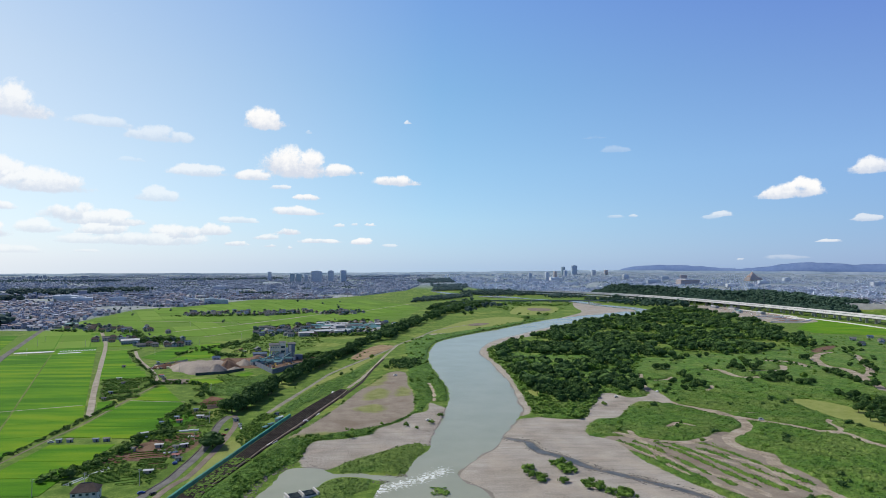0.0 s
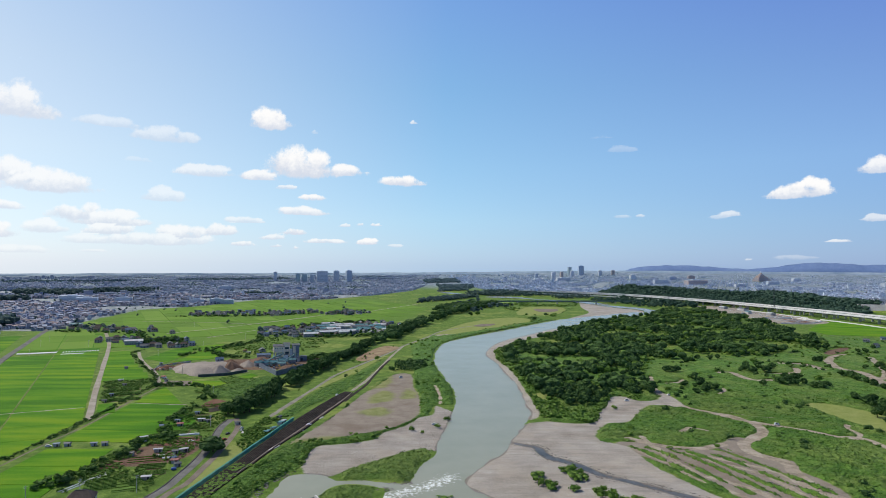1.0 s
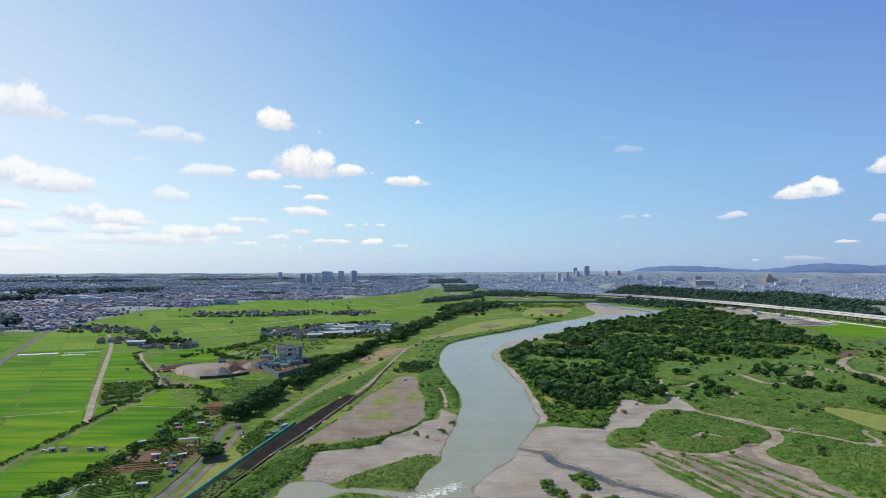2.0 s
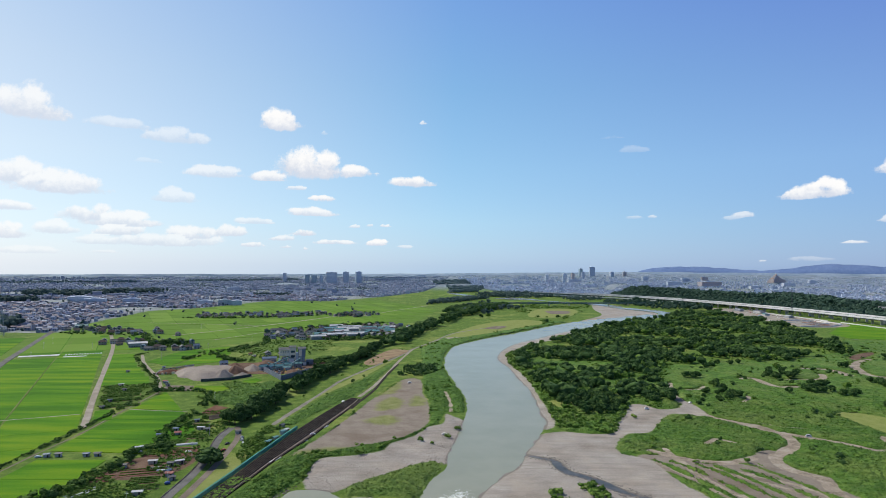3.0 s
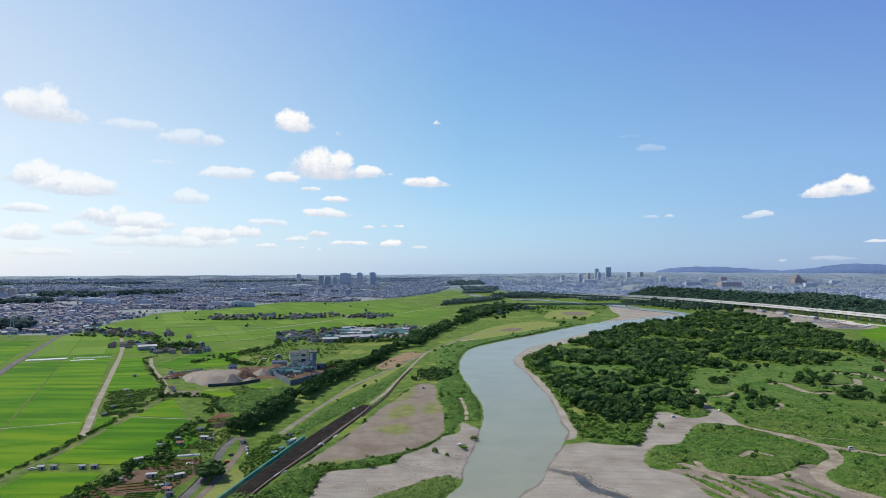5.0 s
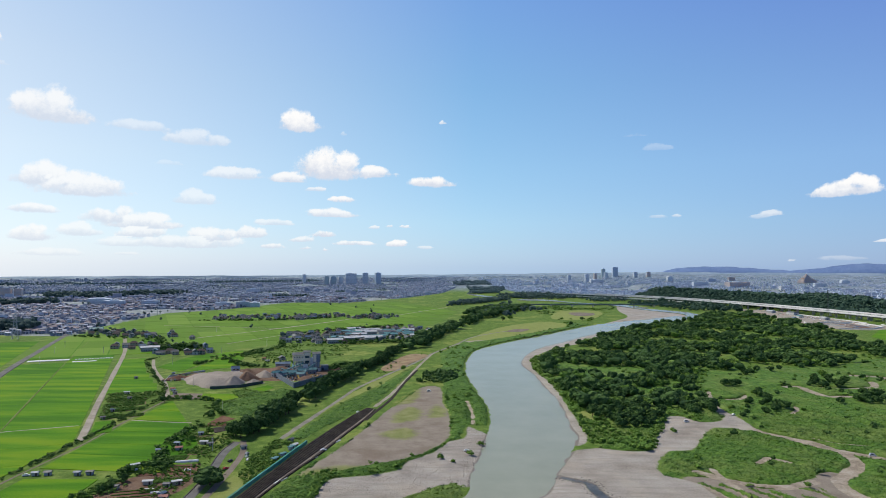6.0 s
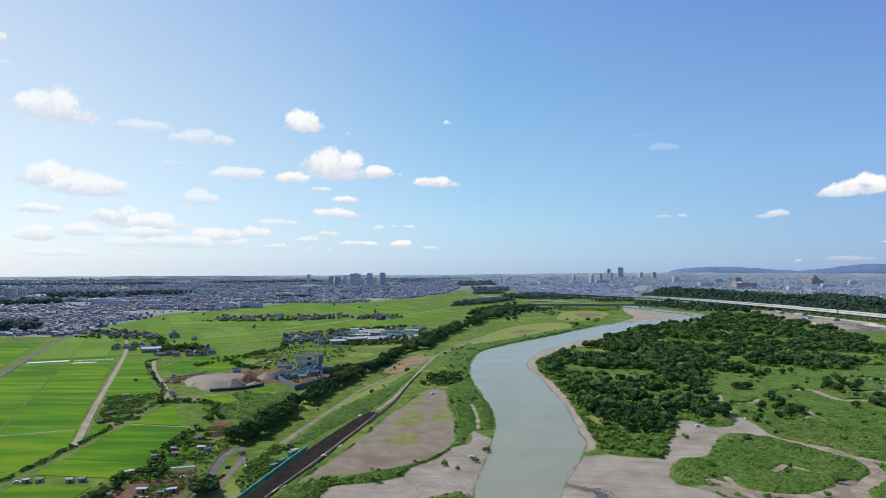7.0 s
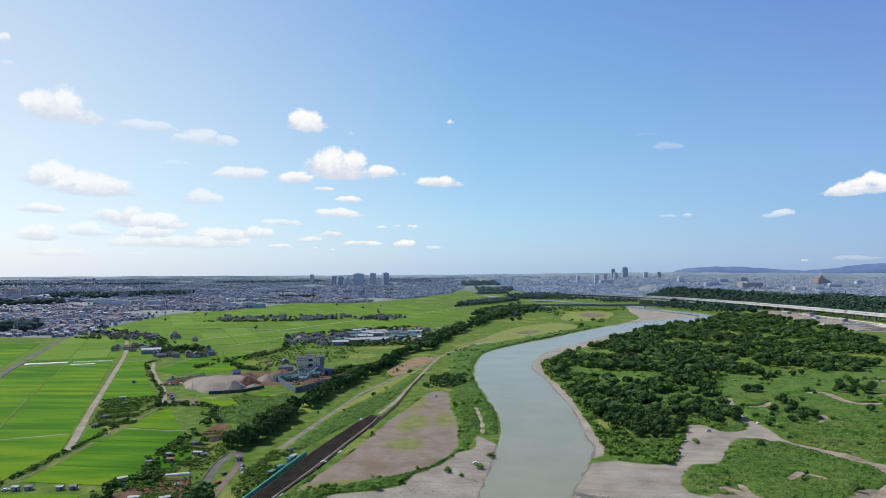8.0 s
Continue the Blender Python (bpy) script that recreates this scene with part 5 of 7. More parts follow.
# ---- towns ----
def town(name, poly, pitch, angle, seed, label, holes=(), big=0.04, fill=0.86, tones=None, remote=None):
    """Joined houses in streets: walls with gables, tiled roofs with eaves, window strips."""
    rng = np.random.default_rng(seed)
    poly = np.array(poly, float)
    lo, hi = poly.min(0), poly.max(0)
    mid, span = (lo + hi) / 2, np.hypot(*(hi - lo)) / 2
    gx, gy = np.meshgrid(np.arange(-span, span, pitch[0]), np.arange(-span, span, pitch[1]))
    P = np.column_stack([gx.ravel(), gy.ravel()]) + rng.uniform(-2, 2, (gx.size, 2))
    c, s = math.cos(angle), math.sin(angle)
    P = np.column_stack([P[:, 0] * c - P[:, 1] * s, P[:, 0] * s + P[:, 1] * c]) + mid
    r = np.hypot(P[:, 0], P[:, 1])
    az = np.degrees(np.arctan2(P[:, 0], P[:, 1]))
    ok = inside(P, poly) & (r < 4620) & (az > -42) & (az < 52) & (rng.random(len(P)) < fill * np.clip((5200 - r) / 1900, 0.25, 1)) & (patches(P, 130, 3) < 0.62)
    for h in list(holes) + FAR_WOODS:
        ok &= ~inside(P, np.array(h, float))
    P = P[ok]
    n = len(P)
    k = shrink(P[:, 0], P[:, 1])
    large = rng.random(n) < big
    w, d = rng.uniform(6.2, 10, n), rng.uniform(5.4, 8.2, n)
    h = np.where(rng.random(n) < 0.8, rng.uniform(4.5, 6.2, n), rng.uniform(7, 11, n))
    w, d, h = np.where(large, w * rng.uniform(1.6, 3.6, n), w), np.where(large, d * 1.5, d), np.where(large, h * rng.uniform(1.0, 2.2, n), h)
    w, d, h = w * k, d * k, h * k
    ridge_h = np.where(large | (rng.random(n) < 0.2), 0.15, d * rng.uniform(0.2, 0.34, n))
    a = angle + rng.normal(0, 0.06, n) + np.where(rng.random(n) < 0.4, math.pi / 2, 0)
    z = land(P) - 0.3
    ca, sa = np.cos(a), np.sin(a)

    def place(U):
        U = np.stack([np.stack(u, 1) for u in U], 1)
        X = U[..., 0] * ca[:, None] - U[..., 1] * sa[:, None] + P[:, :1]
        Y = U[..., 0] * sa[:, None] + U[..., 1] * ca[:, None] + P[:, 1:]
        return np.stack([X, Y, U[..., 2] + z[:, None]], 2)

    o = np.zeros(n)
    x, y = w / 2, d / 2
    wall = place([(-x, -y, o), (x, -y, o), (x, y, o), (-x, y, o), (-x, -y, h), (x, -y, h), (x, y, h), (-x, y, h), (-x, o, h + ridge_h * 0.95), (x, o, h + ridge_h * 0.95)])
    WF = np.array([(0, 1, 5), (0, 5, 4), (2, 3, 7), (2, 7, 6), (1, 2, 6), (1, 6, 5), (3, 0, 4), (3, 4, 7), (5, 6, 9), (7, 4, 8)])
    e = 0.5
    roof = place([(-x - e, -y - e, h - 0.15), (x + e, -y - e, h - 0.15), (x + e, o, h + ridge_h), (-x - e, o, h + ridge_h), (x + e, y + e, h - 0.15), (-x - e, y + e, h - 0.15), (-x - e, -y - e, h - 0.4), (x + e, -y - e, h - 0.4), (x + e, y + e, h - 0.4), (-x - e, y + e, h - 0.4)])
    RF = np.array([(0, 1, 2), (0, 2, 3), (3, 2, 4), (3, 4, 5), (6, 1, 0), (6, 7, 1), (4, 8, 9), (4, 9, 5)])
    g = 0.06
    rows = []
    for f0, f1 in ((0.18, 0.38), (0.62, 0.82)):
        for sx0, sx1 in ((-0.8, -0.25), (0.15, 0.75)):
            rows.append(place([(x * sx0, -y - g, h * f0), (x * sx1, -y - g, h * f0), (x * sx1, -y - g, h * f1), (x * sx0, -y - g, h * f1)]))
    glass = np.concatenate(rows, 1)
    GF = np.vstack([np.array([(0, 1, 2), (0, 2, 3)]) + 4 * i for i in range(4)])
    root = thing(name, label, "houses", kind="stuff")
    # houses past 2650 m get paler, bluer tones: haze painted on walls and roofs
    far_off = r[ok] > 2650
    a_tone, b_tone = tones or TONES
    for pn, V, F, m in (("walls", wall[~far_off], WF, a_tone), ("roofs", roof[~far_off], RF, b_tone), ("walls", wall[far_off], WF, (remote or HAZED)[0]), ("roofs", roof[far_off], RF, (remote or HAZED)[1]), ("windows", glass[r[ok] < 2600], GF, M_GLASS)):
        if len(V):
            idx = (F[None] + (np.arange(len(V)) * V.shape[1])[:, None, None]).reshape(-1, 3)
            ob = new(pn, mesh_np(pn, V.reshape(-1, 3), idx, m))
            ob.parent = root
    return n




def mixed(name, tones, rough):
    """A tone of its own for each house, from a short list, with grain."""
    m, nt, ns, b = nodes_of(name)
    n = ns.new("ShaderNodeValToRGB")
    n.color_ramp.interpolation = "CONSTANT"
    el = n.color_ramp.elements
    while len(el) < len(tones):
        el.new(0.5)
    # every tone is pushed towards blue, as haze over the towns
    for k, (e, c) in enumerate(zip(el, tones)):
        e.position, e.color = k / len(tones), (c[0] * 0.94, c[1], min(c[2] * 1.1, 0.9), 1)
    nt.links.new(ns.new("ShaderNodeNewGeometry").outputs["Random Per Island"], n.inputs[0])
    grime = ramp(nt, noise_node(nt, 0.6, 5, 0.7, "World"), [(0.3, (0.72, 0.72, 0.72)), (0.7, (1, 1, 1))])
    nt.links.new(mix(nt, 1.0, n.outputs[0], grime, "MULTIPLY"), b.inputs["Base Color"])
    b.inputs["Roughness"].default_value, b.inputs["Specular IOR Level"].default_value = rough, 0.25
    return m


TONES = (mixed("town_wall", [(0.46, 0.47, 0.51), (0.34, 0.32, 0.34), (0.58, 0.57, 0.57), (0.4, 0.35, 0.34), (0.29, 0.31, 0.37), (0.68, 0.69, 0.71), (0.38, 0.4, 0.46)], 0.85),
         mixed("town_roof", [(0.12, 0.14, 0.19), (0.19, 0.135, 0.14), (0.095, 0.12, 0.18), (0.22, 0.22, 0.26), (0.27, 0.18, 0.17), (0.15, 0.16, 0.2), (0.36, 0.37, 0.41), (0.16, 0.12, 0.14), (0.12, 0.17, 0.28), (0.2, 0.2, 0.23), (0.5, 0.51, 0.54)], 0.6))
# wall and roof tones with haze mixed in, bright and dim
HAZED = (mixed("hazed_wall", [(0.55, 0.6, 0.66), (0.64, 0.67, 0.72), (0.85, 0.86, 0.88), (0.46, 0.52, 0.6), (0.8, 0.82, 0.85), (0.6, 0.6, 0.63)], 0.9),
           mixed("hazed_roof", [(0.3, 0.37, 0.47), (0.44, 0.44, 0.5), (0.25, 0.32, 0.42), (0.48, 0.52, 0.58), (0.42, 0.4, 0.44), (0.7, 0.73, 0.77)], 0.9))
HAZED_DIM = (mixed("hazed_dim_wall", [(0.32, 0.36, 0.42), (0.4, 0.43, 0.48), (0.28, 0.33, 0.4), (0.55, 0.58, 0.62), (0.36, 0.37, 0.42)], 0.9),
       mixed("hazed_dim_roof", [(0.17, 0.22, 0.29), (0.25, 0.26, 0.31), (0.15, 0.2, 0.28), (0.29, 0.31, 0.36), (0.24, 0.23, 0.27), (0.38, 0.41, 0.45)], 0.9))
PALE = (mixed("pale_town_wall", [(0.6, 0.61, 0.64), (0.75, 0.75, 0.76), (0.48, 0.47, 0.48), (0.82, 0.83, 0.84), (0.62, 0.55, 0.48), (0.4, 0.42, 0.47)], 0.85),
        mixed("pale_town_roof", [(0.16, 0.18, 0.23), (0.4, 0.4, 0.42), (0.28, 0.2, 0.18), (0.62, 0.62, 0.63), (0.12, 0.14, 0.2), (0.24, 0.26, 0.31), (0.36, 0.28, 0.25)], 0.6))
town("town_houses", TOWN_LEFT, (12, 14.5), 0.36, 1, "dense town of grey-roofed low houses", SETTLEMENTS, remote=HAZED_DIM)
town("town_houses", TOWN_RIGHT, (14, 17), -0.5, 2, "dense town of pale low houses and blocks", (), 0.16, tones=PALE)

# ---- houses of the plain, one by one ----
ROOFS = [surface("roof_grey", (0.06, 0.065, 0.075), (0.1, 0.105, 0.115), (0.16, 0.165, 0.17), 0.2, 3, 0.6), surface("roof_brown", (0.055, 0.042, 0.038), (0.08, 0.06, 0.053), (0.115, 0.088, 0.078), 0.2, 3, 0.7),
         surface("roof_blue", (0.06, 0.1, 0.16), (0.09, 0.14, 0.21), (0.14, 0.2, 0.27), 0.2, 3, 0.5), surface("roof_red", (0.2, 0.06, 0.05), (0.28, 0.085, 0.07), (0.34, 0.13, 0.11), 0.2, 3, 0.6),
         surface("roof_white", (0.36, 0.37, 0.38), (0.46, 0.47, 0.48), (0.58, 0.58, 0.58), 0.2, 3, 0.5), surface("roof_teal", (0.06, 0.16, 0.17), (0.09, 0.21, 0.22), (0.13, 0.28, 0.28), 0.2, 3, 0.5)]
WALLS = [surface("wall_white", (0.38, 0.37, 0.36), (0.47, 0.465, 0.45), (0.58, 0.575, 0.56), 0.3, 3, 0.85), surface("wall_cream", (0.3, 0.26, 0.21), (0.38, 0.34, 0.28), (0.47, 0.43, 0.36), 0.3, 3, 0.85), surface("wall_grey", (0.22, 0.23, 0.24), (0.31, 0.32, 0.33), (0.4, 0.41, 0.41), 0.3, 3, 0.85)]
ROOF_WORDS, WALL_WORDS = ("grey-tiled", "brown-tiled", "blue metal", "red metal", "white metal", "teal metal"), ("white", "cream", "grey")


def gable(bm, x, y, z, rise_, over=0.5, thick=0.25, hip=0.0):
    """A roof over a plan of half sizes x, y, with eaves and thickness."""
    a, b = x + over, y + over
    lift_ = over * rise_ / y
    lo = [(-a, -b, z - lift_), (a, -b, z - lift_), (a, b, z - lift_), (-a, b, z - lift_)]
    top = [(-a + hip, 0, z + rise_), (a - hip, 0, z + rise_)]
    v = [bm.verts.new(p) for p in lo + top] + [bm.verts.new((p[0], p[1], p[2] + thick)) for p in lo + top]
    for k in (0, 6):
        for f in ((0, 1, 5, 4), (2, 3, 4, 5), (1, 2, 5), (3, 0, 4)):
            if k == 0 and len(f) == 3 and not hip:
                continue
            bm.faces.new([v[i + k] for i in f])
    for i in range(4):
        j = (i + 1) % 4
        bm.faces.new((v[i], v[j], v[j + 6], v[i + 6]))
    bmesh.ops.recalc_face_normals(bm, faces=bm.faces)
    return bm


def house(w, d, h, roof, wall, hip=0.0, floors=2, category="house", rise_k=0.32, note=""):
    words = f"{WALL_WORDS[wall]}-walled {'two-storey' if floors > 1 else 'low'} {category} with a {ROOF_WORDS[roof]} roof{note}"
    ob = thing(category.replace(" ", "_"), words, category, "houses of the plain" if category == "house" else "")
    bm = boxed((-w / 2, w / 2, -d / 2, d / 2, -0.5, h))
    if not hip:
        for sx in (-w / 2, w / 2 - 0.2):
            vs = [bm.verts.new(p) for p in ((sx, -d / 2, h), (sx, d / 2, h), (sx, 0, h + d * rise_k), (sx + 0.2, -d / 2, h), (sx + 0.2, d / 2, h), (sx + 0.2, 0, h + d * rise_k))]
            bm.faces.new(vs[:3]), bm.faces.new(vs[:2:-1])
    part("wall", bm, WALLS[wall], ob)
    top = part("roof", gable(bmesh.new(), w / 2, d / 2, h, d * rise_k, hip=hip), ROOFS[roof], ob)
    if w > 8:
        part("ridge_tile", boxed((-w / 2 + hip - 0.4, w / 2 - hip + 0.4, -0.18, 0.18, h + d * rise_k + 0.15, h + d * rise_k + 0.42)), ROOFS[0], top)
    n = max(2, int(w / 3.2))
    for f in range(floors):
        z = h / floors * f + 0.9
        for i in range(n):
            x = -w / 2 + (i + 0.5) * w / n
            if f == 0 and i == n // 2:
                part("door", boxed((x - 0.5, x + 0.5, -d / 2 - 0.06, -d / 2 + 0.05, 0.0, 2.05)), ROOFS[1], ob)
                continue
            if "shed" in category:
                continue
            part("window", boxed((x - 0.45, x + 0.45, -d / 2 - 0.05, -d / 2 + 0.05, z, z + 0.9) if "shed" in category else (x - 0.75, x + 0.75, -d / 2 - 0.05, -d / 2 + 0.05, z, z + 1.2)), M_GLASS, ob)
        for sx in () if "shed" in category else (-1, 1):
            part("window", boxed((sx * w / 2 - 0.05, sx * w / 2 + 0.05, -0.8, 0.8, z, z + 1.2)), M_GLASS, ob)
    return ob


def stand(ob, x, y, turn=0.0, size=1.0):
    z = float(land(np.array([[x, y]], float))[0])
    ob.matrix_basis = pose(x, y, z, 0, 0, turn) @ Matrix.Diagonal((size, size, size, 1))
    return ob


def put(proto, x, y, turn=0.0):
    return copy_thing(proto, pose(x, y, float(land(np.array([[x, y]], float))[0]), 0, 0, turn))


PROTO = [house(10, 8, 5.0, 0, 0), house(11, 8.5, 4.9, 1, 1, 3.0), house(9, 7, 5.0, 2, 2), house(12, 8, 3.2, 0, 2, floors=1), house(9, 8, 4.9, 0, 1, 3.0), house(10, 7, 3.4, 1, 1, floors=1)]
BARN = [house(26, 14, 6, 4, 2, floors=1, category="warehouse", rise_k=0.14), house(34, 16, 7, 0, 0, floors=1, category="warehouse", rise_k=0.12), house(22, 12, 5.5, 5, 0, floors=1, category="warehouse", rise_k=0.16), house(18, 10, 5, 2, 2, floors=1, category="warehouse", rise_k=0.18)]
first = [(-468, 1063), (-467, 1087), (-439, 1056), (-385, 993), (-364, 993), (-345, 993)]
for p, (x, y) in zip(PROTO, first):
    stand(p, x, y, 24)
for p, (x, y) in zip(BARN, ((-127, 1293), (-78, 1271), (-639, 1302), (-184, 886))):
    stand(p, x, y, 15)
rng = np.random.default_rng(17)
for i, (x, y) in enumerate([(-337, 996), (-329, 1000), (-322, 1014), (-601, 1259), (-588, 1262), (-544, 1219), (-526, 1205), (-512, 1222), (-499, 1206), (-483, 1200), (-482, 1270), (-620, 1247), (-455, 1085), (-430, 1075), (-232, 846), (-200, 950), (-410, 1180)]):
    put(PROTO[i % 6], x, y, 24 + rng.uniform(-6, 6) + 90 * (i % 3 == 0))
put(BARN[0], -416, 1030, 24)
spots_h = []
for k, poly in enumerate(SETTLEMENTS[1:]):
    for x, y in sow(poly, (120, 74, 24)[k], 80 + k, 10.5):
        spots_h.append((x, y))
for i, (x, y) in enumerate(spots_h):
    if -160 < x < 30 and y < 1340 and i % 2 == 0:
        put(BARN[i % 4], x, y, 15 + rng.uniform(-5, 5))
    else:
        put(PROTO[(i * 5 + 2) % 6], x, y, 20 + rng.uniform(-8, 8) + 90 * (i % 2))
for i, (x, y) in enumerate([(-480, 1052), (-488, 1075), (-452, 1048), (-425, 1048), (-440, 1090), (-398, 1005), (-376, 1003), (-352, 1006), (-410, 1062), (-395, 1075), (-372, 1085), (-350, 1075), (-570, 1240), (-555, 1255), (-535, 1245), (-520, 1250), (-505, 1240), (-470, 1230), (-455, 1215), (-560, 1285), (-590, 1290), (-615, 1275), (-645, 1262), (-640, 1285), (-560, 1215), (-575, 1222)]):
    put(PROTO[(i * 5 + 1) % 6], x, y, 24 + rng.uniform(-8, 8) + 90 * (i % 2))
for i, (x, y) in enumerate([(831, 1074), (892, 1109), (872, 1057), (797, 1010), (850, 1030), (905, 1070)]):
    put(PROTO[(i * 2) % 6], x, y, -40 + 20 * i)


# ---- high blocks ----
# tower tones kept pale to paint the haze over distant blocks
M_TOWER = [surface("tower_pale", (0.55, 0.6, 0.66), (0.62, 0.67, 0.73), (0.7, 0.74, 0.8), 0.02, 0.3, 0.7), surface("tower_green", (0.25, 0.36, 0.38), (0.3, 0.41, 0.43), (0.36, 0.47, 0.49), 0.02, 0.3, 0.5), surface("tower_blue", (0.35, 0.44, 0.54), (0.4, 0.49, 0.6), (0.46, 0.55, 0.66), 0.02, 0.3, 0.4), surface("tower_brown", (0.45, 0.32, 0.25), (0.53, 0.39, 0.31), (0.6, 0.46, 0.38), 0.02, 0.3, 0.8), surface("tower_white", (0.74, 0.75, 0.76), (0.8, 0.81, 0.82), (0.85, 0.86, 0.87), 0.02, 0.3, 0.7)]
M_BAND = surface("tower_glazing", (0.28, 0.33, 0.4), (0.34, 0.39, 0.46), (0.4, 0.45, 0.52), 0.1, 1, 0.3)


def tower(x, y, w, d, h, tone, words, floors, turn=0.0, category="high-rise"):
    ob = thing("high_rise", words, category, "distant high-rises")
    part("body", boxed((-w / 2, w / 2, -d / 2, d / 2, -2, h), bevel=0.4), M_TOWER[tone], ob)
    part("roof_plant", boxed((-w / 5, w / 5, -d / 5, d / 5, h, h + 3)), M_TOWER[0], ob)
    f = h / floors
    for i in range(floors):
        z = (i + 0.35) * f
        part("window_band", boxed((-w / 2 - 0.15, w / 2 + 0.15, -d / 2 - 0.15, d / 2 + 0.15, z, z + f * 0.45)), M_BAND, ob)
    return stand(ob, x, y, turn)


for x, y, w, h, tone, fl in ((-751, 3854, 22, 52, 0, 14), (-590, 3694, 26, 50, 1, 12), (-552, 3699, 30, 48, 1, 12), (-510, 3705, 22, 46, 0, 12), (-453, 3709, 62, 66, 0, 14), (-377, 3776, 34, 66, 0, 16), (-304, 3783, 34, 68, 2, 16), (1252, 4272, 36, 62, 2, 14), (965, 3888, 26, 46, 0, 10), (1060, 4050, 20, 40, 3, 9), (1155, 4150, 24, 38, 0, 9), (1350, 4150, 26, 34, 0, 8), (1420, 4100, 22, 30, 3, 8), (880, 4000, 22, 34, 0, 8), (1720, 3600, 40, 20, 3, 5), (1560, 3500, 50, 18, 0, 5), (2100, 3200, 36, 18, 0, 5), (-633, 2021, 45, 15, 0, 5), (-575, 2028, 40, 17, 0, 5), (-540, 2036, 30, 14, 0, 5), (-1572, 2437, 34, 34, 3, 10), (-1531, 2446, 26, 32, 3, 10), (-965, 2020, 60, 18, 0, 5), (-1060, 2120, 70, 18, 0, 5), (-880, 2080, 50, 16, 0, 5), (-784, 2883, 60, 20, 0, 5), (632, 3760, 34, 18, 4, 3), (843, 3780, 64, 16, 4, 3), (1002, 3800, 84, 18, 4, 3), (1366, 3600, 44, 26, 4, 5), (1480, 3050, 120, 22, 3, 6), (1330, 3120, 70, 20, 0, 6), (1850, 3000, 60, 16, 4, 4), (2250, 2750, 70, 18, 4, 4), (1600, 2850, 60, 14, 4, 3), (1181, 4300, 24, 52, 1, 12)):
    tower(x, y, w, w * (0.6 if w < 40 else 0.3), h, tone, f"{('pale grey', 'dark green', 'blue-grey', 'brown', 'white')[tone]} {'high-rise tower' if h > 40 else 'apartment block'} above the distant town", fl, (x * 0.7) % 30)


def stepped_block(x, y):
    """Terraced apartment block that narrows storey by storey to a small penthouse."""
    ob = thing("terraced_block", "brown terraced apartment block narrowing to its top", "apartment block")
    for i, (a, b) in enumerate(((-46, 64), (-44, 58), (-38, 34), (-30, 24), (-20, 18), (-11, 9))):
        d, z = 20 - i * 2.4, i * 6.6
        storey = part("storey", boxed((a, b, -d, d, z - (3 if i == 0 else 0), z + 6.5), bevel=0.2), M_TOWER[3], ob)
        for k in (1.2, 4.2):
            part("window_band", boxed((a - 0.2, b + 0.2, -d - 0.2, d + 0.2, z + k, z + k + 1.5)), M_BAND, storey)
        part("parapet", boxed((a - 0.5, b + 0.5, -d - 0.5, -d + 0.2, z + 6.2, z + 7.4)), M_TOWER[3], storey)
    for x0, z0 in ((-32, 19.8), (24, 13.2), (48, 13.2)):
        part("corner_turret", boxed((x0 - 4, x0 + 4, -6, 6, z0 - 0.2, z0 + 8), bevel=0.3), M_TOWER[3], ob)
    part("penthouse", boxed((-4, 3, -4, 4, 39.4, 46), bevel=0.3), M_TOWER[3], ob)
    part("mast", boxed((-0.5, 0.5, -0.5, 0.5, 46, 55)), M_TOWER[0], ob)
    return stand(ob, x, y, 25)


stepped_block(1984, 3326)


# ---- elevated road and river bridge ----
def elevated(points, width, z, label, step_m=42):
    c = smooth(points, n=8)
    name = "elevated_road"
    root = thing(name, label, "viaduct")
    t = np.gradient(c, axis=0)
    t /= np.linalg.norm(t, axis=1)[:, None]
    nrm = np.column_stack([-t[:, 1], t[:, 0]])
    zz = z + land(c) * 1.0

    def strip(pn, profile, material, lab=""):
        rows = [np.column_stack([c + nrm * o, zz + dz]) for o, dz in profile]
        m, k = len(c), len(rows)
        F = np.array([(j * m + i, (j + 1) * m + i, (j + 1) * m + i + 1, j * m + i + 1) for j in range(k - 1) for i in range(m - 1)])
        ob = new(pn, mesh_np(pn, np.vstack(rows), F, material))
        ob.parent = root
        tagged(ob, lab)

    w = width / 2
    strip("deck", [(-w, -0.6), (-w, 0), (w, 0), (w, -0.6), (-w, -0.6)], M_DECK, "pale grey road deck")
    for s in (-1, 1):
        strip("parapet", [(s * w, -1.0), (s * (w + 0.4), -1.0), (s * (w + 0.4), 1.6), (s * w, 1.6), (s * w, -0.7)], M_DECK, "pale concrete parapet")
        strip("girder", [(s * w * 0.6 - 1, -0.6), (s * w * 0.6 - 1, -2.6), (s * w * 0.6 + 1, -2.6), (s * w * 0.6 + 1, -0.6)], M_DARK_STEEL, "dark steel girder")
    strip("median", [(-0.3, 0), (-0.3, 0.9), (0.3, 0.9), (0.3, 0)], M_CONCRETE)
    d = np.concatenate([[0], np.cumsum(np.hypot(*np.diff(c, axis=0).T))])
    for k in np.arange(20, d[-1], step_m):
        i = int(np.searchsorted(d, k))
        a = math.atan2(t[i][1], t[i][0])
        bm = bmesh.new()
        box(bm, -1.0, 1.0, -w * 0.32, w * 0.32, -z - 1, -3.4, 0.2)
        M = Matrix.Translation((*c[i], zz[i])) @ Matrix.Rotation(a, 4, "Z")
        bm.transform(M)
        pier = part("pier", bm, M_CONCRETE, root)
        bm = boxed((-1.6, 1.6, -w * 0.9, w * 0.9, -3.4, -2.6))
        bm.transform(M)
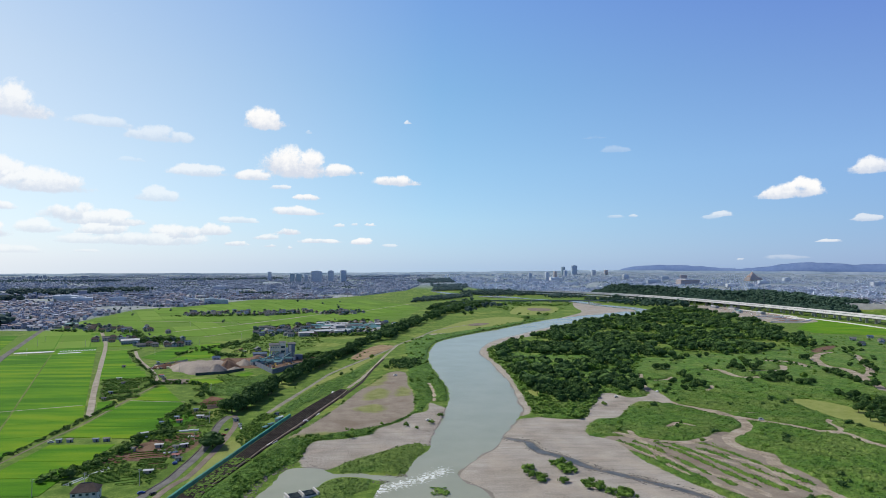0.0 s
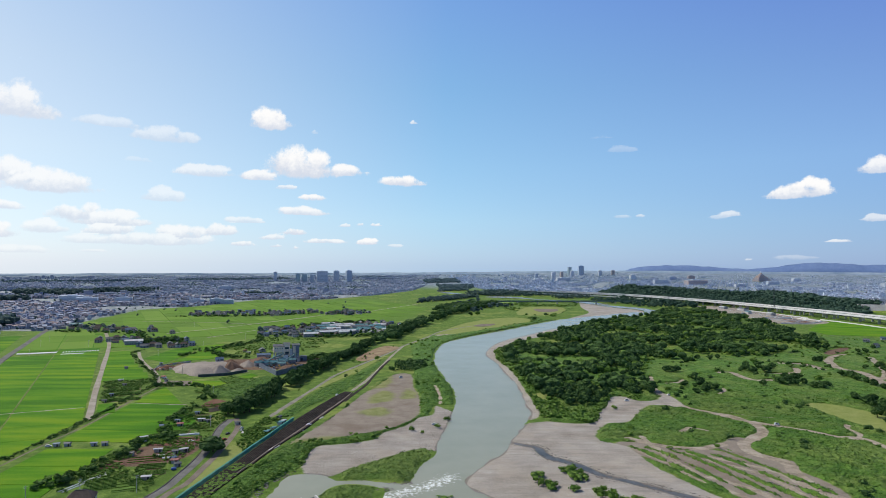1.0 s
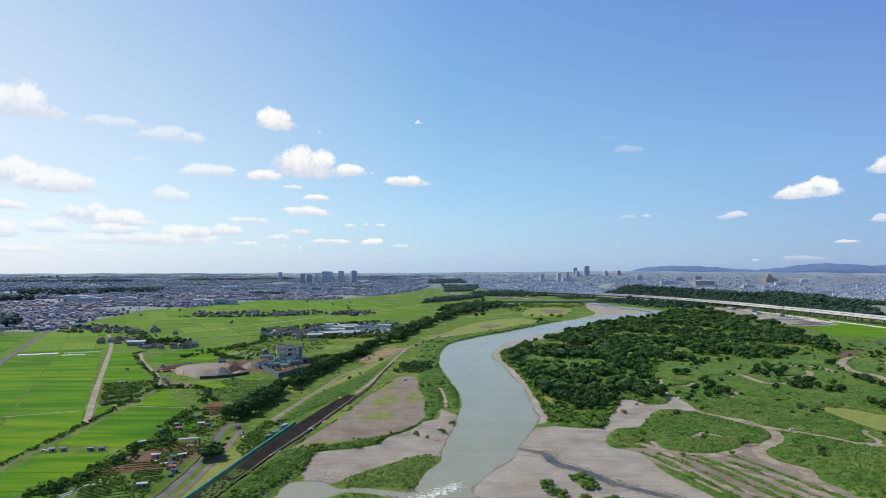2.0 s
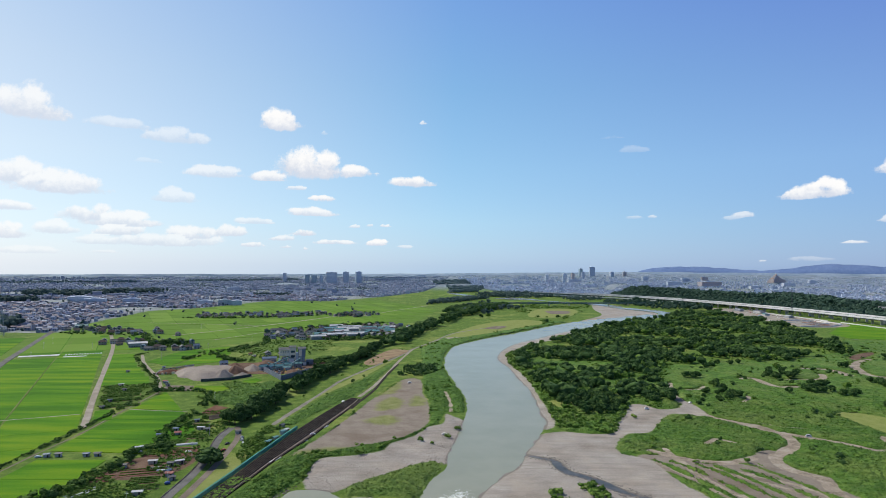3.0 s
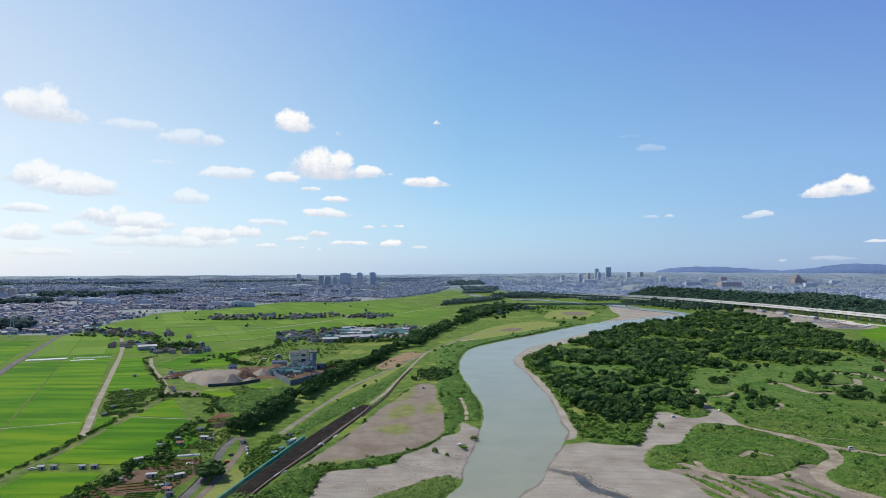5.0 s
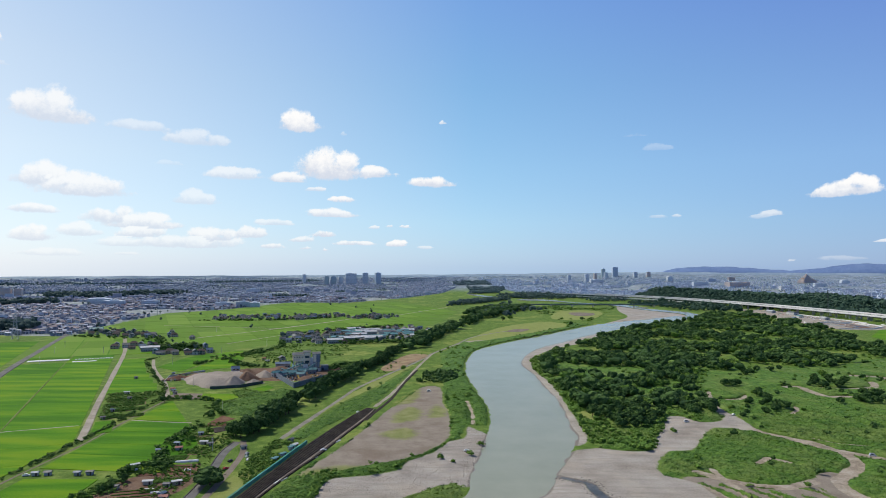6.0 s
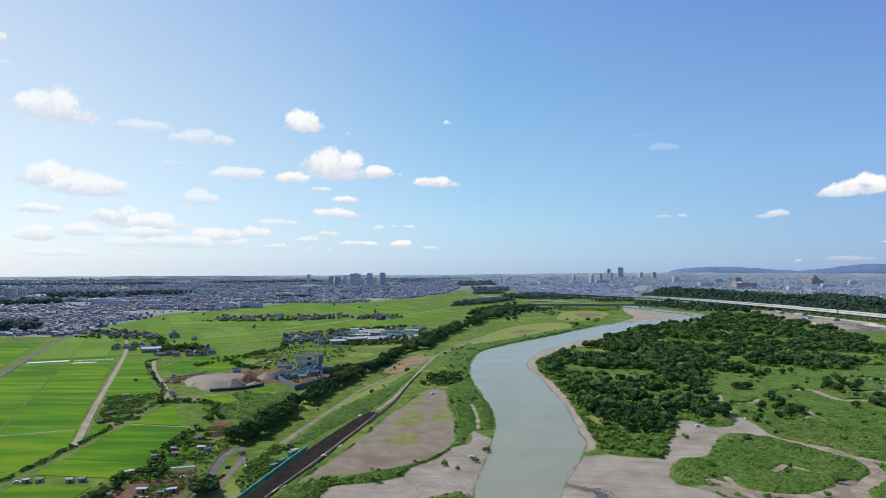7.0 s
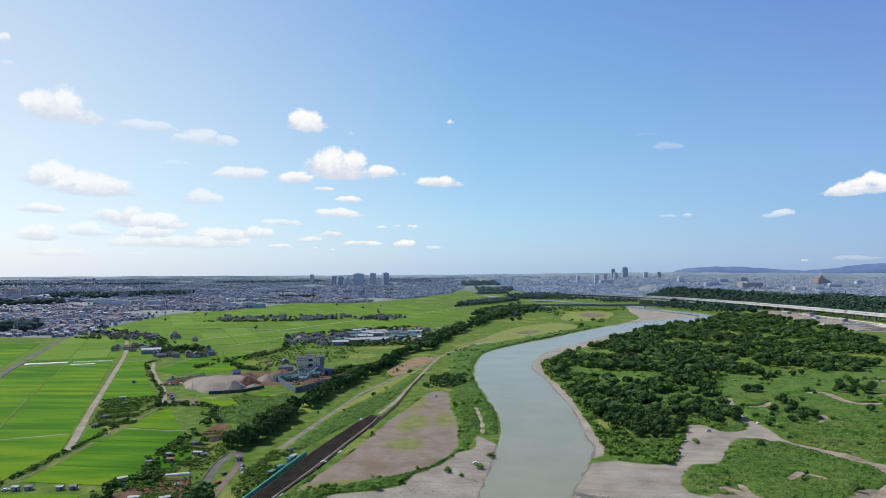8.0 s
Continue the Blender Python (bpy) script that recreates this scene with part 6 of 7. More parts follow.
        part("pier_cap", bm, M_CONCRETE, pier)
    return root


M_DECK = surface("pale_concrete", (0.52, 0.52, 0.51), (0.62, 0.62, 0.61), (0.7, 0.7, 0.69), 0.05, 1.5, 0.85)
M_DARK_STEEL = surface("dark_steel", (0.03, 0.045, 0.045), (0.05, 0.07, 0.07), (0.08, 0.1, 0.1), 0.2, 2, 0.6)
M_GREEN_STEEL = surface("green_steel", (0.05, 0.1, 0.1), (0.075, 0.14, 0.13), (0.11, 0.18, 0.17), 0.2, 2, 0.5)
elevated([(1180, 1000), (1165, 1180), (1154, 1385), (1141, 1613), (1122, 1810), (1080, 2050), (1015, 2250), (940, 2410), (832, 2550), (693, 2683), (560, 2790)], 22, 14, "long pale elevated expressway on concrete piers")
elevated([(1212, 1000), (1197, 1180), (1186, 1385), (1173, 1613), (1153, 1815), (1110, 2060), (1042, 2265), (962, 2428), (850, 2572), (705, 2708)], 18, 16.5, "upper carriageway of the pale elevated expressway")
elevated([(985, 2250), (905, 2400), (800, 2530), (660, 2640), (560, 2700)], 9, 8, "slip road rising beside the elevated expressway", 60)


def river_bridge():
    root = thing("girder_bridge", "green steel girder bridge over the river", "bridge")
    a, b = Vector((250, 2132, 0)), Vector((880, 2212, 0))
    L, ang = (b - a).length, math.atan2(b.y - a.y, b.x - a.x)
    root.matrix_basis = Matrix.Translation(a) @ Matrix.Rotation(ang, 4, "Z")
    part("deck", boxed((0, L, -5, 5, 8.6, 9.4)), M_CONCRETE, root, "pale concrete deck")
    for s in (-1, 1):
        part("girder", boxed((0, L, s * 4.6 - 0.3, s * 4.6 + 0.3, 6.2, 8.6)), M_GREEN_STEEL, root)
        part("railing", boxed((0, L, s * 5 - 0.1, s * 5 + 0.1, 9.4, 10.5)), M_GREEN_STEEL, root)
    for x in np.arange(85, L, 73):
        bm = boxed((x - 1.6, x + 1.6, -3.5, 3.5, -3, 5.2), bevel=0.5)
        pier = part("pier", bm, M_CONCRETE, root)
        part("pier_cap", boxed((x - 2.4, x + 2.4, -5, 5, 5.2, 6.2)), M_CONCRETE, pier)
    return root


river_bridge()


def lattice(name, x, y, h, base, label, arms=3, tone=None):
    root = thing(name, label, "pylon")
    tone = tone or M_GALV
    for sx in (-1, 1):
        for sy in (-1, 1):
            bm = bmesh.new()
            p0, p1 = Vector((sx * base / 2, sy * base / 2, -0.5)), Vector((sx * base / 12, sy * base / 12, h))
            m = (p0 + p1) / 2
            box(bm, -0.2, 0.2, -0.2, 0.2, -0.5, 0.5)
            d = p1 - p0
            bm.transform(Matrix.Translation(m) @ d.to_track_quat("Z", "Y").to_matrix().to_4x4() @ Matrix.Diagonal((1, 1, d.length, 1)))
            part("leg", bm, tone, root)
    for i in range(7):
        f = i / 7
        k = base / 2 * (1 - f * 0.83)
        z = h * f + 1
        k2, z2 = base / 2 * (1 - (f + 0.14) * 0.83), h * (f + 0.14)
        bm = bmesh.new()
        for q0, q1 in (((-k, -k, z), (k2, -k2, z2)), ((k, -k, z), (-k2, -k2, z2)), ((-k, k, z), (k2, k2, z2)), ((-k, -k, z), (-k2, k2, z2)), ((k, -k, z), (k2, k2, z2))):
            a, b = Vector(q0), Vector(q1)
            d = b - a
            b2 = bmesh.new()
            box(b2, -0.12, 0.12, -0.12, 0.12, -0.5, 0.5)
            b2.transform(Matrix.Translation((a + b) / 2) @ d.to_track_quat("Z", "Y").to_matrix().to_4x4() @ Matrix.Diagonal((1, 1, d.length, 1)))
            me = bpy.data.meshes.new("t")
            b2.to_mesh(me)
            bm.from_mesh(me)
            bpy.data.meshes.remove(me)
            b2.free()
        part("brace", bm, tone, root)
    for i in range(arms):
        z = h * (0.66 + 0.13 * i)
        part("crossarm", boxed((-base * 0.8, base * 0.8, -0.25, 0.25, z, z + 0.6)), tone, root)
    return stand(root, x, y, 20)


M_GALV = surface("galvanised_steel", (0.25, 0.28, 0.31), (0.34, 0.37, 0.4), (0.42, 0.45, 0.48), 0.2, 2, 0.5, metal=0.3)
for x, y, h in ((-702, 1160, 46), (-743, 1932, 48), (-961, 2517, 44), (-936, 2640, 44), (-686, 1689, 42)):
    lattice("power_pylon", x, y, h, 9, "galvanised lattice power pylon at the town's edge")
lattice("radio_mast", 1054, 1708, 78, 5, "slim dark lattice mast beside the expressway", 0, M_DARK_STEEL)


# ---- gravel works ----
M_AGG = surface("crushed_stone", (0.27, 0.235, 0.2), (0.35, 0.31, 0.27), (0.43, 0.39, 0.34), 0.05, 1.5, 0.95, relief=0.5)
M_HEAP = surface("crushed_stone_heap", (0.2, 0.17, 0.145), (0.28, 0.245, 0.21), (0.36, 0.32, 0.28), 0.03, 1.2, 0.95, relief=0.5)
M_EARTH = surface("brown_earth", (0.12, 0.075, 0.05), (0.18, 0.115, 0.08), (0.24, 0.165, 0.12), 0.06, 1.2, 0.95, relief=0.4)
M_RED_EARTH = surface("reddish_soil", (0.1, 0.05, 0.032), (0.145, 0.075, 0.05), (0.2, 0.115, 0.08), 0.08, 1.2, 0.95, relief=0.4)
M_TAN = surface("tan_earth", (0.2, 0.14, 0.085), (0.28, 0.205, 0.13), (0.33, 0.27, 0.15), 0.07, 1.0, 0.95, relief=0.4)
M_BLUE_SHEET = surface("blue_grey_sheet", (0.12, 0.15, 0.19), (0.17, 0.2, 0.25), (0.23, 0.26, 0.31), 0.2, 2, 0.6)
M_TEAL = surface("teal_net", (0.03, 0.2, 0.17), (0.05, 0.27, 0.22), (0.08, 0.33, 0.28), 0.1, 2, 0.6)
M_TEAL.node_tree.nodes["Principled BSDF"].inputs["Alpha"].default_value = 0.72
M_BLACK = surface("dark_bed", (0.022, 0.018, 0.016), (0.04, 0.033, 0.028), (0.07, 0.058, 0.05), 0.15, 1.5, 0.95, relief=0.5)
M_WHITE = surface("white_sheet", (0.52, 0.53, 0.53), (0.62, 0.63, 0.63), (0.72, 0.72, 0.72), 0.3, 2, 0.6)
M_YELLOW = surface("yellow_paint", (0.42, 0.26, 0.03), (0.52, 0.33, 0.04), (0.6, 0.4, 0.07), 0.5, 2, 0.5)
M_BEIGE = surface("beige_cladding", (0.68, 0.57, 0.41), (0.79, 0.68, 0.5), (0.84, 0.75, 0.59), 0.1, 1.5, 0.8)
M_TYRE = surface("rubber", (0.015, 0.015, 0.015), (0.025, 0.025, 0.025), (0.04, 0.04, 0.04), 1, 5, 0.9)
PAINTS = [surface("car_" + n, c, c, c, 1, 4, 0.3) for n, c in (("white", (0.75, 0.75, 0.75)), ("silver", (0.4, 0.41, 0.42)), ("black", (0.02, 0.02, 0.022)), ("red", (0.35, 0.03, 0.03)), ("blue", (0.04, 0.08, 0.25)))]


def heap(name, x, y, rx, ry, h, turn, material, label, flat=0.3, seed=0, category="stone pile"):
    """A tipped heap with a worn, uneven flank."""
    rng = np.random.default_rng(seed)
    n, m = 40, 9
    V = [(0, 0, h)]
    ph = rng.uniform(0, 6.28, 4)
    for j in range(1, m + 1):
        f = j / m
        for i in range(n):
            a = i / n * 6.283
            wob = 1 + 0.12 * math.sin(3 * a + ph[0]) + 0.07 * math.sin(7 * a + ph[1])
            r = f * wob
            z = h * min(1.0, (1 - f) / (1 - flat)) * (1 + 0.08 * math.sin(5 * a + ph[2]) * f) + 0.12 * rng.normal() * (f < 1)
            V.append((rx * r * math.cos(a), ry * r * math.sin(a), z if f < 1 else -0.4))
    F = [(0, 1 + i, 1 + (i + 1) % n, 1 + (i + 1) % n) for i in range(n)]
    bm = bmesh.new()
    vs = [bm.verts.new(v) for v in V]
    for i in range(n):
        bm.faces.new((vs[0], vs[1 + i], vs[1 + (i + 1) % n]))
        for j in range(m - 1):
            a, b = 1 + j * n + i, 1 + j * n + (i + 1) % n
            bm.faces.new((vs[a], vs[a + n], vs[b + n], vs[b]))
    for f in bm.faces:
        f.smooth = True
    ob = new(name, bm_mesh(name, bm, material))
    tagged(ob, label, category, "heaps at the gravel works")
    return stand(ob, x, y, turn)


heap("aggregate_heap", -234, 793, 37, 42, 6.5, 12, M_HEAP, "broad flat-topped heap of pale crushed stone", 0.62, 10)
for i, (x, y, r, h, f) in enumerate(((-262, 812, 17, 4.5, 0.35), (-212, 772, 15, 8.5, 0.12), (-205, 800, 17, 9, 0.1), (-190, 822, 14, 6.5, 0.08), (-214, 834, 15, 6.5, 0.1), (-190, 776, 11, 4.5, 0.08))):
    heap("aggregate_heap", x, y, r, r * 0.8, h, 20 + 30 * i, M_HEAP if i % 2 else M_EARTH, ("grey" if i % 2 else "brown") + " heap of crushed stone at the works", f, i + 11)
heap("earth_heap", -178, 845, 22, 14, 8, 0, M_EARTH, "brown heap of sand and earth", 0.1, 3)
heap("earth_heap", -163, 838, 12, 10, 6, 0, M_EARTH, "brown heap of sand and earth", 0.1, 4)
heap("earth_heap", -138, 800, 12, 9, 4, 0, M_EARTH, "brown heap of sand and earth", 0.1, 5)
heap("rubble_heap", -282, 800, 18, 9, 3.5, 30, M_RED_EARTH, "reddish heap of scrap and rubble", 0.2, 6)


def wall_run(name, points, h, thick, material, label, category="wall", posts=0.0):
    root = thing(name, label, category)
    for (x0, y0), (x1, y1) in zip(points[:-1], points[1:]):
        L = math.hypot(x1 - x0, y1 - y0)
        n = max(1, round(L / (posts or L)))
        for i in range(n):
            bm = boxed((0.02, L / n - 0.02, -thick / 2, thick / 2, -0.6, h))
            bm.transform(Matrix.Translation((x0 + (x1 - x0) * i / n, y0 + (y1 - y0) * i / n, float(land(np.array([[x0, y0]], float))[0]))) @ Matrix.Rotation(math.atan2(y1 - y0, x1 - x0), 4, "Z"))
            part("panel", bm, material, root)
    return root


wall_run("retaining_wall", [(-174, 812), (-141, 751), (-116, 804)], 5.5, 0.5, M_BLUE_SHEET, "blue-grey sheet wall round the gravel works", posts=6)
wall_run("bin_wall", [(-226, 741), (-197, 752), (-180, 775)], 3.0, 0.6, M_DARK_STEEL, "dark retaining wall below the stone heap", posts=5)
wall_run("bin_wall", [(-290, 781), (-297, 812), (-270, 850)], 2.0, 0.4, M_CONCRETE, "low concrete wall of the works yard", posts=5)


def batching_plant():
    root = thing("batching_plant", "beige concrete batching plant on steel legs with silos", "factory")

    def block(name, x0, x1, y0, y1, z0, z1, material, label=""):
        return part(name, boxed((x0, x1, y0, y1, z0, z1), bevel=0.12), material, root, label)

    hopper = block("hopper_house", -21, -8, -6, 6, 11.5, 19.5, M_BEIGE, "beige clad hopper house")
    part("roof", gable(bmesh.new(), 6.8, 6.4, 19.5, 2.2, 0.6), ROOFS[0], root).location = (-14.5, 0, 0)
    for k in range(9):
        part("cladding_rib", boxed((-20.4 + k * 1.5, -20.28 + k * 1.5, -6.1, -5.95, 11.7, 19.3)), M_GALV, hopper)
    for k in range(4):
        part("window", boxed((-19.6 + k * 3, -18.4 + k * 3, -6.06, -5.94, 16.2, 17.5)), M_GLASS, hopper)
    for x in (-20, -14.5, -9):
        for y in (-5.3, 5.3):
            block("leg", x - 0.4, x + 0.4, y - 0.4, y + 0.4, -0.5, 11.6, M_GALV)
        part("brace", boxed((x - 0.2, x + 0.2, -5.2, 5.2, 5.4, 5.8)), M_GALV, root)
    tower_ = block("main_tower", -7.9, 0, -5, 5, -0.5, 22.5, M_BEIGE)
    part("roof", gable(bmesh.new(), 4.2, 5.3, 22.5, 1.4, 0.4), ROOFS[0], tower_).location = (-4, 0, 0)
    # thin dark panels on the closed wall imitate the shade inside open bays
    for k in range(3):
        part("bay_shade_panel", boxed((-6.6, -1.2, -5.06, -4.94, 3.5 + k * 6, 6.2 + k * 6)), M_DARK_STEEL, tower_, "dark panel standing for the shade in an open bay")
    block("lift_shaft", 0.1, 3.2, -4, 2.5, -0.5, 15, M_WHITE, "white lift shaft")
    side = block("side_house", 3.3, 12, -6, 6, 10, 20.5, M_BLUE_SHEET, "blue-grey clad side house")
    part("roof", gable(bmesh.new(), 4.8, 6.4, 20.5, 1.6, 0.4), ROOFS[0], side).location = (7.65, 0, 0)
    part("panel", boxed((3.6, 7.2, -6.08, -5.95, 10.6, 19.6)), M_BEIGE, side, "beige panel")
    for x in (4, 11.2):
        for y in (-5.3, 5.3):
            block("leg", x - 0.4, x + 0.4, y - 0.4, y + 0.4, -0.5, 10.1, M_GALV)
    for x0, x1, y0, y1, h, m in ((-18, -11, -16, -9, 6.5, M_WHITE), (-9.5, -3, -14, -6, 9.5, M_WHITE), (-2, 3, -13, -7, 5, M_BEIGE), (5, 12, -15, -8, 4.2, M_WHITE), (13, 22, -8, 2, 5.5, M_BLUE_SHEET)):
        annex = block("annex", x0, x1, y0, y1, -0.5, h, m)
        part("roof", boxed((x0 - 0.3, x1 + 0.3, y0 - 0.3, y1 + 0.3, h, h + 0.3)), ROOFS[5 if m is M_BEIGE else 0], annex)
        part("door", boxed((x0 + 1, x0 + 3.6, y0 - 0.06, y0 + 0.05, 0, 3.4)), M_DARK_STEEL, annex)
    for x, y, h, m in ((6, -3, 9.5, M_GALV), (9.6, -3, 9.5, M_GALV), (-12, -3, 9, M_WHITE), (-16.5, -3, 9, M_GALV)):
        bm = bmesh.new()
        bmesh.ops.create_cone(bm, cap_ends=True, segments=20, radius1=1.7, radius2=1.7, depth=h, matrix=Matrix.Translation((x, y, h / 2 + 0.5)))
        silo = part("silo", bm, m, root)
        bm = bmesh.new()
        bmesh.ops.create_cone(bm, cap_ends=True, segments=20, radius1=1.75, radius2=0.4, depth=1.4, matrix=Matrix.Translation((x, y, h + 1.2)))
        part("silo_top", bm, M_GALV, silo)
    return stand(root, -146, 868, 14)


batching_plant()


def conveyor(x, y, turn, L, h0, h1, label="teal belt conveyor on trestle legs"):
    root = thing("belt_conveyor", label, "conveyor", "conveyors of the works")
    bm = bmesh.new()
    box(bm, 0, L, -0.7, 0.7, -0.5, 0.5, 0.05)
    tilt = math.atan2(h1 - h0, L)
    bm.transform(Matrix.Translation((0, 0, h0)) @ Matrix.Rotation(-tilt, 4, "Y"))
    part("belt_frame", bm, ROOFS[5], root)
    for k in (0.25, 0.55, 0.85):
        xx = L * k * math.cos(tilt)
        z = h0 + (h1 - h0) * k * math.cos(tilt)
        for s in (-0.8, 0.8):
            part("leg", boxed((xx - 0.15, xx + 0.15, s - 0.15, s + 0.15, -0.4, z)), ROOFS[5], root)
    return stand(root, x, y, turn)


for a in ((-176, 838, 25, 30, 2, 12), (-172, 825, 60, 24, 2, 9), (-156, 818, 150, 20, 3, 8), (-150, 828, 40, 22, 2, 13), (-172, 845, -20, 26, 3, 9), (-168, 812, 20, 18, 1.5, 6), (-160, 830, 100, 22, 2, 10), (-146, 806, 75, 18, 1.5, 7), (-178, 828, 5, 16, 2, 7)):
    conveyor(*a)
for x, y, t in ((-158, 822, 20), (-168, 818, 70), (-146, 812, 0), (-150, 836, 30), (-138, 842, 10), (-176, 818, 40)):
    ob = house(9, 6, 5, 5, 2, floors=1, category="machine hut")
    stand(ob, x, y, t)


def digger(x, y, turn):
    root = thing("excavator", "yellow tracked excavator in the works yard", "excavator", "excavators")
    for s in (-1.2, 1.2):
        part("track", boxed((-2.2, 2.2, s - 0.35, s + 0.35, 0, 0.9), bevel=0.25), M_TYRE, root)
    part("body", boxed((-2.0, 1.4, -1.4, 1.4, 1.0, 2.2), bevel=0.15), M_YELLOW, root)
    part("cab", boxed((0.0, 1.5, -1.4, -0.2, 2.2, 3.4), bevel=0.12), M_GLASS, root)
    for (x0, z0), (x1, z1), n in (((1.2, 2.0), (5.0, 4.6), "boom"), ((5.0, 4.6), (7.2, 1.8), "arm")):
        bm = boxed((-0.5, 0.5, -0.3, 0.3, -0.3, 0.3))
        d = Vector((x1 - x0, 0, z1 - z0))
        bm.transform(Matrix.Translation(((x0 + x1) / 2, 0.3, (z0 + z1) / 2)) @ d.to_track_quat("X", "Z").to_matrix().to_4x4() @ Matrix.Diagonal((d.length, 1, 1, 1)))
        part(n, bm, M_YELLOW, root)
    part("bucket", boxed((6.7, 7.9, -0.4, 1.0, 0.8, 1.9), bevel=0.2), M_DARK_STEEL, root)
    return stand(root, x, y, turn)


digger(-128, 812, 200)
digger(-145, 800, 120)
digger(-286, 812, 10)
digger(-270, 822, 200)

# ---- dark planting strip with its net fence ----
STRIP_L = [(-54, 656), (-64, 625), (-79, 566), (-87, 530), (-94, 490), (-105, 430), (-117, 362), (-128, 300)]
STRIP_R = [(-45, 652), (-49, 621), (-63, 554), (-72, 513), (-80, 483), (-92, 430), (-105, 362), (-116, 300)]


def strip_bed():
    l, r = smooth(STRIP_L, n=8), smooth(STRIP_R, n=8)
    root = thing("planting_strip", "long black strip of raised beds beside the dirt road", "planting bed")
    n = len(l)
    z = land((l + r) / 2)

    def band(name, a, b, h, material, i0=0, i1=None, label=""):
        i1 = i1 or n
        p, q = l + (r - l) * a, l + (r - l) * b
        V = np.vstack([np.column_stack([p, z - 0.4]), np.column_stack([p + (q - p) * 0.12, z + h]), np.column_stack([q - (q - p) * 0.12, z + h]), np.column_stack([q, z - 0.4])])
        F = np.array([(j * n + i, (j + 1) * n + i, (j + 1) * n + i + 1, j * n + i + 1) for j in range(3) for i in range(i0, i1 - 1)])
        ob = new(name, mesh_np(name, V, F[:, ::-1], material))
        ob.parent = root
        tagged(ob, label)

    band("base", -0.02, 1.02, 0.16, M_OLD_ROAD)
    for k in range(6):
        band("bed", 0.03 + k * 0.125, 0.125 + k * 0.125, 0.75, M_BLACK)
    band("bed", 0.88, 1.0, 0.7, M_BLACK)
    return root


strip_bed()
ribbon("side_bed", DRAIN, 2.6, M_BLACK, "narrow dark bed running on beside the dirt road", "planting bed", lift=0.3, thick=0.5, rag=0.5)
for x, y, t, w in ((-64.5, 548, 68, 7), (-74.5, 508, 68, 6), (-86, 462, 70, 12)):
    ob = new("white_slab", bm_mesh("white_slab", boxed((-w / 2, w / 2, -1.1, 1.1, -0.3, 0.45), bevel=0.06), M_WHITE))
    tagged(ob, "pale sheet laid along the dark beds", "cover sheet", "sheets on the beds")
    stand(ob, x, y, t)


def net_fence():
    root = thing("net_fence", "long teal green net fence along the dark strip", "fence")
    line = smooth([(-85.5, 541), (-106, 430), (-118, 362), (-129, 300)], n=1)
    pts = []
    for a, b in zip(line[:-1], line[1:]):
        m = max(1, int(np.hypot(*(b - a)) / 5))
        pts += [a + (b - a) * i / m for i in range(m)]
    for p, q in zip(pts[:-1], pts[1:]):
        L = np.hypot(*(q - p))
        z = float(land(p[None])[0])
        M = Matrix.Translation((p[0], p[1], z)) @ Matrix.Rotation(math.atan2(q[1] - p[1], q[0] - p[0]), 4, "Z")
        bm = boxed((0.06, L - 0.06, -0.05, 0.05, 0.1, 2.7))
        bm.transform(M)
        part("net_panel", bm, M_TEAL, root)
        bm = boxed((-0.06, 0.06, -0.08, 0.08, -0.4, 2.9))
        bm.transform(M)
        part("post", bm, M_GREEN_STEEL, root)
        bm = boxed((0, L, -1.2, -0.06, 2.6, 2.7))
        bm.transform(M)
        part("top_net", bm, M_TEAL, root)
    return root


net_fence()


# ---- vehicles ----
def car(tone, kind="car"):
    words = ("white", "silver", "black", "dark red", "blue")[tone]
    root = thing("car" if kind == "car" else "van", f"{words} {kind} parked in the open", kind, "parked vehicles")
    h = 1.45 if kind == "car" else 2.0
    part("body", boxed((-2.15, 2.15, -0.85, 0.85, 0.3, 0.92), bevel=0.16), PAINTS[tone], root)
    bm = boxed((-1.6 if kind == "car" else -2.05, 1.0 if kind == "car" else 1.5, -0.76, 0.76, 0.9, h))
    for v in bm.verts:
        if v.co.z > 1:
            v.co.x *= 0.74
            v.co.y *= 0.86
    part("cabin", bm, PAINTS[tone], root)
    for s in (-1, 1):
        part("side_window", boxed((-1.2, 0.75, s * 0.735 - 0.02, s * 0.735 + 0.02, 1.0, h - 0.18)), M_GLASS, root)
    part("windscreen", boxed((0.8, 0.98, -0.62, 0.62, 0.98, h - 0.15)), M_GLASS, root)
    for sx in (-1.3, 1.3):
        for sy in (-0.8, 0.8):
            bm = bmesh.new()
            bmesh.ops.create_cone(bm, cap_ends=True, segments=14, radius1=0.32, radius2=0.32, depth=0.22, matrix=Matrix.Translation((sx, sy, 0.32)) @ Matrix.Rotation(math.pi / 2, 4, "X"))
            wheel = part("wheel", bm, M_TYRE, root)
            bm = bmesh.new()
            bmesh.ops.create_cone(bm, cap_ends=True, segments=10, radius1=0.19, radius2=0.17, depth=0.26, matrix=Matrix.Translation((sx, sy, 0.32)) @ Matrix.Rotation(math.pi / 2, 4, "X"))
            part("rim", bm, M_GALV, wheel)
    return root


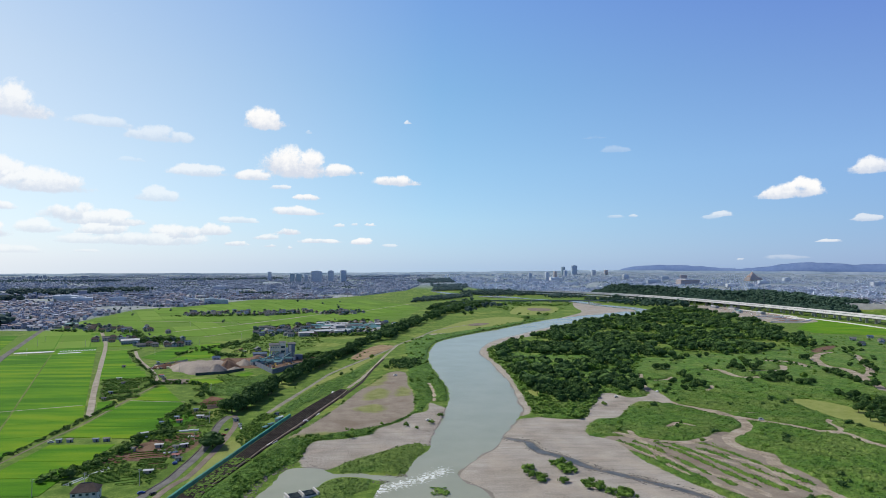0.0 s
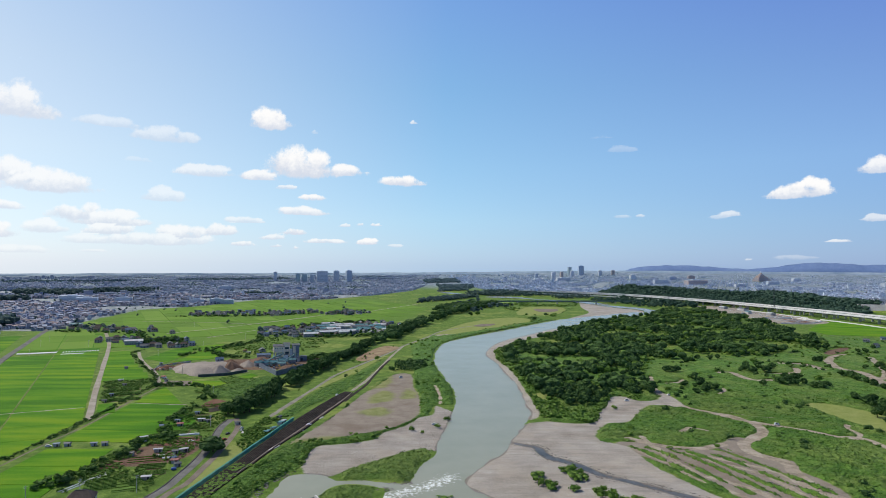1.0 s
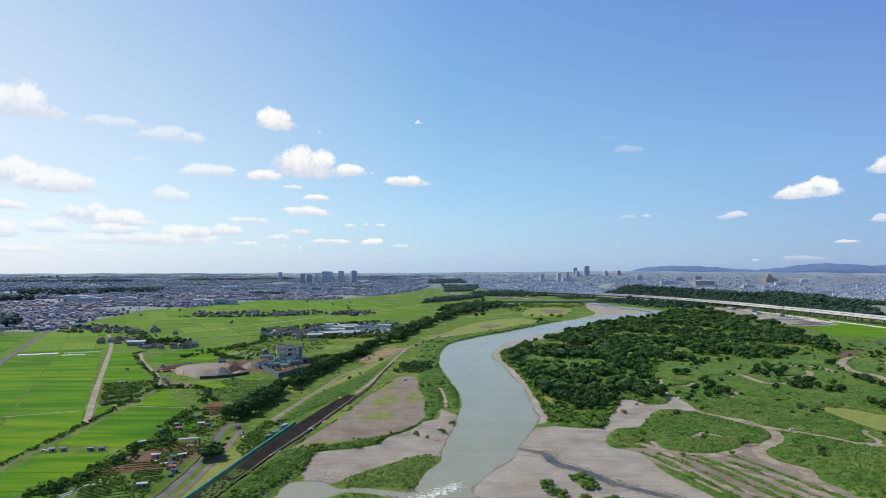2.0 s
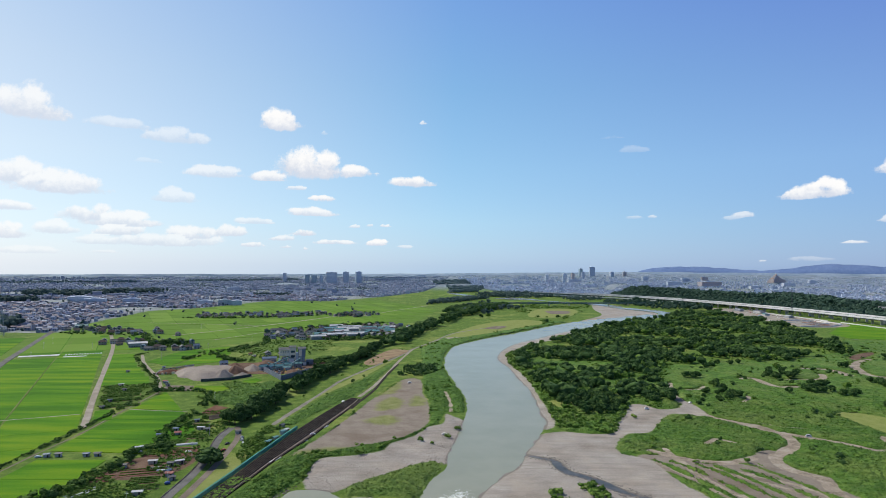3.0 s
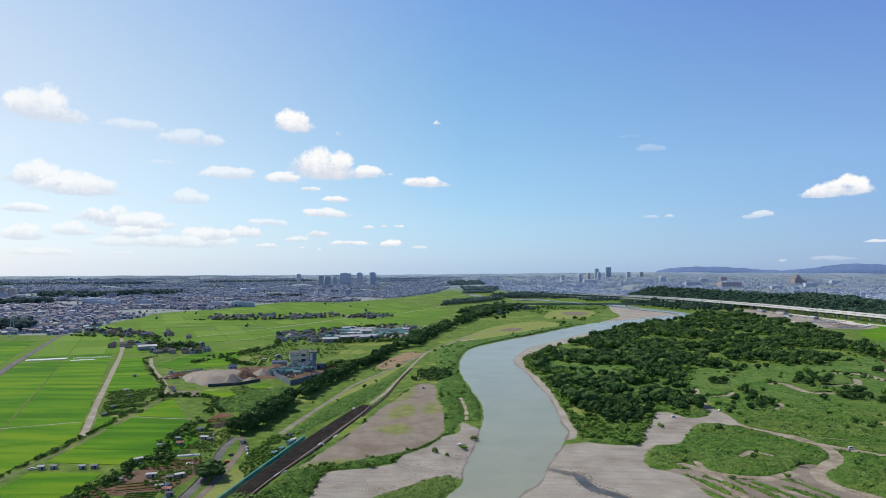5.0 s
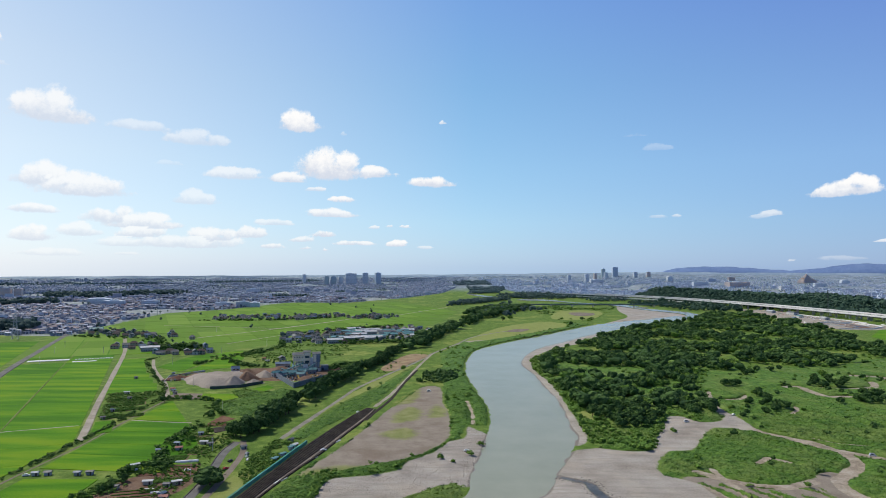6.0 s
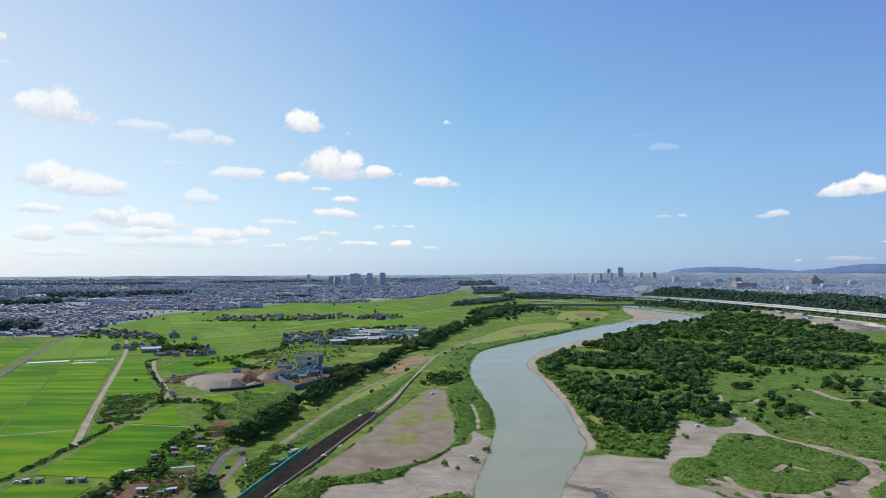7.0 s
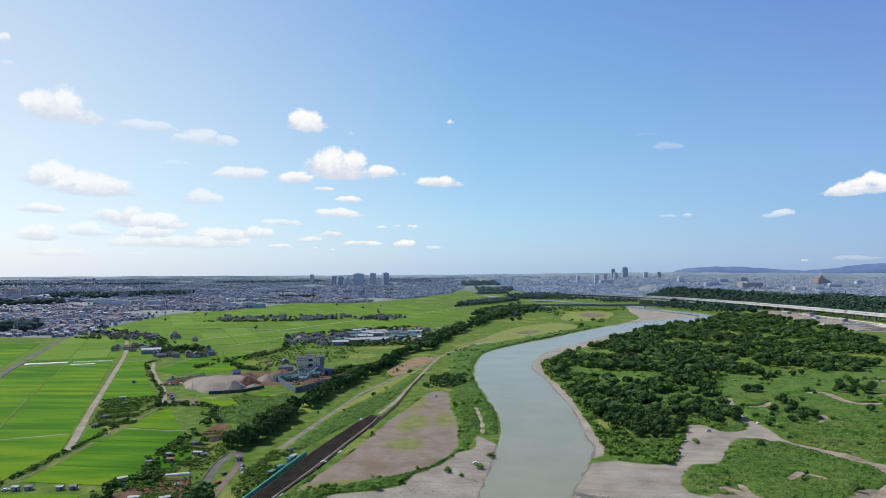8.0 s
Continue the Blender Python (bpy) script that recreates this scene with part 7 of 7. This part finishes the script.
CARS = [car(0), car(1), car(2), car(3), car(0, "van"), car(4)]
for c, (x, y, t) in zip(CARS, ((-71, 525, 10), (-122, 516, 80), (-128, 499, 70), (-126, 483, 60), (222, 609, 0), (-140, 366, 30))):
    stand(c, x, y, t)
for i, x, y, t in ((0, 30, 524, 10), (0, 275, 635, 30), (4, 315, 515, -20), (0, 443, 729, 10), (0, -117, 502, 80), (1, -120, 509, 80), (0, -149, 480, 20), (4, 3, 735, 20), (0, -181, 480, 40), (2, -133, 364, 60), (0, -243, 470, 20), (0, -60, 640, 70)):
    put(CARS[i], x, y, t)
for i, (x, y) in enumerate([(1000, 1600), (1004, 1610), (1010, 1622), (1014, 1640), (1020, 1660), (1000, 1680), (1010, 1700), (1030, 1760), (1040, 1800), (1045, 1830), (1034, 1850), (1020, 1720)]):
    put(CARS[(0, 4, 3, 0, 1)[i % 5]], x, y, 80 + 10 * (i % 4))


def lorry(x, y, z, turn):
    root = thing("lorry", "white box lorry on the elevated expressway", "lorry", "lorries on the expressway")
    part("box_body", boxed((-5, 3, -1.2, 1.2, 1.0, 3.7), bevel=0.06), M_WHITE, root)
    part("cab", boxed((3.2, 5.2, -1.15, 1.15, 0.6, 2.9), bevel=0.15), PAINTS[0], root)
    part("windscreen", boxed((5.17, 5.24, -1.0, 1.0, 1.7, 2.6)), M_GLASS, root)
    for sx in (-3.6, -2.4, 4.1):
        for sy in (-1.0, 1.0):
            bm = bmesh.new()
            bmesh.ops.create_cone(bm, cap_ends=True, segments=12, radius1=0.5, radius2=0.5, depth=0.3, matrix=Matrix.Translation((sx, sy, 0.5)) @ Matrix.Rotation(math.pi / 2, 4, "X"))
            part("wheel", bm, M_TYRE, root)
    root.matrix_basis = pose(x, y, z, 0, 0, turn)


for x, y, t in ((1131, 1700, 95), (1134, 1500 + 120, 95), (1060, 2100, 115), (880, 2480, 128)):
    lorry(x, y, float(land(np.array([[x, y]], float))[0]) + 11.05, t)

# ---- gardens and sheds beside the asphalt road ----
LUMP = ICO1


def crop_row(L, size, seed):
    rng = np.random.default_rng(seed)
    Vs, Fs, n = [], [], 0
    for x in np.arange(-L / 2, L / 2, size * 1.1):
        v = LUMP[0] * size * rng.uniform(0.6, 1.1) * [1, 0.8, 0.9] + [x, rng.uniform(-0.1, 0.1), size * 0.35]
        Vs.append(v), Fs.append(LUMP[1] + n)
        n += len(v)
    return np.vstack(Vs), np.vstack(Fs)


ROW_MESHES = {}


def garden(x, y, w, l, turn, soil, rows, size=0.6, leafy=None, label="brown garden plot with rows of vegetables"):
    root = thing("vegetable_plot", label, "garden plot", "garden plots")
    part("soil", prism([(-w / 2, -l / 2), (w / 2, -l / 2), (w / 2 * 0.96, l / 2), (-w / 2, l / 2 * 0.97)], -0.4, 0.18, 0.3), soil, root)
    for i in range(rows):
        key = (round(w), size, i % 3, (leafy or M_REED).name)
        if key not in ROW_MESHES:
            V, F = crop_row(w * 0.92, size, i + int(w))
            ROW_MESHES[key] = mesh_np("planted_bed", V, F, leafy or M_REED)
        ob = new("planted_bed", ROW_MESHES[key])
        ob.parent = root
        ob.location = (0, -l / 2 + (i + 0.5) * l / rows, 0.15)
        tagged(ob, kind="stuff")
    return stand(root, x, y, turn)


garden(-160, 482, 34, 20, 8, M_RED_EARTH, 2, label="bare reddish garden plot with few plants")
garden(-163, 440, 26, 15, 15, M_RED_EARTH, 3, label="bare reddish garden plot with few plants")
garden(-182, 428, 14, 14, 10, M_RED_EARTH, 2, label="bare reddish garden plot with few plants")
garden(-155, 424, 18, 12, 10, M_RED_EARTH, 4, 0.8)
garden(-152, 462, 24, 7, 10, M_EARTH, 5, 0.7)
garden(-168, 505, 20, 12, 5, M_EARTH, 6, 0.8)
garden(-158, 520, 16, 12, 5, M_EARTH, 4, 0.7)
garden(-172, 560, 22, 12, 0, M_EARTH, 3, 0.6, M_WILLOW)
garden(-166, 596, 24, 12, 0, M_RED_EARTH, 2, 0.5)
garden(-184, 545, 12, 20, 5, M_EARTH, 6, 0.7)
garden(-160, 548, 12, 14, 5, M_EARTH, 5, 0.6, M_WILLOW)
garden(-174, 478, 10, 8, 8, M_EARTH, 4, 0.6)
garden(-148, 412, 12, 9, 15, M_EARTH, 4, 0.7, M_WILLOW)
garden(-187, 415, 10, 9, 15, M_EARTH, 4, 0.6)
garden(-172, 393, 18, 22, 20, M_REED, 9, 0.55, M_WILLOW, "green vegetable plot with straight crop rows")
garden(-156, 388, 14, 16, 20, M_REED, 3, 0.5, M_REED, "grassy plot with straight crop rows")
for s in (160, 190, 215, 240):
    x, y = field(s * 0.9 - 70, 26)
    garden(x, y, 34, 12, 22, M_EARTH, 5, 0.8, M_WILLOW, "overgrown garden plot between the paddies")

SHEDS = [house(3.6, 2.6, 2.1, 0, 2, floors=1, category="garden shed", rise_k=0.2), house(4.2, 3, 2.2, 3, 2, floors=1, category="garden shed", rise_k=0.2), house(5, 2.4, 2.2, 4, 1, floors=1, category="garden shed", rise_k=0.12), house(3.4, 2.4, 2.1, 2, 2, floors=1, category="garden shed", rise_k=0.18), house(4.6, 2.3, 2.4, 5, 0, floors=1, category="garden shed", rise_k=0.08)]
for s, (x, y, t) in zip(SHEDS, ((-154, 536, 20), (-172, 525, 10), (-149, 400, 10), (-178, 537, 0), (-96, 510, 60))):
    stand(s, x, y, t)
for i, x, y, t in ((3, -213, 472, 5), (0, -206, 473, 5), (3, -238, 471, 10), (0, -231, 472, 10), (2, -185, 487, 40), (0, -99, 548, 65), (4, -94, 527, 62), (2, -93, 533, 62), (4, -99, 500, 62), (3, -171, 564, 15), (0, -150, 452, 0), (2, -146, 456, 30), (1, -143, 431, 0), (0, -139, 424, 20), (3, -146, 436, 70), (2, -163, 456, 10), (0, -178, 448, 0), (2, -160, 540, 0), (3, -184, 520, 10), (0, -128, 528, 40), (0, -205, 955, 0), (2, -215, 930, 20), (3, -195, 915, 0), (1, -225, 950, 45), (2, -185, 960, 0), (0, -330, 800, 24), (3, -300, 830, 24), (1, -262, 735, 10), (3, -258, 728, 20), (0, -252, 716, 24), (2, -300, 716, 24), (0, -285, 690, 24), (3, -276, 640, 24), (0, -270, 612, 24)):
    put(SHEDS[i], x, y, t)


def hoop_tunnel(x, y, turn, w=3.0, L=16, label="white plastic hoop tunnel over vegetables"):
    bm = bmesh.new()
    n = 10
    rings = []
    for xx in np.linspace(-L / 2, L / 2, 7):
        rings.append([bm.verts.new((xx, -w / 2 * math.cos(math.pi * i / n), w * 0.45 * math.sin(math.pi * i / n) - 0.05)) for i in range(n + 1)])
    for a, b in zip(rings[:-1], rings[1:]):
        for i in range(n):
            bm.faces.new((a[i], a[i + 1], b[i + 1], b[i]))
    bm.faces.new(rings[0]), bm.faces.new(rings[-1][::-1])
    ob = new("hoop_tunnel", bm_mesh("hoop_tunnel", bm, M_WHITE))
    tagged(ob, label, "tunnel", "hoop tunnels")
    return stand(ob, x, y, turn)


for x, y, t, w, L in ((-160, 498, 10, 2.5, 9), (-153, 500, 10, 2.5, 7), (-184, 397, 70, 1.0, 34), (-181.5, 396, 70, 1.0, 34), (-152, 442, 10, 2, 6), (-158, 447, 10, 2, 5)):
    hoop_tunnel(x, y, t, w, L)
for i in range(14):
    x, y = field(448 + 2.5 * (i % 2), -48 + i * 3.3)
    hoop_tunnel(x, y, 113, 2.2, 7, "white sheeted row cover beside the paddies")
for s, v0, v1, d in ((452, -104, -56, 10), (428, -50, -22, 6)):
    x, y = field(s, (v0 + v1) / 2)
    ob = new("field_cover", bm_mesh("field_cover", boxed((-(v1 - v0) / 2, (v1 - v0) / 2, -d / 2, d / 2, 0, 0.55), bevel=0.1), M_WHITE))
    tagged(ob, "white sheet spread over a field strip", "cover sheet", "white field sheets")
    stand(ob, x, y, 23.3)

tarp = new("tarpaulin", bm_mesh("tarpaulin", boxed((-1.6, 1.6, -1.3, 1.3, 0, 1.5), bevel=0.5), PAINTS[4]))
tagged(tarp, "blue tarpaulin over a garden stack", "tarpaulin")
stand(tarp, -139, 417, 20)
big = house(13, 10, 5.8, 1, 0, hip=4.0, note=" at the village end")
stand(big, -166, 358, 12)
ob = house(9, 6, 4.5, 2, 2, floors=1, category="warehouse", rise_k=0.2)
stand(ob, -232, 846, 20)
for i in range(40):
    a, r = i * 2.4, 4 + (i * 7) % 23
    x, y = -150 + math.cos(a) * r * 1.3, 812 + math.sin(a) * r * 0.9
    w = 0.8 + (i % 4) * 0.5
    ob = new("concrete_block", bm_mesh("concrete_block", boxed((-w, w, -0.6, 0.6, -0.2, 0.9 + (i % 3) * 0.5), bevel=0.08), (M_CONCRETE, M_DARK_STEEL, M_EARTH, M_BLUE_SHEET)[i % 4]))
    tagged(ob, "heavy block stored in the works yard", "block", "blocks in the yard")
    stand(ob, x, y, i * 37)
for i in range(26):
    x, y = -275 - (i % 7) * 3.2, 786 + (i // 7) * 6.5 + (i % 3)
    w = 1.0 + (i % 3) * 0.7
    ob = new("scrap_bundle", bm_mesh("scrap_bundle", boxed((-w, w, -0.8, 0.8, -0.2, 0.9 + (i % 4) * 0.4), bevel=0.15), (M_RED_EARTH, M_EARTH, M_DARK_STEEL, M_BEIGE)[i % 4]))
    tagged(ob, "rusty scrap bundle in the works yard", "scrap", "scrap bundles")
    stand(ob, x, y, i * 51)
for poly in ([(-217, 689), (-225, 718), (-191, 718), (-181, 697), (-198, 682)], [(-189, 735), (-172, 764), (-162, 752), (-167, 727)]):
    paddy(poly)
for poly, soil, words in (([(-178, 604), (-175, 626), (-160, 615), (-169, 599)], M_RED_EARTH, "bare reddish plot beside the tree row"), ([(-172, 582), (-154, 597), (-147, 587), (-162, 570)], M_BLACK, "dark tilled plot beside the tree row")):
    ob = new("tilled_plot", bm_mesh("tilled_plot", prism(poly, -0.3, 0.25, 0.5), soil))
    tagged(ob, words, "garden plot", kind="structure")
slab = new("yard_slab", bm_mesh("yard_slab", prism([(-20, -10), (18, -14), (14, 12), (-12, 14)], -0.3, 0.12), M_OLD_ROAD))
tagged(slab, "bare concrete yard beside the stone heap", "yard", kind="structure")
stand(slab, -238, 706, 0)


def pole(x, y, h=10.0):
    root = thing("utility_pole", "grey concrete utility pole with a crossarm", "utility pole", "utility poles")
    bm = bmesh.new()
    bmesh.ops.create_cone(bm, cap_ends=True, segments=8, radius1=0.2, radius2=0.12, depth=h + 0.5, matrix=Matrix.Translation((0, 0, h / 2 - 0.25)))
    part("shaft", bm, M_CONCRETE, root)
    for z in (h - 0.6, h - 1.5):
        part("crossarm", boxed((-1.0, 1.0, -0.08, 0.08, z, z + 0.15)), M_GALV, root)
    return stand(root, x, y, 30)


first_pole = pole(-197, 363)
for x, y in ((-174, 373), (-146, 379), (-140, 420), (-143, 470), (-147, 520), (-411, 1307), (-180, 640), (-250, 760), (-330, 900), (-300, 1000), (-260, 1100), (-540, 1000), (-500, 900), (-470, 1000), (-560, 1060), (-210, 1130)):
    put(first_pole, x, y, 30)

# ---- hedges, garden bushes, ditch weeds ----
HEDGES = [([(-204, 385), (-192, 408), (-186, 446), (-178, 462)], 60, 2.8, 8), ([(-192, 470), (-176, 492), (-168, 488), (-180, 520), (-186, 560), (-182, 596)], 110, 2.6, 7), ([(-256, 300), (-254, 465), (-252, 545), (-254, 610), (-256, 690)], 260, 1.5, 4),
          ([(-256, 690), (-270, 735), (-292, 776), (-318, 820), (-345, 868), (-376, 930), (-372, 960)], 150, 1.8, 4), ([(-300, 905), (-250, 1010), (-235, 1080), (-250, 1160)], 160, 3.0, 8), ([(-250, 690), (-215, 690), (-190, 660), (-180, 620)], 90, 2.8, 8), ([(-205, 880), (-240, 900), (-262, 930)], 60, 3.2, 8), ([(-420, 1040), (-390, 1060), (-360, 1072)], 60, 5.5, 14), ([(-120, 880), (-80, 900), (-60, 960)], 110, 4.5, 16)]
HEDGES += [([(-520, 1540), (-380, 1560), (-230, 1640)], 90, 4, 10), ([(-260, 1270), (-150, 1370), (-60, 1440)], 110, 4.5, 10), ([(-140, 1130), (-60, 1150), (-20, 1180)], 90, 4.5, 14), ([(-620, 1205), (-480, 1180), (-440, 1110), (-400, 1040), (-330, 1025)], 120, 4, 22), ([(-240, 1160), (-150, 1160), (-40, 1230), (10, 1300)], 120, 4, 26), ([(-300, 960), (-270, 1000), (-255, 1060)], 50, 2.5, 6)]
rng = np.random.default_rng(77)
hedge_rows = []
for pts, n, size, spread in HEDGES:
    c = smooth(pts, n=12)
    q = c[rng.integers(len(c), size=n)] + rng.normal(0, spread / 2.5, (n, 2))
    hedge_rows.append(np.column_stack([q, land(q), size * rng.uniform(0.6, 1.4, n)]))
scatter("hedgerow", BUSH_KINDS, np.vstack(hedge_rows), M_HEDGE, "dark bushes and hedges along ditches and lanes", "hedge")
GARDENS = [(-190, 380), (-142, 380), (-140, 540), (-150, 600), (-178, 600), (-190, 540), (-180, 470), (-196, 440)]
P = sow(GARDENS, 800, 91, 1.4, lambda P: off_roads(P, 0.5) & (patches(P, 14, 5) > 0.44))
scatter("garden_bushes", BUSH_KINDS, spots(P, 1.35, 91, 0.5), M_WILLOW, "mixed bushes and vegetables in the gardens", "bushes")
SCRUB = [(-200, 655), (-150, 622), (-138, 690), (-134, 730), (-156, 748), (-164, 724), (-190, 740), (-196, 724), (-180, 695), (-205, 676)]
P = sow(SCRUB, 420, 92, 2.2, lambda P: patches(P, 20, 7) > 0.46)
scatter("scrub", LOW_KINDS, spots(P, 2.4, 92, 0.5), M_WILLOW, "green scrub below the gravel works", "bushes")
PLOTS = [(-270, 930), (-200, 905), (-150, 930), (-110, 1020), (-130, 1110), (-230, 1120), (-250, 1050)]
P = sow(PLOTS, 420, 93, 2.6, lambda P: patches(P, 22, 8) > 0.42)
scatter("plot_bushes", BUSH_KINDS, spots(P, 1.8, 93, 0.5), M_WILLOW, "scattered garden growth among the sheds", "bushes")
LANE_SIDE = [field(60, 8), field(60, 14), field(175, 60), field(178, 8)]
P = sow(LANE_SIDE, 240, 94, 2.4)
scatter("plot_bushes", BUSH_KINDS, spots(P, 1.8, 94, 0.5), M_WILLOW, "scattered garden growth among the sheds", "bushes")

for pts in ([(-330, 1120), (-250, 1300)], [(-560, 1420), (-420, 1400), (-300, 1370)]):
    ribbon("farm_lane", pts, 2.2, M_TRACK, "pale lane across the rice plain", "road", lift=0.45)
# ---- weir block in the side pool ----
weir = thing("weir_block", "broken concrete weir block with slotted bays", "weir")
part("slab", boxed((-9, 9, -4, 4, -2.5, 0.5), bevel=0.15), M_CONCRETE, weir)
for s in (-8.4, 0, 8.4):
    part("side_wall", boxed((s - 0.5, s + 0.5, -4.2, 4.2, 0.4, 2.0), bevel=0.08), M_CONCRETE, weir)
for i in range(6):
    for k in (-4.2, 4.2):
        part("baffle", boxed((k - 3.0, k + 3.0, -3.4 + i * 1.2, -3.0 + i * 1.2, 0.5, 1.4)), M_DARK_STEEL, weir)
weir.matrix_basis = pose(-50, 358, 0.1, 0, 0, 28)

# ---- stones ----
M_ROCK = surface("dark_rock", (0.09, 0.08, 0.07), (0.16, 0.145, 0.13), (0.25, 0.23, 0.21), 0.2, 2, 0.9, "island", 0.4)


def stones(name, poly, n, size, seed, label, keep=None, material=None):
    rng = np.random.default_rng(seed)
    P = sow(poly, n, seed, 0, keep)
    kinds = []
    for _ in range(5):
        V = ICO1[0] * (1 + 0.5 * (rng.random((len(ICO1[0]), 1)) - 0.5)) * [1, 0.8, 0.5] * 0.5
        kinds.append((V, ICO1[1]))
    scatter(name, kinds, spots(P, size, seed, 0.6), material or M_AGG, label, "stones")


stones("river_stones", GRAVEL_LEFT, 2600, 0.75, 95, "loose grey stones on the gravel bank", lambda P: wet_depth(P) < 1)
stones("river_stones", GRAVEL_RIGHT, 2600, 0.6, 96, "loose grey stones on the gravel bank", lambda P: wet_depth(P) < 1)
stones("shore_stones", [(-86, 340), (-80, 400), (-62, 415), (-66, 405), (-74, 390), (-78, 340)], 300, 1.1, 97, "dark boulders heaped along the pool", material=M_ROCK)
stones("shore_stones", [(-12, 376), (-4, 392), (10, 393), (10, 386), (-6, 376)], 200, 1.0, 98, "dark boulders heaped along the pool", material=M_ROCK)

BROOK = [(75, 470), (110, 470), (125, 430), (185, 370), (215, 250), (180, 250), (150, 360), (110, 400), (92, 440)]
stones("creek_stones", BROOK, 2200, 0.8, 100, "dark wet stones along the side stream", lambda P: (line_distance(P, creek_line) < 7) & (line_distance(P, creek_line) > 1.2), M_ROCK)
STRIP_END = [tuple(p) for p in STRIP_L if p[1] < 450] + [tuple(p) for p in STRIP_R if p[1] < 450][::-1]
if len(STRIP_END) > 3:
    P = sow(STRIP_END, 420, 101, 0.8, lambda P: patches(P, 7, 3) > 0.42)
    rows_ = spots(P, 0.9, 101, 0.5)
    rows_[:, 2] += 0.6
    scatter("strip_weeds", WEED_KINDS, rows_, M_REED, "weeds overgrowing the dark raised beds", "weeds")
heap("gravel_islet", 27, 361, 7, 9, 0.6, 0, M_AGG, "small overgrown gravel islet in the rapids", 0.5, 30, "islet")
P = sow([(22, 355), (32, 355), (33, 366), (23, 368)], 40, 99, 0.8)
rows_ = np.column_stack([P, np.full(len(P), 0.1), 1.1 * np.random.default_rng(1).uniform(0.6, 1.3, len(P))])
scatter("islet_grass", WEED_KINDS, rows_, M_REED, "low yellowish green growth on a gravel islet", "weeds")

# ---- riverside fields and service yard ----
for name, poly, mat_, lab in (("bare_field", [(400, 1780), (450, 1790), (475, 1880), (410, 1890)], M_OLD_ROAD, "bare brownish ball field"), ("bare_field", [(160, 1345), (190, 1345), (215, 1400), (180, 1390)], M_OLD_ROAD, "bare brownish ball field"),
                              ("bare_slope", [(-58, 885), (-43, 860), (-24, 915), (0, 985), (-4, 1010), (-29, 1003)], M_TAN, "bare earth slope beside the gravel path"), ("service_yard", [(1036, 2102), (1100, 1990), (1085, 1800), (1085, 1640), (1060, 1490), (985, 1430), (910, 1435), (905, 1500), (925, 1664), (950, 1860), (985, 2020)], M_TRACK, "paved construction yard below the expressway"), ("dirt_yard", [(960, 1480), (1000, 1470), (1020, 1540), (985, 1560)], M_EARTH, "bare brown earth in the yard"),
                              ("gravel_lot", [(40, 1080), (62, 1072), (100, 1150), (140, 1190), (70, 1180)], M_TRACK, "gravel lot at the bend of the path")):
    lift_ = 0.28 if name not in ("bare_field", "dirt_yard") else 0.5
    pts = [tuple(p) for p in smooth(poly, True, 4)]
    ob = new(name, bm_mesh(name, prism(pts, -0.3, lift_, 0.6), mat_))
    tagged(ob, lab, name.replace("_", " "), kind="structure")
for pts in ([(905, 1440), (985, 1445), (1045, 1495), (1062, 1600)], [(930, 1610), (905, 1530), (890, 1460)], [(960, 1600), (1020, 1580), (1050, 1620)], [(1075, 1250), (1085, 1400), (1080, 1550)]):
    wall_run("yard_wall", pts, 2.6, 0.8, M_DECK, "low pale concrete wall of the yard", posts=20)
for i, (x, y) in enumerate([(1063, 2075), (1083, 2076), (1083, 2048), (1099, 2049), (1100, 2021), (1116, 2022), (1117, 1996), (1090, 1990), (1085, 1943), (1088, 1892), (1070, 1868), (1074, 1990), (1060, 2010), (1045, 1990)]):
    put(CARS[(4, 0, 3, 4, 0)[i % 5]], x, y, 95 + 8 * (i % 3))
for i in range(30):
    put(CARS[(0, 4, 3, 0, 1, 4)[i % 6]], 1000 + (i % 5) * 17 + (i // 5) * 3, 1560 + (i // 5) * 62 + (i % 5) * 9, 80 + 12 * (i % 4))
for pts in ([(925, 1560), (985, 1500), (1030, 1520), (1045, 1600), (1000, 1640)], [(1080, 1600), (1078, 1750), (1074, 1900)]):
    wall_run("ramp_wall", pts, 2.2, 0.8, M_DECK, "pale concrete wall along the yard's ramp", posts=20)
ribbon("ramp_road", [(900, 1440), (960, 1470), (1010, 1540), (1040, 1680), (1050, 1850), (1035, 2000)], 9, M_ASPHALT, "grey ramp road through the construction yard", "road", lift=0.5, thick=0.5)
for x, y, t, k in ((1040, 1700, 85, 0), (1060, 1880, 95, 1), (1010, 1760, 80, 2), (1035, 1950, 100, 0), (960, 1700, 70, 3)):
    put(BARN[k], x, y, t)
slope_wall = new("terrace_wall", bm_mesh("terrace_wall", boxed((-75, 75, -2, 2, 0, 34), bevel=0.3), M_CONCRETE))
tagged(slope_wall, "tall pale concrete wall holding the terrace", "wall", kind="structure")
slope_wall.matrix_basis = pose(1360, 1663, 0, -20, 0, -39)
